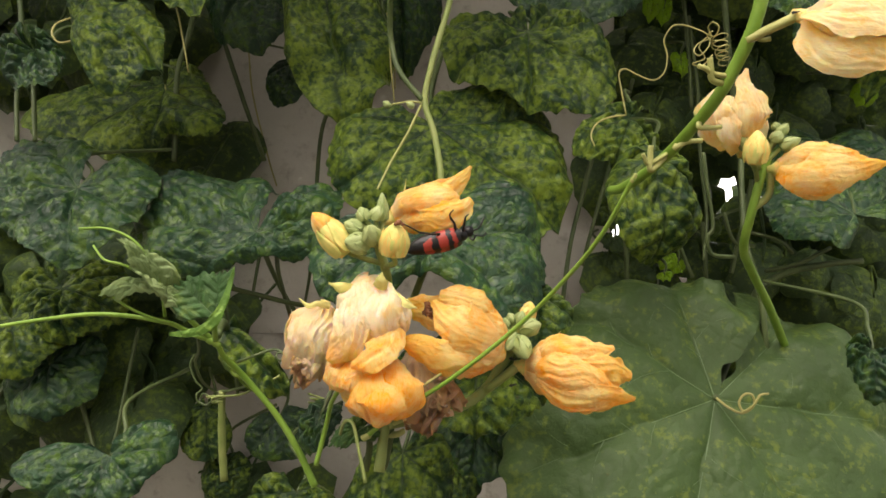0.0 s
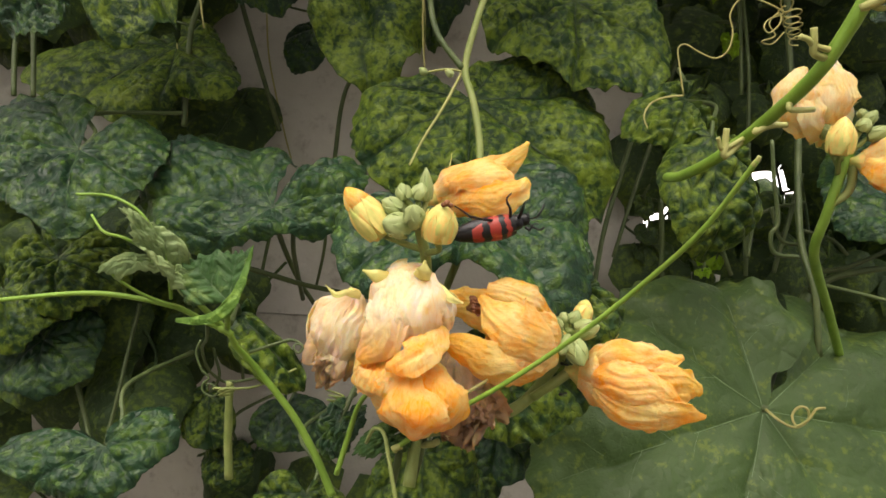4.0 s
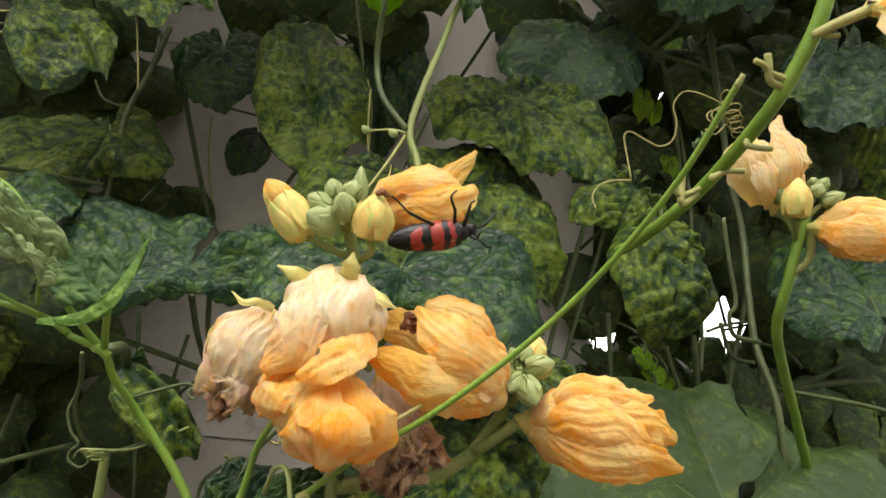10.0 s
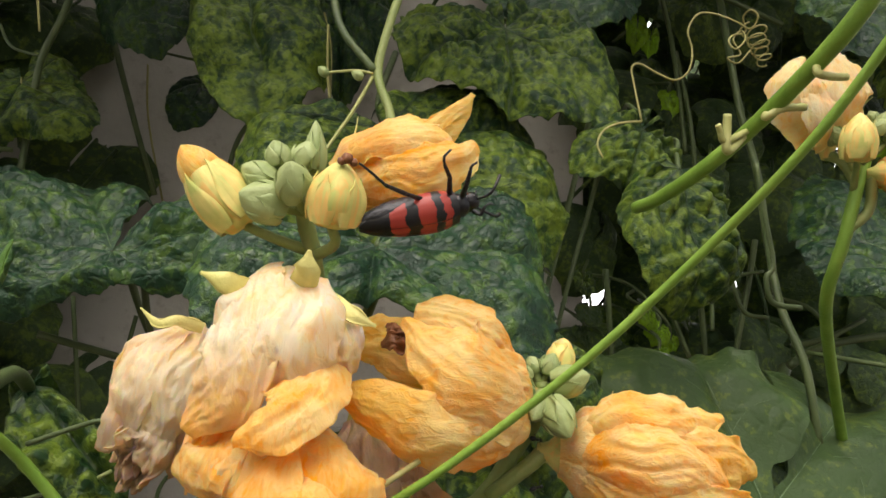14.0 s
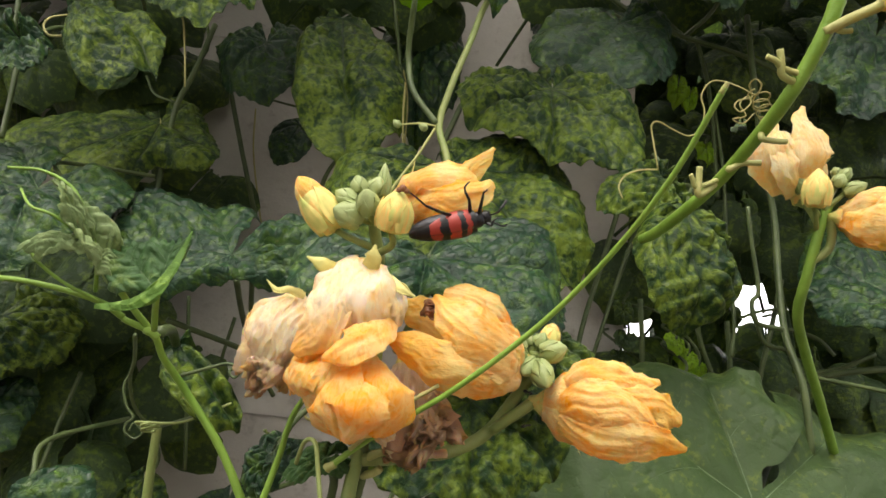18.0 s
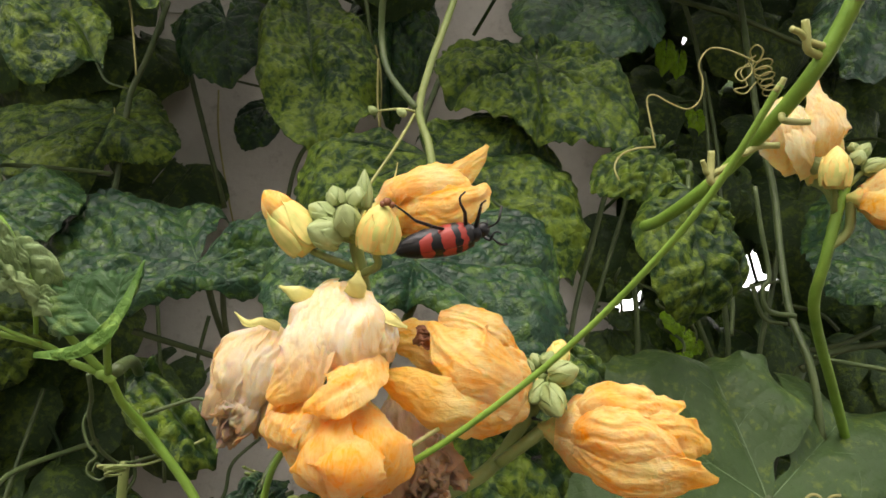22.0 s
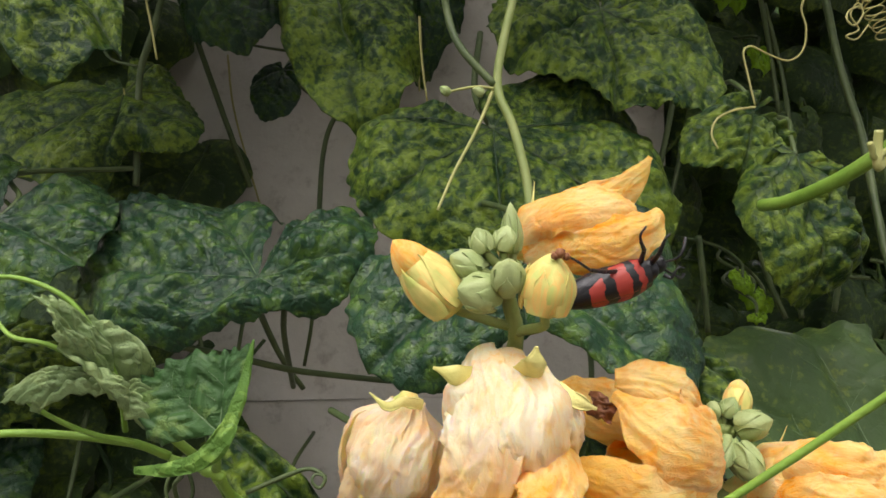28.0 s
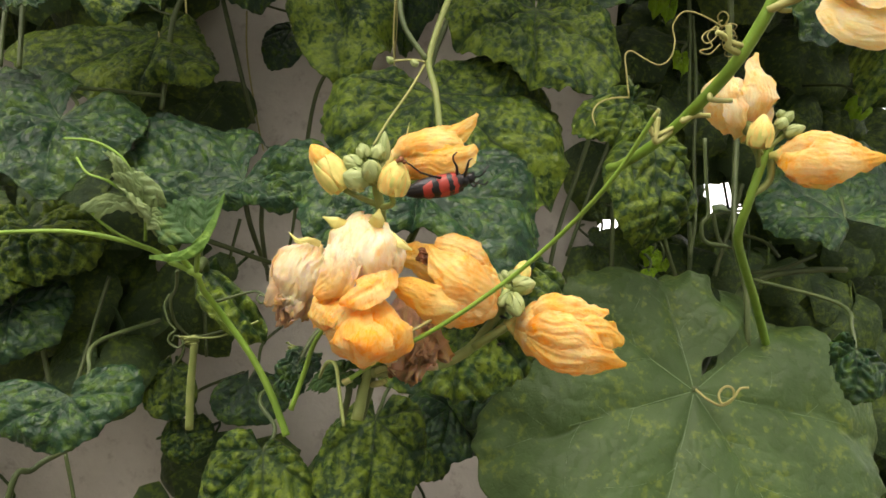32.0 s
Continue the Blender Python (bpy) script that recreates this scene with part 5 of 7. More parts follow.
# Most of these stalks carry their shade in the darkened stem colour.
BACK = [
    ("pale green upright leaf stalk with dried sheath", STEM_DULL_SHADED, 0.0032, [(-0.2167, 0.6600, 1.5555), (-0.2229, 0.6500, 1.5052), (-0.2308, 0.6450, 1.4703), (-0.2304, 0.6400, 1.4310), (-0.2275, 0.6300, 1.3867)]),
    ("thin pale green side stalk", STEM_DULL_SHADED, 0.0014, [(-0.2682, 0.6600, 1.4999), (-0.2534, 0.6500, 1.4801), (-0.2324, 0.6450, 1.4728)]),
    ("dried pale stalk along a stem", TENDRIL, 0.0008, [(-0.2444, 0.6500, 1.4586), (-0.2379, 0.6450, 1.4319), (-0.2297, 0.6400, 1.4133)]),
    ("dull green stalk on the wall", STEM_DULL_SHADED, 0.0032, [(-0.2362, 0.7600, 1.5633), (-0.2174, 0.7500, 1.5125), (-0.1974, 0.7450, 1.4581), (-0.1759, 0.7400, 1.4015)]),
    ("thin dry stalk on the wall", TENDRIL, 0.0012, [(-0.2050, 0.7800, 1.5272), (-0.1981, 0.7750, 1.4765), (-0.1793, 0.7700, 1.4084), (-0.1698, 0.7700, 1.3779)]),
    ("dull stalk with withered leaf remains", STEM_DULL_SHADED, 0.0026, [(-0.1143, 0.7000, 1.3721), (-0.1105, 0.7000, 1.4221), (-0.1015, 0.7000, 1.4500), (-0.0823, 0.7000, 1.4697)]),
    ("dark twig across the wall", STEM_DULL_SHADED, 0.0016, [(-0.1215, 0.7300, 1.5110), (-0.1586, 0.7400, 1.5192), (-0.2027, 0.7500, 1.5305)]),
    ("dark twig at a round leaf", STEM_DULL_SHADED, 0.0016, [(-0.1422, 0.7650, 1.4974), (-0.1259, 0.7500, 1.4814), (-0.1035, 0.7300, 1.4621)]),
    ("green upright leaf stalk behind leaves", STEM_DULL_SHADED, 0.0024, [(-0.3057, 0.5300, 1.5045), (-0.3001, 0.5250, 1.4654), (-0.2997, 0.5200, 1.4188), (-0.2931, 0.5100, 1.3845)]),
    ("green upright leaf stalk behind leaves", STEM_DULL_SHADED, 0.0024, [(-0.2915, 0.5250, 1.4407), (-0.2874, 0.5200, 1.4148), (-0.2803, 0.5100, 1.3846)]),
    ("pale leaf stalk in the shade", STEM_DULL_SHADED, 0.0020, [(-0.2439, 0.6000, 1.2428), (-0.2470, 0.5900, 1.2066), (-0.2494, 0.5800, 1.1717), (-0.2520, 0.5700, 1.1404)]),
    ("pale leaf stalk in the shade", STEM_DULL_SHADED, 0.0026, [(-0.3175, 0.6000, 1.2514), (-0.3346, 0.5900, 1.2149), (-0.3511, 0.5800, 1.1842)]),
    ("pale leaf stalk in the shade", STEM_DULL_SHADED, 0.0026, [(-0.2954, 0.6000, 1.1948), (-0.2804, 0.5900, 1.1643), (-0.2682, 0.5800, 1.1395)]),
    ("dull horizontal leaf stalk", STEM_DULL_SHADED, 0.0026, [(-0.1744, 0.5600, 1.2836), (-0.1394, 0.5700, 1.2742), (-0.1089, 0.5800, 1.2659), (-0.0565, 0.6000, 1.2566)]),
    ("dark stalk against the wall", STEM_DULL_SHADED, 0.0030, [(-0.1436, 0.6000, 1.3204), (-0.1494, 0.6600, 1.2950), (-0.1414, 0.7000, 1.2604), (-0.1296, 0.7200, 1.2369)]),
    ("dark stalk against the wall", STEM_DULL_SHADED, 0.0020, [(-0.1186, 0.7000, 1.3264), (-0.1211, 0.7100, 1.2912), (-0.1301, 0.7300, 1.2540)]),
    ("dark stalk against the wall", STEM_DULL_SHADED, 0.0022, [(-0.1771, 0.7300, 1.3031), (-0.1823, 0.7300, 1.2711), (-0.1883, 0.7400, 1.2428)]),
    ("dull stalk beside the wall's end", STEM_DULL_SHADED, 0.0032, [(0.1784, 0.7000, 1.4979), (0.1625, 0.7000, 1.4311), (0.1492, 0.7000, 1.3754), (0.1342, 0.6900, 1.3196), (0.1232, 0.6700, 1.2608)]),
    ("dull stalk beside the wall's end", STEM_DULL_SHADED, 0.0028, [(0.2060, 0.7400, 1.4915), (0.1892, 0.7400, 1.4207), (0.1700, 0.7300, 1.3610), (0.1514, 0.7200, 1.2973)]),
    ("upright dull green leaf stalk", STEM_DULL_SHADED, 0.0034, [(0.2661, 0.6700, 1.6244), (0.2606, 0.6400, 1.5363), (0.2591, 0.6200, 1.4633), (0.2584, 0.6000, 1.4125), (0.2524, 0.5800, 1.3573), (0.2500, 0.5650, 1.3171), (0.2544, 0.5500, 1.2814), (0.2572, 0.5450, 1.2377)]),
    ("dull stalk among the leaves", STEM_DULL_SHADED, 0.0022, [(0.2492, 0.7000, 1.5438), (0.2512, 0.6800, 1.4719), (0.2512, 0.6700, 1.4040), (0.2544, 0.6600, 1.3421), (0.2445, 0.6400, 1.3058)]),
    ("forked dull green vine stalk", STEM_DULL_SHADED, 0.0030, [(0.1387, 0.7000, 1.6527), (0.1728, 0.6900, 1.6232), (0.2135, 0.6800, 1.6023), (0.2639, 0.6700, 1.5838), (0.3207, 0.6600, 1.5552)]),
    ("forked dull green vine stalk", STEM_DULL_SHADED, 0.0026, [(0.2107, 0.6800, 1.6018), (0.2412, 0.6800, 1.6387), (0.2546, 0.6800, 1.6937)]),
    ("forked dull green vine stalk", STEM_DULL_SHADED, 0.0022, [(0.1618, 0.7000, 1.6635), (0.1899, 0.6900, 1.6294), (0.2135, 0.6800, 1.6023)]),
    ("dull stalk hanging among the leaves", STEM_DULL_SHADED, 0.0026, [(0.2294, 0.7000, 1.6160), (0.2427, 0.7000, 1.5674), (0.2462, 0.6900, 1.5034), (0.2463, 0.6800, 1.4489)]),
    ("dull green leaf stalk in shade", STEM_DULL_SHADED, 0.0020, [(0.2735, 0.6200, 1.3303), (0.2960, 0.6100, 1.3232), (0.3097, 0.6100, 1.3117)]),
    ("thin dull stalk above the leaves", STEM_DULL_SHADED, 0.0018, [(0.2454, 0.7000, 1.6784), (0.3188, 0.7000, 1.6949), (0.3938, 0.7000, 1.7048)]),
    ("dull green curved leaf stalk", STEM_DULL_SHADED, 0.0022, [(0.3693, 0.6600, 1.7009), (0.3739, 0.6500, 1.6690), (0.3749, 0.6400, 1.6317), (0.3878, 0.6400, 1.6037)]),
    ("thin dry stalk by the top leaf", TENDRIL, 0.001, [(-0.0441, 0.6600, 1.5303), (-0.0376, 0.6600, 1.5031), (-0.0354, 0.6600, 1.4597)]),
    ("dull leaf stalk before the top leaf", STEM_DULL_SHADED, 0.0022, [(-0.0787, 0.6900, 1.6929), (-0.0630, 0.6800, 1.6106), (-0.0493, 0.6700, 1.5405), (-0.0468, 0.6600, 1.4961), (-0.0591, 0.6600, 1.4614)]),
    ("dark stalk low by the wall", STEM_DULL_SHADED, 0.002, [(-0.1980, 0.6600, 1.3113), (-0.1881, 0.6600, 1.2494), (-0.1770, 0.6600, 1.1748)]),
    ("green leaf stalk low by the wall", STEM_DULL_SHADED, 0.0026, [(-0.2135, 0.5000, 1.1348), (-0.2326, 0.4900, 1.1212), (-0.2425, 0.4800, 1.0982), (-0.26, 0.5, 0.9), (-0.27, 0.52, 0.0)]),
    ("dull stalk in the tangle beside the wall's end", STEM_DULL_SHADED, 0.0032, [(0.1870, 0.7000, 1.3540), (0.1900, 0.7000, 1.3190), (0.1920, 0.7000, 1.2770)]),
    ("dull stalk in the tangle beside the wall's end", STEM_DULL_SHADED, 0.0028, [(0.2370, 0.7000, 1.3410), (0.2440, 0.7000, 1.3160), (0.2560, 0.7000, 1.2870)]),
    ("dull stalk in the tangle beside the wall's end", STEM_DULL_SHADED, 0.003, [(0.3090, 0.6900, 1.3830), (0.3030, 0.6900, 1.3520), (0.2940, 0.6900, 1.3120), (0.2900, 0.6900, 1.2920)]),
    ("dull stalk in the tangle beside the wall's end", STEM_DULL_SHADED, 0.0018, [(0.2700, 0.6850, 1.3440), (0.2890, 0.6850, 1.3520), (0.3120, 0.6850, 1.3570)]),
    ("dull stalk in the tangle beside the wall's end", STEM_DULL_SHADED, 0.003, [(0.2650, 0.7000, 1.3420), (0.2680, 0.7000, 1.3120), (0.2690, 0.7000, 1.2870)]),
    ("dull stalk in the tangle beside the wall's end", STEM_DULL_SHADED, 0.0022, [(0.2700, 0.6600, 1.3490), (0.2800, 0.6600, 1.3220), (0.2990, 0.6600, 1.3180)]),
    ("dull stalk in the tangle beside the wall's end", STEM_DULL_SHADED, 0.0035, [(0.2760, 0.6000, 1.2820), (0.2980, 0.6000, 1.2950), (0.3330, 0.6000, 1.3030), (0.3630, 0.6000, 1.3060)]),
    ("dull stalk in the tangle beside the wall's end", STEM_DULL_SHADED, 0.0024, [(0.2910, 0.6200, 1.2960), (0.3190, 0.6200, 1.3030), (0.3470, 0.6200, 1.3170)]),
    ("pale stalk below a leaf", STEM_DULL_SHADED, 0.0018, [(-0.2278, 0.5200, 1.1243), (-0.2189, 0.5200, 1.0937), (-0.2138, 0.5200, 1.0628), (-0.19, 0.53, 0.85), (-0.2, 0.55, 0.0)]),
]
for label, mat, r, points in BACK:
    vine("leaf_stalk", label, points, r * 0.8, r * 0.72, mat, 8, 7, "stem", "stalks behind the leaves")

# ---- tendrils ----
vine("tendril", "curly yellow-green tendril ending in a loose coil",
     [(0.1395, 0.5100, 1.4087), (0.1359, 0.5100, 1.4266), (0.1342, 0.5100, 1.4379), (0.1388, 0.5100, 1.4411), (0.1480, 0.5100, 1.4367), (0.1589, 0.5100, 1.4334), (0.1658, 0.5080, 1.4387), (0.1674, 0.5070, 1.4503), (0.1647, 0.5060, 1.4608), (0.1700, 0.5050, 1.4702), (0.1780, 0.5030, 1.4705),
      (0.1887, 0.5000, 1.4657), (0.1975, 0.5000, 1.4620), (0.1991, 0.4950, 1.4667), (0.1951, 0.4950, 1.4703), (0.1935, 0.5000, 1.4682), (0.1975, 0.5050, 1.4627), (0.1869, 0.5000, 1.4570), (0.1820, 0.4950, 1.4502), (0.1860, 0.4950, 1.4471), (0.1944, 0.5000, 1.4556), (0.1951, 0.5050, 1.4631),
      (0.1873, 0.5000, 1.4545), (0.1914, 0.5000, 1.4468), (0.1810, 0.4950, 1.4414), (0.1899, 0.5000, 1.4416), (0.1969, 0.5000, 1.4493)], 0.0006, 0.0005, TENDRIL, 6, 6, "tendril", "tendrils")
vine("tendril", "tight spring of a dry yellow-green tendril", coil((0.1970, 0.5000, 1.4660), (0.12, -0.25, -1.0), 0.0075, 5.5, 0.0042, 0.8), 0.0005, 0.0004, TENDRIL, 6, 3, "tendril", "tendrils")
vine("tendril", "small green tendril spring under the flowers", coil((-0.0620, 0.4000, 1.2300), (-0.2, -0.2, -1.0), 0.0050, 3.5, 0.0022, 0.8), 0.0005, 0.0004, STEM_MID, 6, 3, "tendril", "tendrils")
vine("tendril", "thin green tendril with a loose spring", [(-0.0790, 0.4000, 1.2400), (-0.0920, 0.4000, 1.2330), (-0.1020, 0.4000, 1.2290)] + coil((-0.1180, 0.4000, 1.2280), (0.3, -0.3, -1.0), 0.0050, 2.5, 0.0016, 0.7), 0.0006, 0.0005, STEM_MID, 6, 3, "tendril", "tendrils")
vine("tendril", "arched yellow-green tendril on a curled leaf", [(0.1396, 0.5100, 1.4083), (0.1280, 0.5100, 1.4066), (0.1187, 0.5100, 1.4020), (0.1144, 0.5080, 1.3935), (0.1166, 0.5060, 1.3853)], 0.0007, 0.0005, TENDRIL, 6, 6, "tendril", "tendrils")
vine("tendril", "small yellow tendril coil on the large leaf", [(0.2061, 0.5100, 1.2079), (0.2109, 0.5000, 1.2034), (0.2190, 0.4960, 1.2008), (0.2255, 0.4940, 1.2064), (0.2246, 0.4940, 1.2134), (0.2196, 0.4950, 1.2139), (0.2158, 0.4950, 1.2084), (0.2177, 0.4920, 1.2029), (0.2241, 0.4900, 1.2081), (0.2279, 0.4900, 1.2143), (0.2336, 0.4900, 1.2155)],
     0.0009, 0.0008, TENDRIL, 7, 6, "tendril", "tendrils")
vine("tendril", "thin curling tendril under the young leaf",
     [(-0.1141, 0.3700, 1.2641), (-0.1206, 0.3900, 1.2542), (-0.1294, 0.4100, 1.2453), (-0.1293, 0.4200, 1.2334), (-0.1252, 0.4300, 1.2253), (-0.1199, 0.4300, 1.2246), (-0.1061, 0.4200, 1.2291), (-0.0919, 0.4100, 1.2350)], 0.0009, 0.0007, STEM_DULL_SHADED, 7, 6, "tendril", "tendrils")
vine("tendril", "thin coiled green tendril below the shoot", [(-0.1336, 0.4200, 1.2482), (-0.1357, 0.4200, 1.2415), (-0.1327, 0.4200, 1.2330), (-0.1286, 0.4200, 1.2285), (-0.1315, 0.4200, 1.2251), (-0.1312, 0.4200, 1.2212), (-0.1262, 0.4200, 1.2188), (-0.1233, 0.4200, 1.2221), (-0.1279, 0.4200, 1.2256), (-0.1295, 0.4200, 1.2221)],
     0.0007, 0.0005, STEM_DULL_SHADED, 6, 6, "tendril", "tendrils")
vine("leaf_stalk", "upright stalk under the tendril", [(-0.1203, 0.4300, 1.2251), (-0.1208, 0.4320, 1.2093), (-0.1210, 0.4340, 1.1918), (-0.1201, 0.4360, 1.1700)], 0.0021, 0.0024, STEM_MID, 8, 6, "stem")
vine("tendril", "thin tendril along the young shoot", [(-0.1441, 0.3350, 1.2916), (-0.1405, 0.3360, 1.2859), (-0.1304, 0.3400, 1.2789), (-0.1187, 0.3440, 1.2744)], 0.0006, 0.0007, STEM, 6, 6, "tendril", "tendrils")
vine("tendril", "thin tendril over the folded leaf", [(-0.1548, 0.3300, 1.3182), (-0.1420, 0.3300, 1.3183), (-0.1304, 0.3300, 1.3133), (-0.1242, 0.3320, 1.3044), (-0.1205, 0.3380, 1.2912), (-0.1213, 0.3450, 1.2775)], 0.0006, 0.0008, STEM, 6, 6, "tendril", "tendrils")
vine("tendril", "thin tendril over the folded leaf", [(-0.1483, 0.3300, 1.3106), (-0.1422, 0.3280, 1.3042), (-0.1337, 0.3290, 1.3018), (-0.1233, 0.3350, 1.2953)], 0.0005, 0.0007, STEM, 6, 6, "tendril", "tendrils")
vine("tendril", "tiny coil under the shrivelled leaf", [(-0.0986, 0.3850, 1.2495), (-0.0855, 0.3850, 1.2546), (-0.0781, 0.3840, 1.2567), (-0.0732, 0.3830, 1.2542), (-0.0746, 0.3820, 1.2511), (-0.0770, 0.3820, 1.2529), (-0.0763, 0.3830, 1.2551), (-0.0727, 0.3830, 1.2545)], 0.0008, 0.0005, STEM_DULL_SHADED, 6, 6, "tendril", "tendrils")
vine("tendril", "hanging curled tendril by the leaves", [(-0.2016, 0.5300, 1.5121), (-0.1901, 0.5300, 1.4911), (-0.1839, 0.5300, 1.4653), (-0.1793, 0.5300, 1.4399)], 0.0007, 0.0006, TENDRIL, 6, 6, "tendril", "tendrils")
vine("tendril", "curled yellow tendril on the upper leaf", [(-0.2487, 0.5000, 1.4536), (-0.2558, 0.4950, 1.4504), (-0.2609, 0.4950, 1.4566), (-0.2607, 0.5000, 1.4652), (-0.2536, 0.5050, 1.4709)], 0.0009, 0.0006, TENDRIL, 6, 6, "tendril", "tendrils")
vine("tendril", "curled yellow tendril loop behind the flowers", [(-0.0389, 0.4000, 1.2500), (-0.0442, 0.4000, 1.2416), (-0.0460, 0.4000, 1.2378), (-0.0427, 0.4000, 1.2362), (-0.0414, 0.4000, 1.2395)], 0.0007, 0.0005, TENDRIL, 6, 6, "tendril", "tendrils")
vine("tendril", "spring of tendril high in the leaves", coil((0.2299, 0.6600, 1.6435), (0.4, -1.0, 0.1), 0.014, 3.2, 0.004), 0.0008, 0.0006, TENDRIL, 6, 3, "tendril", "tendrils")
vine("tendril", "hanging tendril by the dark leaf", [(0.1801, 0.4700, 1.3767), (0.1829, 0.4700, 1.3545), (0.1869, 0.4700, 1.3287), (0.1833, 0.4700, 1.3212), (0.1871, 0.4720, 1.3102), (0.2032, 0.4750, 1.3085)], 0.0012, 0.0014, STEM_DULL_SHADED, 7, 6, "tendril", "tendrils")

# ---- folded young leaves ----
leaf((-0.1204, 0.3370, 1.2908), (-0.1401, 0.3260, 1.3132), (0.0, -0.6, 0.8), 0.26, "pale folded young leaf still unfolding", LEAF_PALE, lobing=0.4, pucker=0.0022, dome=-0.3, fold=0.25, seed=51, teeth=0.03, veins=VEIN, sinus=60,
     petiole=[(-0.1177, 0.3410, 1.2845), (-0.1124, 0.3450, 1.2786)], petiole_r=0.0009, petiole_mat=STEM, rings=24, spokes=70)
leaf((-0.1205, 0.3360, 1.2908), (-0.1454, 0.3260, 1.2946), (0.1, -0.6, 0.8), 0.22, "pale folded young leaf still unfolding", LEAF_PALE, lobing=0.4, pucker=0.0022, dome=0.3, fold=-0.3, seed=52, teeth=0.03, veins=VEIN, sinus=60,
     petiole=[(-0.1177, 0.3410, 1.2845), (-0.1124, 0.3450, 1.2786)], petiole_r=0.0009, petiole_mat=STEM, rings=24, spokes=70)
leaf((-0.0267, 0.3400, 1.2270), (-0.0415, 0.3350, 1.2243), (0.1, -0.8, 0.6), 0.5, "grey-green downy young leaf curled beside the stem", LEAF_FRESH, lobing=0.5, pucker=0.002, dome=0.8, seed=53, teeth=0.05, veins=VEIN,
     petiole=[(-0.0234, 0.3450, 1.2189), (-0.0255, 0.3500, 1.2042)], petiole_r=0.0015, petiole_mat=STEM_DULL_SHADED, rings=24, spokes=80)

# ---- flowers ----
UNIT, FAR_UNIT, TOP_UNIT = 0.00021, 0.00034, 0.00026
LEFT, RIGHT, OVER, UNDER = (-0.5, -0.85, 0.1), (0.5, -0.85, 0.1), (0, -0.85, 0.5), (0, -0.9, -0.35)
upturned = flower((-0.0136, 0.3560, 1.3263), (0.0159, 0.3550, 1.3382), 0.0085, "wilting orange gourd flower with a frayed upturned tip", PETAL, seed=1, twist=0.35, profile=(0.6, 0.95, 1.0, 0.95, 0.85, 0.7), sepals=2, sepal_len=0.012, crumple=0.7)
loose_petal(upturned, [(0.0062, 0.3500, 1.3371), (0.0139, 0.3480, 1.3401), (0.0191, 0.3460, 1.3447), (0.0231, 0.3450, 1.3506)], (22,24,16,4), UNIT, PETAL, seed=61)
loose_petal(upturned, [(-0.0146, 0.3540, 1.3281), (-0.0066, 0.3440, 1.3347), (0.0050, 0.3390, 1.3370), (0.0146, 0.3410, 1.3369), (0.0175, 0.3450, 1.3359)], (16,30,34,24,6), UNIT, PETAL, seed=62, facing=OVER)
loose_petal(upturned, [(-0.0126, 0.3520, 1.3237), (-0.0006, 0.3400, 1.3265), (0.0103, 0.3350, 1.3261), (0.0186, 0.3360, 1.3298), (0.0235, 0.3390, 1.3342)], (16,36,40,28,10), UNIT, PETAL, seed=63)
loose_petal(upturned, [(-0.0106, 0.3540, 1.3206), (-0.0003, 0.3470, 1.3221), (0.0108, 0.3450, 1.3221), (0.0205, 0.3460, 1.3267)], (10,24,26,14), UNIT, PETAL, seed=64, facing=UNDER)
peach = flower((-0.0239, 0.3340, 1.2940), (-0.0233, 0.3320, 1.2693), 0.0115, "pale peach wilted gourd flower hanging down", PETAL_PEACH, seed=2, twist=0.4, profile=(0.75, 1.0, 1.0, 0.95, 0.8, 0.6), sepals=0, crumple=0.6, cup_size=0.3)
loose_petal(peach, [(-0.0197, 0.3340, 1.2973), (-0.0126, 0.3220, 1.2892), (-0.0081, 0.3180, 1.2811), (-0.0079, 0.3200, 1.2736)], (20,36,38,22), UNIT, PETAL_PEACH, seed=65, facing=RIGHT, crumple=1.7)
loose_petal(peach, [(-0.0285, 0.3360, 1.2986), (-0.0302, 0.3200, 1.2889), (-0.0306, 0.3140, 1.2795), (-0.0327, 0.3140, 1.2704), (-0.0390, 0.3180, 1.2622)], (26,46,50,46,16), UNIT, PETAL_PEACH, seed=66, facing=LEFT, crumple=1.7)
loose_petal(peach, [(-0.0234, 0.3320, 1.2983), (-0.0191, 0.3150, 1.2879), (-0.0187, 0.3110, 1.2783), (-0.0203, 0.3140, 1.2696)], (30,52,48,26), UNIT, PETAL_PEACH, seed=67, cup=1.0, crumple=1.7)
loose_petal(peach, [(-0.0065, 0.3260, 1.2799), (-0.0128, 0.3110, 1.2726), (-0.0191, 0.3050, 1.2657), (-0.0284, 0.3100, 1.2612)], (14,36,34,10), UNIT, PETAL, seed=69, facing=OVER)
loose_petal(peach, [(-0.0300, 0.3260, 1.2920), (-0.0344, 0.3220, 1.2933), (-0.0400, 0.3220, 1.2952)], (14,12,2), UNIT, SEPAL, seed=70, cup=0.6, crumple=0.2, name="sepal", label="pale yellow pointed sepal")
loose_petal(peach, [(-0.0183, 0.3220, 1.2924), (-0.0166, 0.3160, 1.2958), (-0.0160, 0.3150, 1.3004)], (16,14,2), UNIT, SEPAL, seed=71, cup=0.6, crumple=0.2, name="sepal", label="pale yellow pointed sepal")
loose_petal(peach, [(-0.0129, 0.3220, 1.2916), (-0.0062, 0.3180, 1.2872), (-0.0008, 0.3200, 1.2848)], (10,8,2), UNIT, SEPAL, seed=72, cup=0.6, crumple=0.2, name="sepal", label="pale yellow pointed sepal")
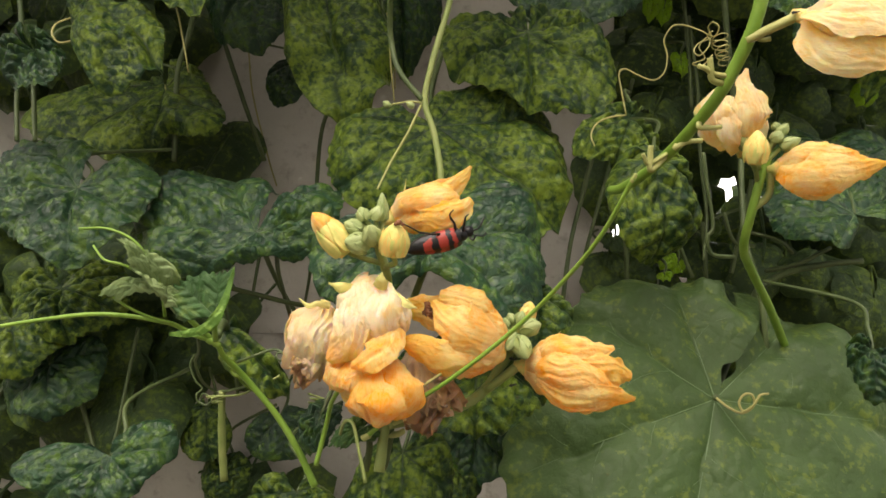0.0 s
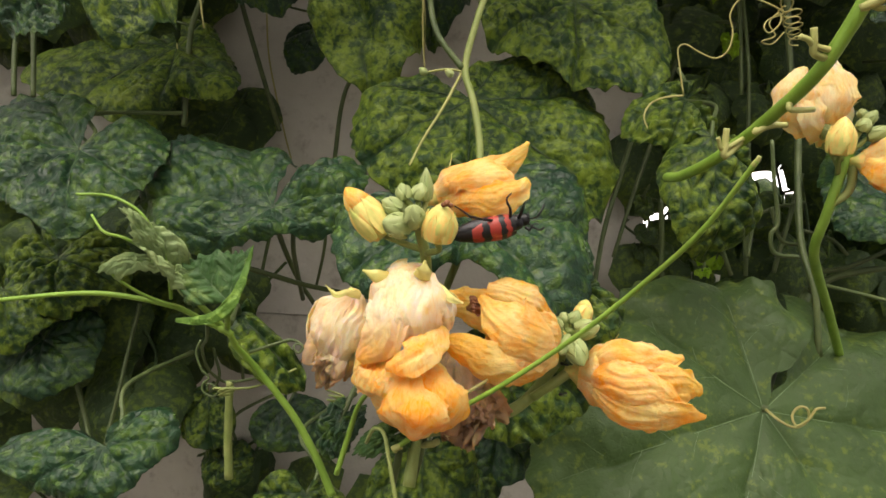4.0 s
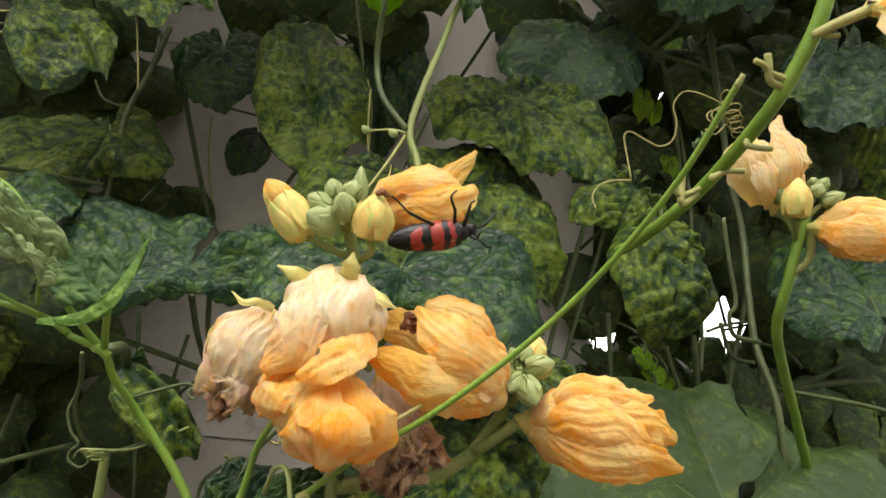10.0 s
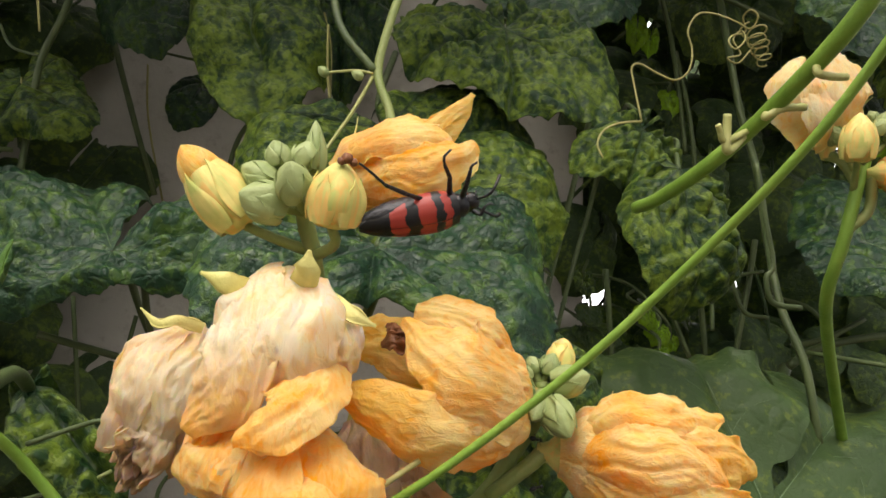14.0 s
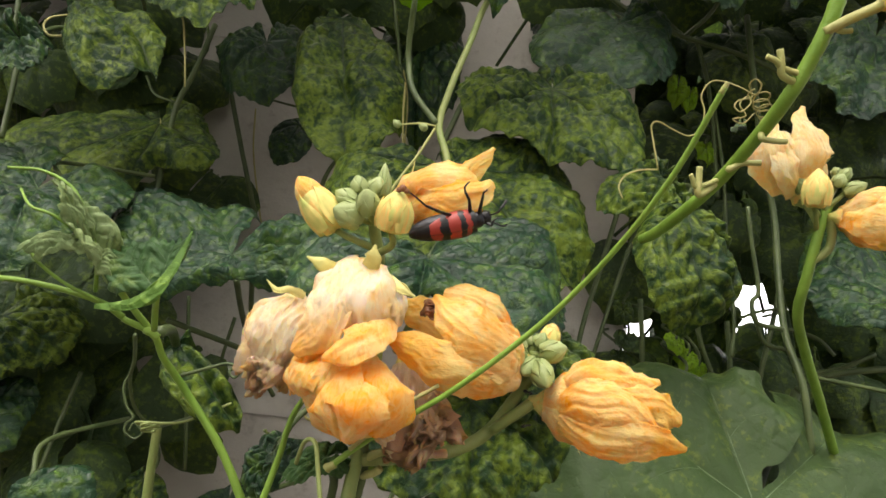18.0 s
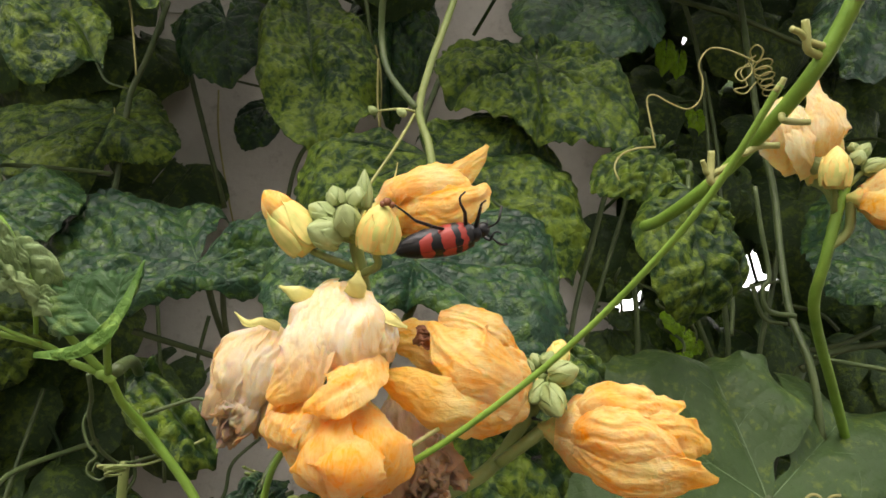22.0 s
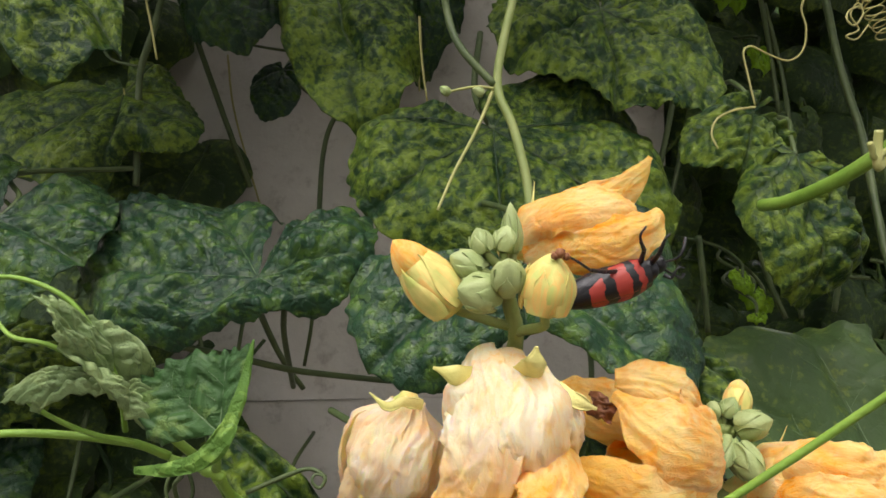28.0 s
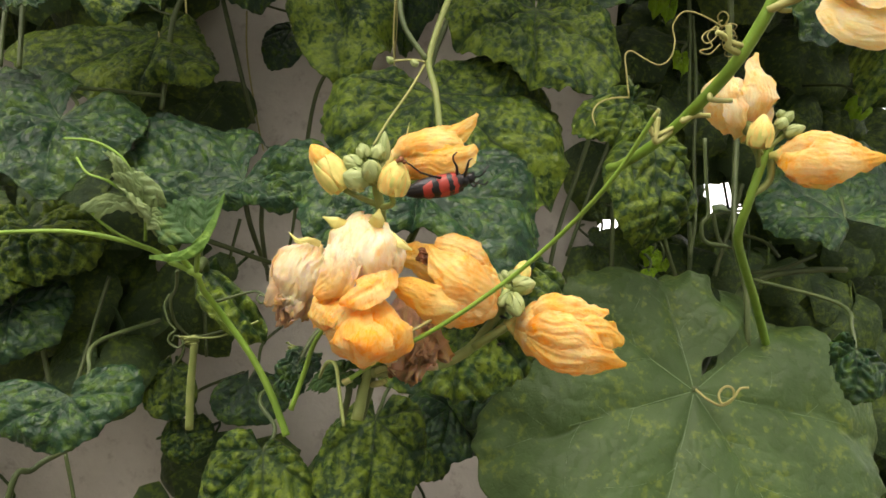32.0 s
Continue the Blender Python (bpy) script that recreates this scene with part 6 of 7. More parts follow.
withered = flower((-0.0462, 0.3480, 1.2833), (-0.0549, 0.3470, 1.2507), 0.0095, "shrivelled cream flower with a brown withered end", PETAL_WILT, seed=3, twist=0.5, profile=(0.5, 0.95, 1.0, 0.9, 0.85, 0.75), crumple=1.7, point=0.3, sepals=0, cup_size=0.4, overlap=1.7)
loose_petal(withered, [(-0.0463, 0.3470, 1.2854), (-0.0530, 0.3370, 1.2785), (-0.0572, 0.3350, 1.2675), (-0.0571, 0.3400, 1.2576)], (16,34,32,16), UNIT, PETAL_WILT, seed=73, facing=LEFT, crumple=1.2)
loose_petal(withered, [(-0.0440, 0.3440, 1.2845), (-0.0461, 0.3340, 1.2756), (-0.0486, 0.3330, 1.2651), (-0.0522, 0.3400, 1.2529)], (14,34,34,14), UNIT, PETAL_WILT, seed=74, crumple=1.2)
loose_petal(withered, [(-0.0510, 0.3400, 1.2633), (-0.0512, 0.3360, 1.2569), (-0.0541, 0.3380, 1.2516), (-0.0555, 0.3420, 1.2475)], (26,30,24,8), UNIT, PETAL_WILT, seed=75, crumple=1.5, ruffle=2.5, frizz=1.3)
loose_petal(withered, [(-0.0421, 0.3400, 1.2835), (-0.0474, 0.3360, 1.2850), (-0.0516, 0.3350, 1.2842), (-0.0561, 0.3360, 1.2876)], (7,6,5,1), UNIT, SEPAL, seed=76, cup=0.6, crumple=0.2, name="sepal", label="pale yellow curled sepal")
ball = flower((-0.0184, 0.3300, 1.2619), (-0.0181, 0.3160, 1.2360), 0.0125, "orange ball-shaped closed gourd flower", PETAL, seed=4, twist=1.0, profile=(0.6, 0.95, 1.0, 1.0, 0.75, 0.0), overlap=1.8, crumple=0.5, pleat=0.3, point=0.3, sepals=0, cup_size=0.4)
loose_petal(ball, [(-0.0130, 0.3240, 1.2633), (-0.0052, 0.3090, 1.2553), (-0.0033, 0.3070, 1.2475), (-0.0090, 0.3110, 1.2380)], (26,46,46,20), UNIT, PETAL, seed=77, facing=RIGHT, crumple=0.75)
loose_petal(ball, [(-0.0212, 0.3220, 1.2609), (-0.0231, 0.3080, 1.2529), (-0.0228, 0.3040, 1.2441), (-0.0192, 0.3100, 1.2363)], (28,48,48,20), UNIT, PETAL, seed=78, facing=LEFT, crumple=0.75)
loose_petal(ball, [(-0.0157, 0.3120, 1.2563), (-0.0144, 0.3010, 1.2509), (-0.0146, 0.2990, 1.2441), (-0.0170, 0.3080, 1.2354)], (22,46,48,12), UNIT, PETAL, seed=80, cup=1.0, crumple=0.75)
loose_petal(ball, [(-0.0067, 0.3260, 1.2402), (-0.0039, 0.3250, 1.2358), (-0.0019, 0.3280, 1.2305)], (22,18,10), UNIT, PETAL_PALE, seed=81, crumple=0.75)
lobe = flower((-0.0299, 0.3320, 1.2630), (-0.0351, 0.3220, 1.2479), 0.0075, "small orange crumpled gourd flower", PETAL, seed=14, twist=0.6, profile=(0.7, 0.95, 1.0, 0.95, 0.75, 0.4), crumple=0.6, sepals=0)
loose_petal(lobe, [(-0.0290, 0.3260, 1.2639), (-0.0326, 0.3150, 1.2581), (-0.0361, 0.3150, 1.2518), (-0.0336, 0.3200, 1.2465)], (18,34,34,10), UNIT, PETAL, seed=82, facing=LEFT)
loose_petal(lobe, [(-0.0256, 0.3240, 1.2622), (-0.0266, 0.3130, 1.2572), (-0.0281, 0.3120, 1.2516), (-0.0288, 0.3160, 1.2470)], (14,26,26,10), UNIT, PETAL, seed=83)
torn = flower((0.0395, 0.3540, 1.2696), (0.0121, 0.3420, 1.2711), 0.0125, "orange gourd flower with an open torn mouth", PETAL, seed=5, twist=0.2, profile=(0.5, 0.9, 1.0, 1.0, 0.95, 0.9), sepals=0, crumple=0.6, point=0.3, sepal_mat=BUD_YELLOW)
loose_petal(torn, [(0.0210, 0.3460, 1.2790), (0.0100, 0.3450, 1.2800), (0.0000, 0.3450, 1.2830), (-0.0070, 0.3470, 1.2850)], (40, 40, 34, 14), UNIT, PETAL, seed=84, crumple=0.8)
loose_petal(torn, [(0.0410, 0.3500, 1.2670), (0.0330, 0.3300, 1.2720), (0.0220, 0.3210, 1.2760), (0.0140, 0.3220, 1.2810), (0.0060, 0.3290, 1.2870)], (26, 62, 62, 42, 8), UNIT, PETAL, seed=85, facing=(0.1, -0.9, 0.3), cup=0.9)
loose_petal(torn, [(0.0410, 0.3470, 1.2600), (0.0270, 0.3270, 1.2590), (0.0120, 0.3190, 1.2620), (-0.0000, 0.3200, 1.2670), (-0.0120, 0.3260, 1.2710)], (20, 38, 42, 30, 3), UNIT, PETAL, seed=86, facing=(0, -0.95, -0.2), cup=0.9)
loose_petal(torn, [(0.0400, 0.3520, 1.2720), (0.0290, 0.3380, 1.2850), (0.0180, 0.3360, 1.2890), (0.0090, 0.3380, 1.2900)], (20, 36, 34, 14), UNIT, PETAL, seed=87, facing=OVER)
split = flower((0.0520, 0.3580, 1.2537), (0.0882, 0.3500, 1.2523), 0.0125, "orange half-closed gourd flower with split petal tips", PETAL, seed=6, twist=0.2, profile=(0.5, 0.9, 1.0, 1.0, 0.9, 0.7), sepals=3, crumple=0.6, sepal_mat=BUD_YELLOW, stalk=[(0.0429, 0.3580, 1.2497), (0.0327, 0.3600, 1.2412)])
loose_petal(split, [(0.0546, 0.3540, 1.2594), (0.0609, 0.3410, 1.2660), (0.0721, 0.3350, 1.2674), (0.0829, 0.3380, 1.2651), (0.0912, 0.3420, 1.2656)], (12,28,28,20,6), UNIT, PETAL, seed=88, facing=OVER)
loose_petal(split, [(0.0619, 0.3440, 1.2588), (0.0723, 0.3340, 1.2567), (0.0822, 0.3330, 1.2565), (0.0924, 0.3360, 1.2544), (0.0993, 0.3400, 1.2523)], (20,32,34,32,12), UNIT, PETAL, seed=89)
loose_petal(split, [(0.0528, 0.3520, 1.2539), (0.0599, 0.3330, 1.2556), (0.0694, 0.3260, 1.2555), (0.0800, 0.3280, 1.2525), (0.0889, 0.3340, 1.2482)], (20,42,40,26,8), UNIT, PETAL, seed=90, cup=1.0)
loose_petal(split, [(0.0539, 0.3500, 1.2493), (0.0618, 0.3340, 1.2439), (0.0754, 0.3280, 1.2429), (0.0881, 0.3310, 1.2430), (0.1002, 0.3370, 1.2425)], (18,36,40,32,6), UNIT, PETAL, seed=91, facing=UNDER)
dried = flower((-0.0021, 0.3460, 1.2627), (0.0062, 0.3400, 1.2338), 0.0085, "brown dried gourd flower with crumpled petals", PETAL_BROWN, seed=7, twist=0.6, profile=(0.6, 0.7, 0.8, 0.9, 1.05, 1.15), crumple=1.6, point=0.4, flares=(0.1, 0.2), lengths=(1.0, 0.85, 1.05, 0.8, 0.95), sepals=0)
loose_petal(dried, [(-0.0016, 0.3420, 1.2595), (-0.0012, 0.3340, 1.2492), (-0.0013, 0.3330, 1.2404), (0.0011, 0.3380, 1.2345)], (16,28,32,24), UNIT, PETAL_BROWN, seed=92, crumple=1.5, ruffle=2.5, frizz=3.0)
loose_petal(dried, [(0.0036, 0.3430, 1.2599), (0.0088, 0.3360, 1.2501), (0.0120, 0.3360, 1.2444), (0.0166, 0.3400, 1.2383)], (10,16,16,4), UNIT, PETAL_BROWN, seed=93, crumple=1.5, ruffle=2.5, frizz=3.0)
loose_petal(dried, [(0.0027, 0.3380, 1.2496), (0.0050, 0.3310, 1.2420), (0.0067, 0.3310, 1.2373), (0.0044, 0.3360, 1.2329)], (18,26,24,14), UNIT, PETAL_BROWN, seed=94, crumple=1.5, ruffle=2.5, frizz=3.0)
loose_petal(dried, [(-0.0017, 0.3360, 1.2432), (0.0049, 0.3310, 1.2391), (0.0109, 0.3330, 1.2382)], (16,20,10), UNIT, PETAL_BROWN, seed=95, crumple=1.5, ruffle=2.5, frizz=3.0)
upright = flower((0.1878, 0.4300, 1.3738), (0.1883, 0.4320, 1.4036), 0.013, "wilting peach gourd flower standing upright", PETAL_PALE, seed=8, twist=0.2, profile=(0.45, 0.9, 1.0, 0.95, 0.8, 0.6), sepals=4, sepal_mat=BUD, crumple=0.5, stalk=[(0.1922, 0.4260, 1.3656), (0.1964, 0.4240, 1.3554)])
loose_petal(upright, [(0.1810, 0.4300, 1.3737), (0.1674, 0.4160, 1.3826), (0.1645, 0.4140, 1.3939), (0.1700, 0.4200, 1.4064)], (16,30,32,10), FAR_UNIT, PETAL_PALE, seed=96, facing=LEFT)
loose_petal(upright, [(0.1946, 0.4280, 1.3749), (0.1884, 0.4120, 1.3863), (0.1863, 0.4120, 1.3983), (0.1834, 0.4160, 1.4082), (0.1863, 0.4200, 1.4185)], (22,38,30,15,4), FAR_UNIT, PETAL_PALE, seed=97)
loose_petal(upright, [(0.1846, 0.4240, 1.3719), (0.1762, 0.4120, 1.3797), (0.1735, 0.4120, 1.3894), (0.1743, 0.4160, 1.4016)], (18,26,26,10), FAR_UNIT, PETAL_PALE, seed=98)
twisted = flower((0.2048, 0.4200, 1.3600), (0.2482, 0.4080, 1.3608), 0.012, "orange twisted closed gourd flower", PETAL, seed=9, twist=1.2, profile=(0.5, 0.95, 1.0, 0.9, 0.6, 0.2), crumple=0.6, overlap=1.6, sepals=3, sepal_mat=BUD, stalk=[(0.2020, 0.4250, 1.3456), (0.1934, 0.4280, 1.3366)])
loose_petal(twisted, [(0.2067, 0.4180, 1.3680), (0.2146, 0.4050, 1.3705), (0.2277, 0.4000, 1.3680), (0.2426, 0.4040, 1.3675)], (14,22,24,8), FAR_UNIT, PETAL, seed=99, facing=OVER)
loose_petal(twisted, [(0.2032, 0.4140, 1.3609), (0.2095, 0.3980, 1.3575), (0.2244, 0.3940, 1.3572), (0.2410, 0.3960, 1.3592), (0.2572, 0.4000, 1.3621)], (20,40,38,20,4), FAR_UNIT, PETAL, seed=100, cup=1.0)
loose_petal(twisted, [(0.2068, 0.4160, 1.3524), (0.2133, 0.4020, 1.3470), (0.2237, 0.3980, 1.3477), (0.2372, 0.4000, 1.3543)], (12,20,22,8), FAR_UNIT, PETAL, seed=101, facing=UNDER)
high = flower((0.1685, 0.3200, 1.4151), (0.1993, 0.3040, 1.4026), 0.0125, "pale peach wilted flower on a long stalk", PETAL_PALE, seed=10, twist=1.0, profile=(0.3, 0.75, 1.0, 1.02, 0.9, 0.5), crumple=0.6, overlap=1.6, pleat=1.5, sepals=2, stalk_mat=STEM_PALE, stalk=[(0.1633, 0.3220, 1.4147), (0.1557, 0.3260, 1.4114), (0.1482, 0.3320, 1.4080)])
loose_petal(high, [(0.1657, 0.3160, 1.4142), (0.1674, 0.3020, 1.4119), (0.1779, 0.2960, 1.4106), (0.1950, 0.2940, 1.4079)], (10,32,46,40), TOP_UNIT, PETAL_PALE, seed=102, facing=OVER)
loose_petal(high, [(0.1664, 0.3160, 1.4125), (0.1676, 0.3030, 1.3995), (0.1764, 0.2970, 1.3951), (0.1918, 0.2960, 1.3940)], (8,42,44,30), TOP_UNIT, PETAL_PALE, seed=103)
loose_petal(high, [(0.1691, 0.3140, 1.4058), (0.1672, 0.3080, 1.3967), (0.1690, 0.3080, 1.3884)], (12,9,2), TOP_UNIT, PETAL_PALE, seed=104)

# ---- bud clusters ----
c1 = thing("bud_cluster", Matrix.Translation((-0.0194, 0.3360, 1.3114)), "cluster of green and yellow gourd flower buds", "buds", "bud clusters")
inv = c1.matrix_world.inverted()
part("cluster_stem", tube([inv @ Vector(p) for p in ((-0.0205, 0.3340, 1.3196), (-0.0194, 0.3360, 1.3114), (-0.0170, 0.3400, 1.3027), (-0.0160, 0.3500, 1.2935), (-0.0150, 0.3550, 1.2763), (-0.0136, 0.3520, 1.2459), (-0.0162, 0.3450, 1.2275), (-0.0182, 0.3400, 1.2065))],
     0.0020, 0.0026, 10, 7, 0.04), STEM_MID, c1)
bud(c1, (-0.0335, 0.3360, 1.3086), (-0.0488, 0.3330, 1.3259), 0.0078, BUD_YELLOW, 1, [(-0.0253, 0.3380, 1.3058), (-0.0178, 0.3400, 1.3037)], True, "yellow bud with orange tip")
bud(c1, (-0.0123, 0.3260, 1.3078), (-0.0103, 0.3210, 1.3226), 0.0078, BUD_YELLOW, 2, [(-0.0114, 0.3300, 1.3043), (-0.0165, 0.3390, 1.3025)], False, "yellow bud with brown withered tip")
for k, (dx, dz, r) in enumerate(((0.0, 0.0, 0.0012), (0.0012, -0.0005, 0.0009), (-0.0010, -0.0003, 0.0009), (0.0004, 0.0009, 0.0007))):
    part("withered_tip", moved(axis_pose(inv @ Vector((-0.0091 + dx, 0.3190, 1.3212 + dz)), inv @ Vector((-0.0096 + 2 * dx, 0.3180, 1.3236 + dz)))[0], bud_mesh(2.2 * r, r, 0.7, 0.2, 8, 12)), BROWN, c1, "brown withered tip")
bud(c1, (-0.0239, 0.3300, 1.3123), (-0.0336, 0.3240, 1.3141), 0.0058, BUD, 3, [(-0.0194, 0.3350, 1.3127)])
bud(c1, (-0.0208, 0.3260, 1.3142), (-0.0219, 0.3180, 1.3206), 0.0048, BUD, 4, [(-0.0194, 0.3350, 1.3127)])
bud(c1, (-0.0276, 0.3340, 1.3189), (-0.0350, 0.3320, 1.3227), 0.0044, BUD, 5, [(-0.0207, 0.3350, 1.3165)])
bud(c1, (-0.0256, 0.3340, 1.3235), (-0.0279, 0.3330, 1.3299), 0.0036, BUD, 6, [(-0.0209, 0.3350, 1.3187)], False, "pale downy bud")
bud(c1, (-0.0206, 0.3350, 1.3236), (-0.0196, 0.3340, 1.3306), 0.0040, BUD, 7, [(-0.0205, 0.3350, 1.3188)])
bud(c1, (-0.0176, 0.3380, 1.3232), (-0.0183, 0.3370, 1.3371), 0.0028, BUD, 8, [(-0.0195, 0.3360, 1.3169)])
bud(c1, (-0.0261, 0.3360, 1.3181), (-0.0292, 0.3370, 1.3218), 0.0038, BUD, 9, [(-0.0207, 0.3360, 1.3157)])

c2 = thing("bud_cluster", Matrix.Translation((0.0453, 0.3580, 1.2641)), "cluster of small green star-tipped gourd flower buds", "buds", "bud clusters")
inv = c2.matrix_world.inverted()
part("cluster_stem", tube([inv @ Vector(p) for p in ((0.0467, 0.3560, 1.2730), (0.0460, 0.3580, 1.2642), (0.0398, 0.3620, 1.2526), (0.0307, 0.3620, 1.2398), (0.0179, 0.3580, 1.2325), (0.0010, 0.3520, 1.2294), (-0.0152, 0.3460, 1.2275))],
     0.0020, 0.0030, 10, 7, 0.05), STEM_MID, c2)
part("dry_sheath", tube([inv @ Vector(p) for p in ((-0.0033, 0.3480, 1.2314), (0.0073, 0.3500, 1.2308), (0.0161, 0.3520, 1.2318))], 0.0012, 0.0018, 7, 5, 0.2), PETAL_BROWN, c2, "dry orange-brown sheath")
bud(c2, (0.0467, 0.3540, 1.2689), (0.0409, 0.3450, 1.2633), 0.0036, BUD, 1, [(0.0464, 0.3580, 1.2642)])
bud(c2, (0.0476, 0.3520, 1.2674), (0.0507, 0.3430, 1.2595), 0.0052, BUD, 2, [(0.0460, 0.3580, 1.2642)])
bud(c2, (0.0495, 0.3550, 1.2721), (0.0582, 0.3500, 1.2754), 0.0050, BUD, 3, [(0.0465, 0.3570, 1.2675)])
bud(c2, (0.0479, 0.3580, 1.2750), (0.0503, 0.3570, 1.2810), 0.0034, BUD, 4, [(0.0465, 0.3580, 1.2698)])
bud(c2, (0.0452, 0.3580, 1.2757), (0.0430, 0.3570, 1.2799), 0.0026, BUD, 5, [(0.0460, 0.3580, 1.2697)])
bud(c2, (0.0420, 0.3550, 1.2736), (0.0387, 0.3530, 1.2776), 0.0026, BUD, 6, [(0.0452, 0.3580, 1.2685)])
bud(c2, (0.0522, 0.3600, 1.2760), (0.0543, 0.3620, 1.2850), 0.0046, BUD_YELLOW, 7, [(0.0474, 0.3590, 1.2688)], True, "bud with peach petal tip")
bud(c2, (0.0419, 0.3520, 1.2701), (0.0385, 0.3480, 1.2726), 0.0024, BUD, 8, [(0.0452, 0.3570, 1.2674)])

c3 = thing("bud_cluster", Matrix.Translation((0.1922, 0.4200, 1.3599)), "cluster of gourd buds on a green stem", "buds", "bud clusters")
inv = c3.matrix_world.inverted()
part("cluster_stem", tube([inv @ Vector(p) for p in ((0.2010, 0.4220, 1.3701), (0.1964, 0.4240, 1.3537), (0.1936, 0.4300, 1.3324), (0.1962, 0.4450, 1.3139), (0.2123, 0.4700, 1.2994), (0.2431, 0.5100, 1.2726), (0.2838, 0.5600, 1.2270))], 0.0024, 0.0030, 10, 7, 0.04), STEM, c3)
bud(c3, (0.1880, 0.4120, 1.3615), (0.1876, 0.4080, 1.3808), 0.0078, BUD_YELLOW, 1, [(0.1948, 0.4240, 1.3537)], False, "bud flushed with orange")
bud(c3, (0.2017, 0.4180, 1.3761), (0.2036, 0.4140, 1.3814), 0.0042, BUD, 2, [(0.1987, 0.4220, 1.3668)])
bud(c3, (0.2052, 0.4200, 1.3798), (0.2097, 0.4180, 1.3867), 0.0034, BUD, 3, [(0.1987, 0.4220, 1.3668)])
bud(c3, (0.2056, 0.4180, 1.3723), (0.2143, 0.4120, 1.3770), 0.0044, BUD, 4, [(0.1977, 0.4220, 1.3635)])
bud(c3, (0.1877, 0.4220, 1.3726), (0.1815, 0.4200, 1.3795), 0.0044, BUD, 5, [(0.1959, 0.4230, 1.3603)])
bud(c3, (0.2061, 0.4240, 1.3838), (0.2044, 0.4240, 1.3884), 0.0030, BUD, 6, [(0.1997, 0.4220, 1.3685)])

c4 = thing("bud_cluster", Matrix.Translation((0.3137, 0.5700, 1.5049)), "small pale buds under a dark leaf", "buds", "bud clusters")
inv = c4.matrix_world.inverted()
part("cluster_stem", tube([inv @ Vector(p) for p in ((0.3112, 0.5700, 1.5010), (0.3267, 0.5750, 1.5168), (0.3470, 0.5900, 1.5375))], 0.0014, 0.0018, 7, 5), STEM_DULL_SHADED, c4)
for k, (p, q) in enumerate((((0.3082, 0.5650, 1.5032), (0.3001, 0.5600, 1.4909)), ((0.3139, 0.5650, 1.5076), (0.3143, 0.5600, 1.4990)), ((0.3215, 0.5670, 1.5122), (0.3238, 0.5620, 1.5073)), ((0.3174, 0.5680, 1.5130), (0.3134, 0.5660, 1.5164)))):
    bud(c4, p, q, 0.0042, BUD, k)

# low cut stalks under the flowers
LOW = [(-0.0147, 0.3450, 1.2327), (-0.0145, 0.3500, 1.2212), (-0.0178, 0.3550, 1.2041)]
low = vine("cut_stalk", "green stem with snapped side stubs", [(-0.0147, 0.3450, 1.2327), (-0.0145, 0.3500, 1.2212), (-0.0178, 0.3550, 1.2041)], 0.0022, 0.0024, STEM_DULL_SHADED, 9)
THICK = [Vector(p) - Vector(LOW[0]) for p in LOW]
stub(low, [(-0.0128, 0.3460, 1.2277), (-0.0094, 0.3430, 1.2299), (-0.0065, 0.3410, 1.2311)], 0.0016)
stub(low, [(-0.0138, 0.3490, 1.2213), (-0.0095, 0.3450, 1.2231), (-0.0074, 0.3430, 1.2249)], 0.0016)
vine("leaf_stalk", "thin arched green stalk", [(-0.0332, 0.3260, 1.2500), (-0.0402, 0.3380, 1.2398), (-0.0448, 0.3480, 1.2248), (-0.0496, 0.3500, 1.2062)], 0.0010, 0.0013, STEM, 7, 6, "stem")
vine("leaf_stalk", "thin hanging green stalk", [(-0.0364, 0.3370, 1.2245), (-0.0329, 0.3280, 1.2328), (-0.0284, 0.3220, 1.2330), (-0.0255, 0.3180, 1.2236), (-0.0219, 0.3150, 1.2095)], 0.0008, 0.0008, STEM_MID, 7, 6, "stem")
scar = thing("scar", Matrix.Translation((0.0035, 0.3200, 1.2805)), "dark brown rotten spot in a torn flower", "scar")
loose_petal(scar, [(0.0010, 0.3380, 1.2810), (0.0040, 0.3340, 1.2820), (0.0070, 0.3330, 1.2810)], (4, 12, 9), UNIT, BROWN, cup=0.3, seed=140, crumple=1.2, name="dead_tissue", frizz=0.5)
loose_petal(scar, [(0.0020, 0.3380, 1.2860), (0.0040, 0.3350, 1.2850), (0.0060, 0.3330, 1.2830)], (3, 7, 4), UNIT, BROWN, cup=0.3, seed=141, crumple=0.9, name="dead_tissue", frizz=0.5)


# ---- beetle and ants ----
def ellipsoid(rx, ry, rz, rows=16, cols=20, squash=None):
    verts, faces = [], []
    for i in range(rows + 1):
        u = math.pi * i / rows
        for k in range(cols):
            w = 2 * math.pi * k / cols
            p = Vector((-rx * math.cos(u), ry * math.sin(u) * math.cos(w), rz * math.sin(u) * math.sin(w)))
            verts.append(squash(p) if squash else p)
    for i in range(rows):
        for k in range(cols):
            a, b = i * cols + k, i * cols + (k + 1) % cols
            faces.append((a, b, b + cols, a + cols))
    return verts, faces


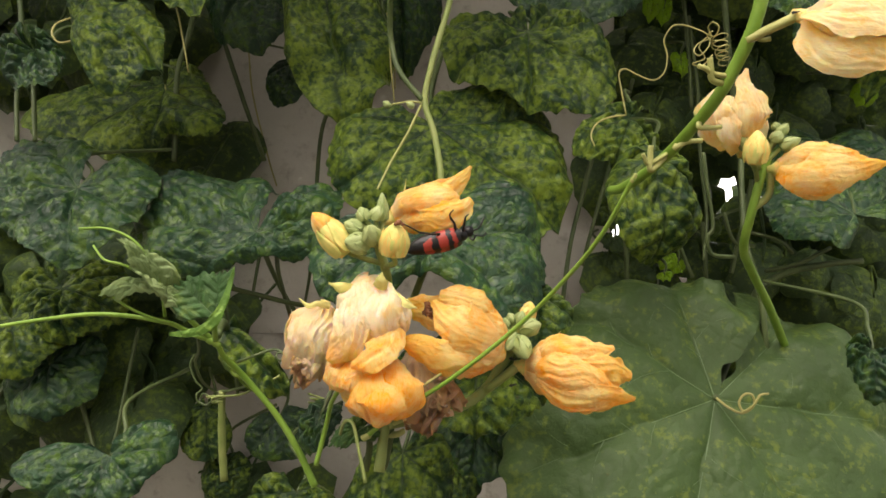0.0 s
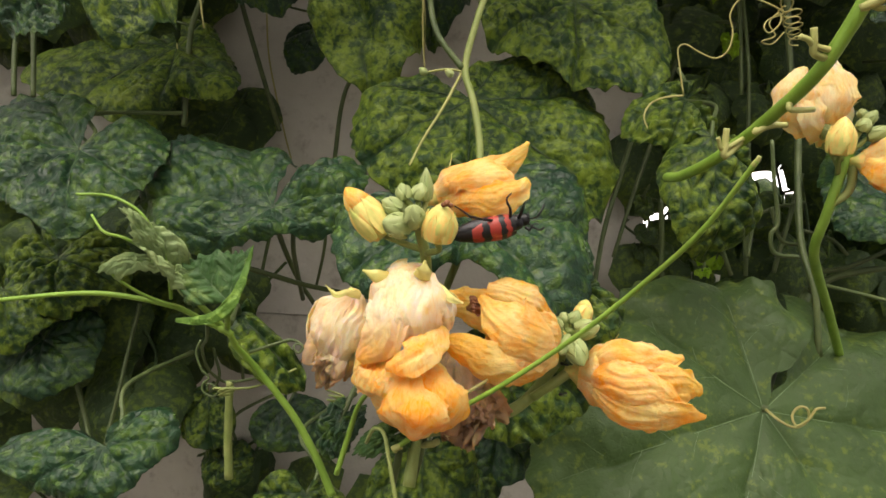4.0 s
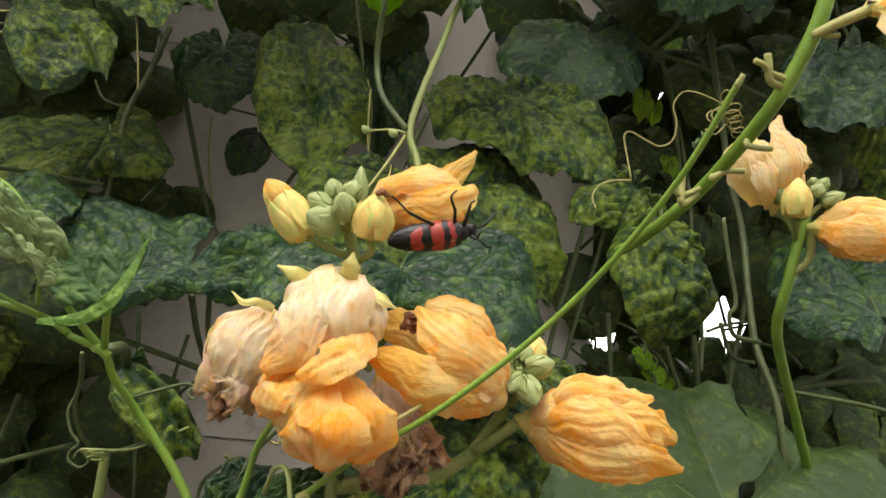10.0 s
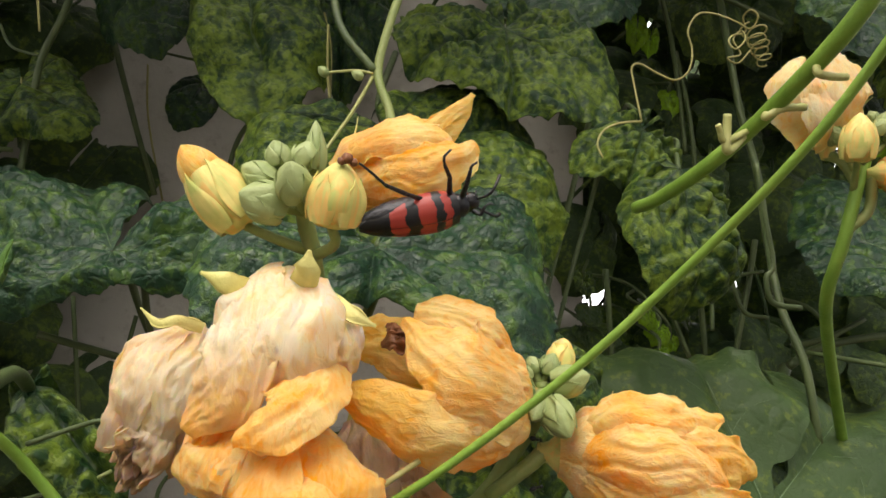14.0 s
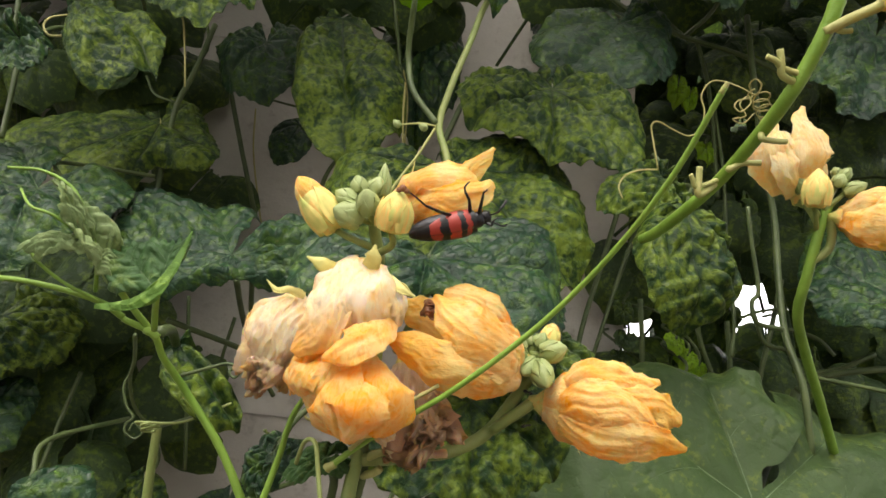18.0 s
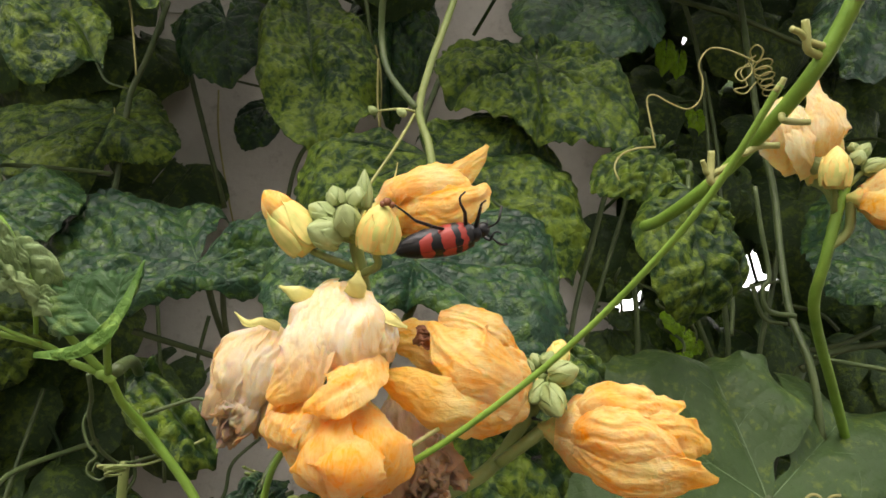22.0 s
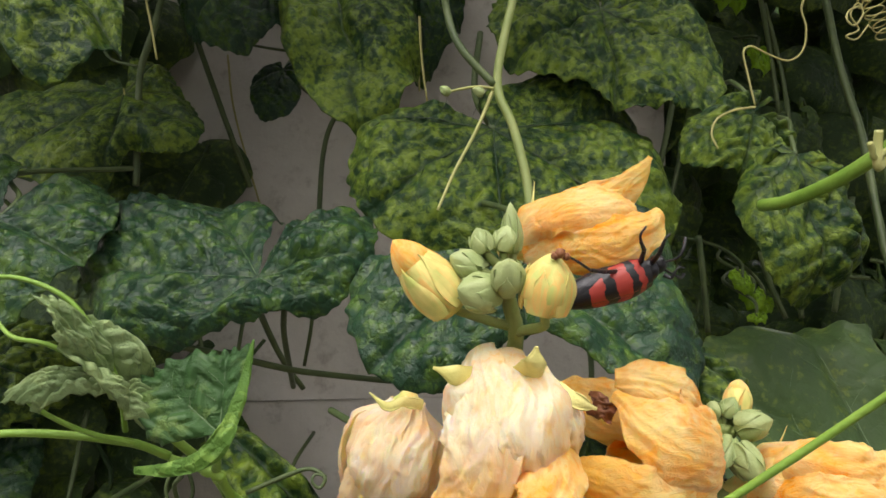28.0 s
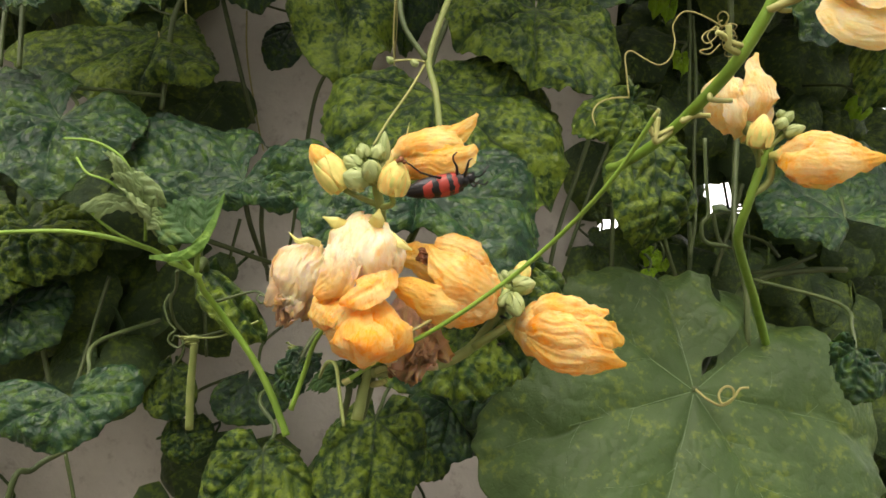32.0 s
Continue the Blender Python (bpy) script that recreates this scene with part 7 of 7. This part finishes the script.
def wing_case(side):
    """One long wing case from the tail (x = 0) to the shoulder (x = 0.0255)."""
    verts, faces = [], []
    rows, cols = 26, 12
    for i in range(rows + 1):
        s = i / rows
        half = 0.0053 * min(1.0, math.sin(math.pi * min(1.0, 0.015 + 0.62 * s)) ** 0.62) * (1 - 0.16 * max(0, s - 0.8) / 0.2)
        high = half * 0.95
        for k in range(cols + 1):
            w = math.pi / 2 - (math.pi * 0.62) * k / cols
            verts.append(Vector((0.0255 * s, side * (half * math.cos(w) + 0.00008), high * math.sin(w))))
    for i in range(rows):
        for k in range(cols):
            a = i * (cols + 1) + k
            faces.append((a, a + 1, a + cols + 2, a + cols + 1))
    return verts, faces


def beetle(tail, shoulder, back):
    """A red and black banded blister beetle: local x from tail to head, local z out of its back."""
    m, _ = frame_of(tail, shoulder, back)
    ob = thing("blister_beetle", m, "black beetle with red bands feeding on an orange flower", "beetle")
    part("abdomen", moved(Matrix.Translation((0.0127, 0, -0.0009)), ellipsoid(0.0124, 0.0050, 0.0044)), BLACK, ob, "black underside")
    for side in (1, -1):
        part("wing_case", wing_case(side), WING, ob, "black wing case with three wavy red bands")
    part("pronotum", moved(Matrix.Translation((0.0266, 0, -0.0004)), ellipsoid(0.0030, 0.0032, 0.0030)), BLACK, ob, "dull black neck shield")
    head = part("head", moved(pose(0.0299, 0, -0.0010, 0, 25, 0), ellipsoid(0.0026, 0.0027, 0.0025)), BLACK, ob)
    for side in (1, -1):
        part("eye", moved(Matrix.Translation((0.0306, side * 0.0020, -0.0004)), ellipsoid(0.0008, 0.0006, 0.0009, 8, 10)), BLACK, head)
        part("antenna", tube([(0.0312, side * 0.0012, 0.0002), (0.0339, side * 0.0030, 0.0022), (0.0359, side * 0.0048, 0.0018), (0.0382, side * 0.0062, -0.0004)], 0.00032, 0.00048, 7, 6, 0.12), BLACK, head)
        part("mouthpart", tube([(0.0316, side * 0.0006, -0.002), (0.0326, side * 0.0012, -0.0034), (0.0330, side * 0.0006, -0.0046)], 0.0003, 0.0002, 6, 4), BLACK, head)
    return ob


def leg(parent, name, points, radii):
    """A jointed leg: thigh, shin and foot, each a mesh under the leg."""
    inv = parent.matrix_world.inverted()
    p = [inv @ Vector(q) for q in points]
    thigh = part("leg", tube([p[0], (p[0] + p[1]) / 2, p[1]], radii[0], radii[0] * 0.7, 8, 4), BLACK, parent, name)
    part("shin", tube([p[1], (p[1] + p[2]) / 2, p[2]], radii[1], radii[1] * 0.8, 8, 4), BLACK, thigh)
    foot = p[2:]
    part("foot", tube(foot, radii[2], radii[2] * 0.7, 7, 4, 0.15), BLACK, thigh)
    return thigh


bug = beetle((-0.0061, 0.3350, 1.3094), (0.0234, 0.3380, 1.3201), (0.06, -0.72, -0.7))
leg(bug, "hind leg gripping the bud", [(0.0095, 0.3340, 1.3182), (0.0046, 0.3290, 1.3180), (-0.0006, 0.3240, 1.3183), (-0.0043, 0.3210, 1.3202), (-0.0072, 0.3190, 1.3215)], (0.0007, 0.0006, 0.0004))
leg(bug, "middle leg on the petal", [(0.0157, 0.3350, 1.3204), (0.0148, 0.3290, 1.3235), (0.0130, 0.3260, 1.3255), (0.0126, 0.3250, 1.3273), (0.0141, 0.3250, 1.3293)], (0.0008, 0.0006, 0.0004))
leg(bug, "front leg on the petal", [(0.0191, 0.3350, 1.3207), (0.0193, 0.3300, 1.3229), (0.0196, 0.3280, 1.3254), (0.0197, 0.3270, 1.3264), (0.0210, 0.3270, 1.3276)], (0.0008, 0.0006, 0.0004))
leg(bug, "front leg tucked under the head", [(0.0224, 0.3360, 1.3173), (0.0241, 0.3350, 1.3163), (0.0248, 0.3340, 1.3183), (0.0260, 0.3340, 1.3193), (0.0273, 0.3340, 1.3190)], (0.0007, 0.0005, 0.0003))


def ant(at_, way, up):
    m, _ = frame_of(at_, Vector(at_) + Vector(way), up)
    ob = thing("ant", m, "tiny black ant on a flower stalk", "ant", "ants")
    part("abdomen", moved(Matrix.Translation((-0.0013, 0, 0.0006)), ellipsoid(0.0010, 0.0007, 0.0007, 8, 10)), BLACK, ob)
    part("thorax", moved(Matrix.Translation((0.0, 0, 0.0006)), ellipsoid(0.0007, 0.0004, 0.0004, 8, 10)), BLACK, ob)
    part("head", moved(Matrix.Translation((0.0011, 0, 0.0006)), ellipsoid(0.0006, 0.0005, 0.0004, 8, 10)), BLACK, ob)
    for side in (1, -1):
        for x in (-0.0004, 0.0, 0.0004):
            part("leg", tube([(x, side * 0.0002, 0.0005), (x * 2, side * 0.0009, 0.0008), (x * 3.5, side * 0.0015, 0.0)], 0.0001, 0.00008, 5, 3), BLACK, ob)


ant((-0.0259, 0.3340, 1.3097), (1, 0, 0.3), (0, -1, 0.2))
ant((0.0458, 0.3580, 1.2571), (1, 0, -0.2), (0, -1, 0.2))
ant((0.0458, 0.3570, 1.2446), (1, 0, 0.3), (0, -1, 0.2))
ant((0.1642, 0.3190, 1.4162), (1, 0, 0.2), (0, -0.3, 1))


def motions():
    """The beetle feeds: it tips its head down and up again, and feels about with its antennae."""
    rest = bug.matrix_world.copy()
    tail = rest.translation.copy()

    def tipped(degrees):
        return Matrix.Translation(tail) @ Matrix.Rotation(radians(degrees), 4, "Y") @ Matrix.Translation(-tail) @ rest

    walk(bug, [(t, tipped(d)) for t, d in ((0.0, 2.0), (2.5, 2.5), (4.5, 4.5), (6.5, 5.0), (9.0, 4.5), (11.5, 4.0), (14.5, 3.0), (16.5, 1.5), (18.0, 0.0), (21.0, 0.5), (22.5, 2.5),
                                           (24.0, 1.0), (25.5, -0.5), (28.0, 0.5), (30.0, 1.0), (32.0, 1.0))])
    for k, feeler in enumerate(o for o in bug.children_recursive if o.name.startswith("antenna")):
        joint = Matrix.Translation((0.0312, 0.0012 * (1 - 2 * k), 0.0002))
        rows = []
        for i in range(17):
            a = 9 * math.sin(i * 1.9 + k * 2.0) + 6 * math.sin(i * 0.8 + k)
            rows.append((2.0 * i, joint @ Matrix.Rotation(radians(a), 4, "Y") @ Matrix.Rotation(radians(a * 0.6), 4, "Z") @ joint.inverted()))
        walk(feeler, rows)


motions()
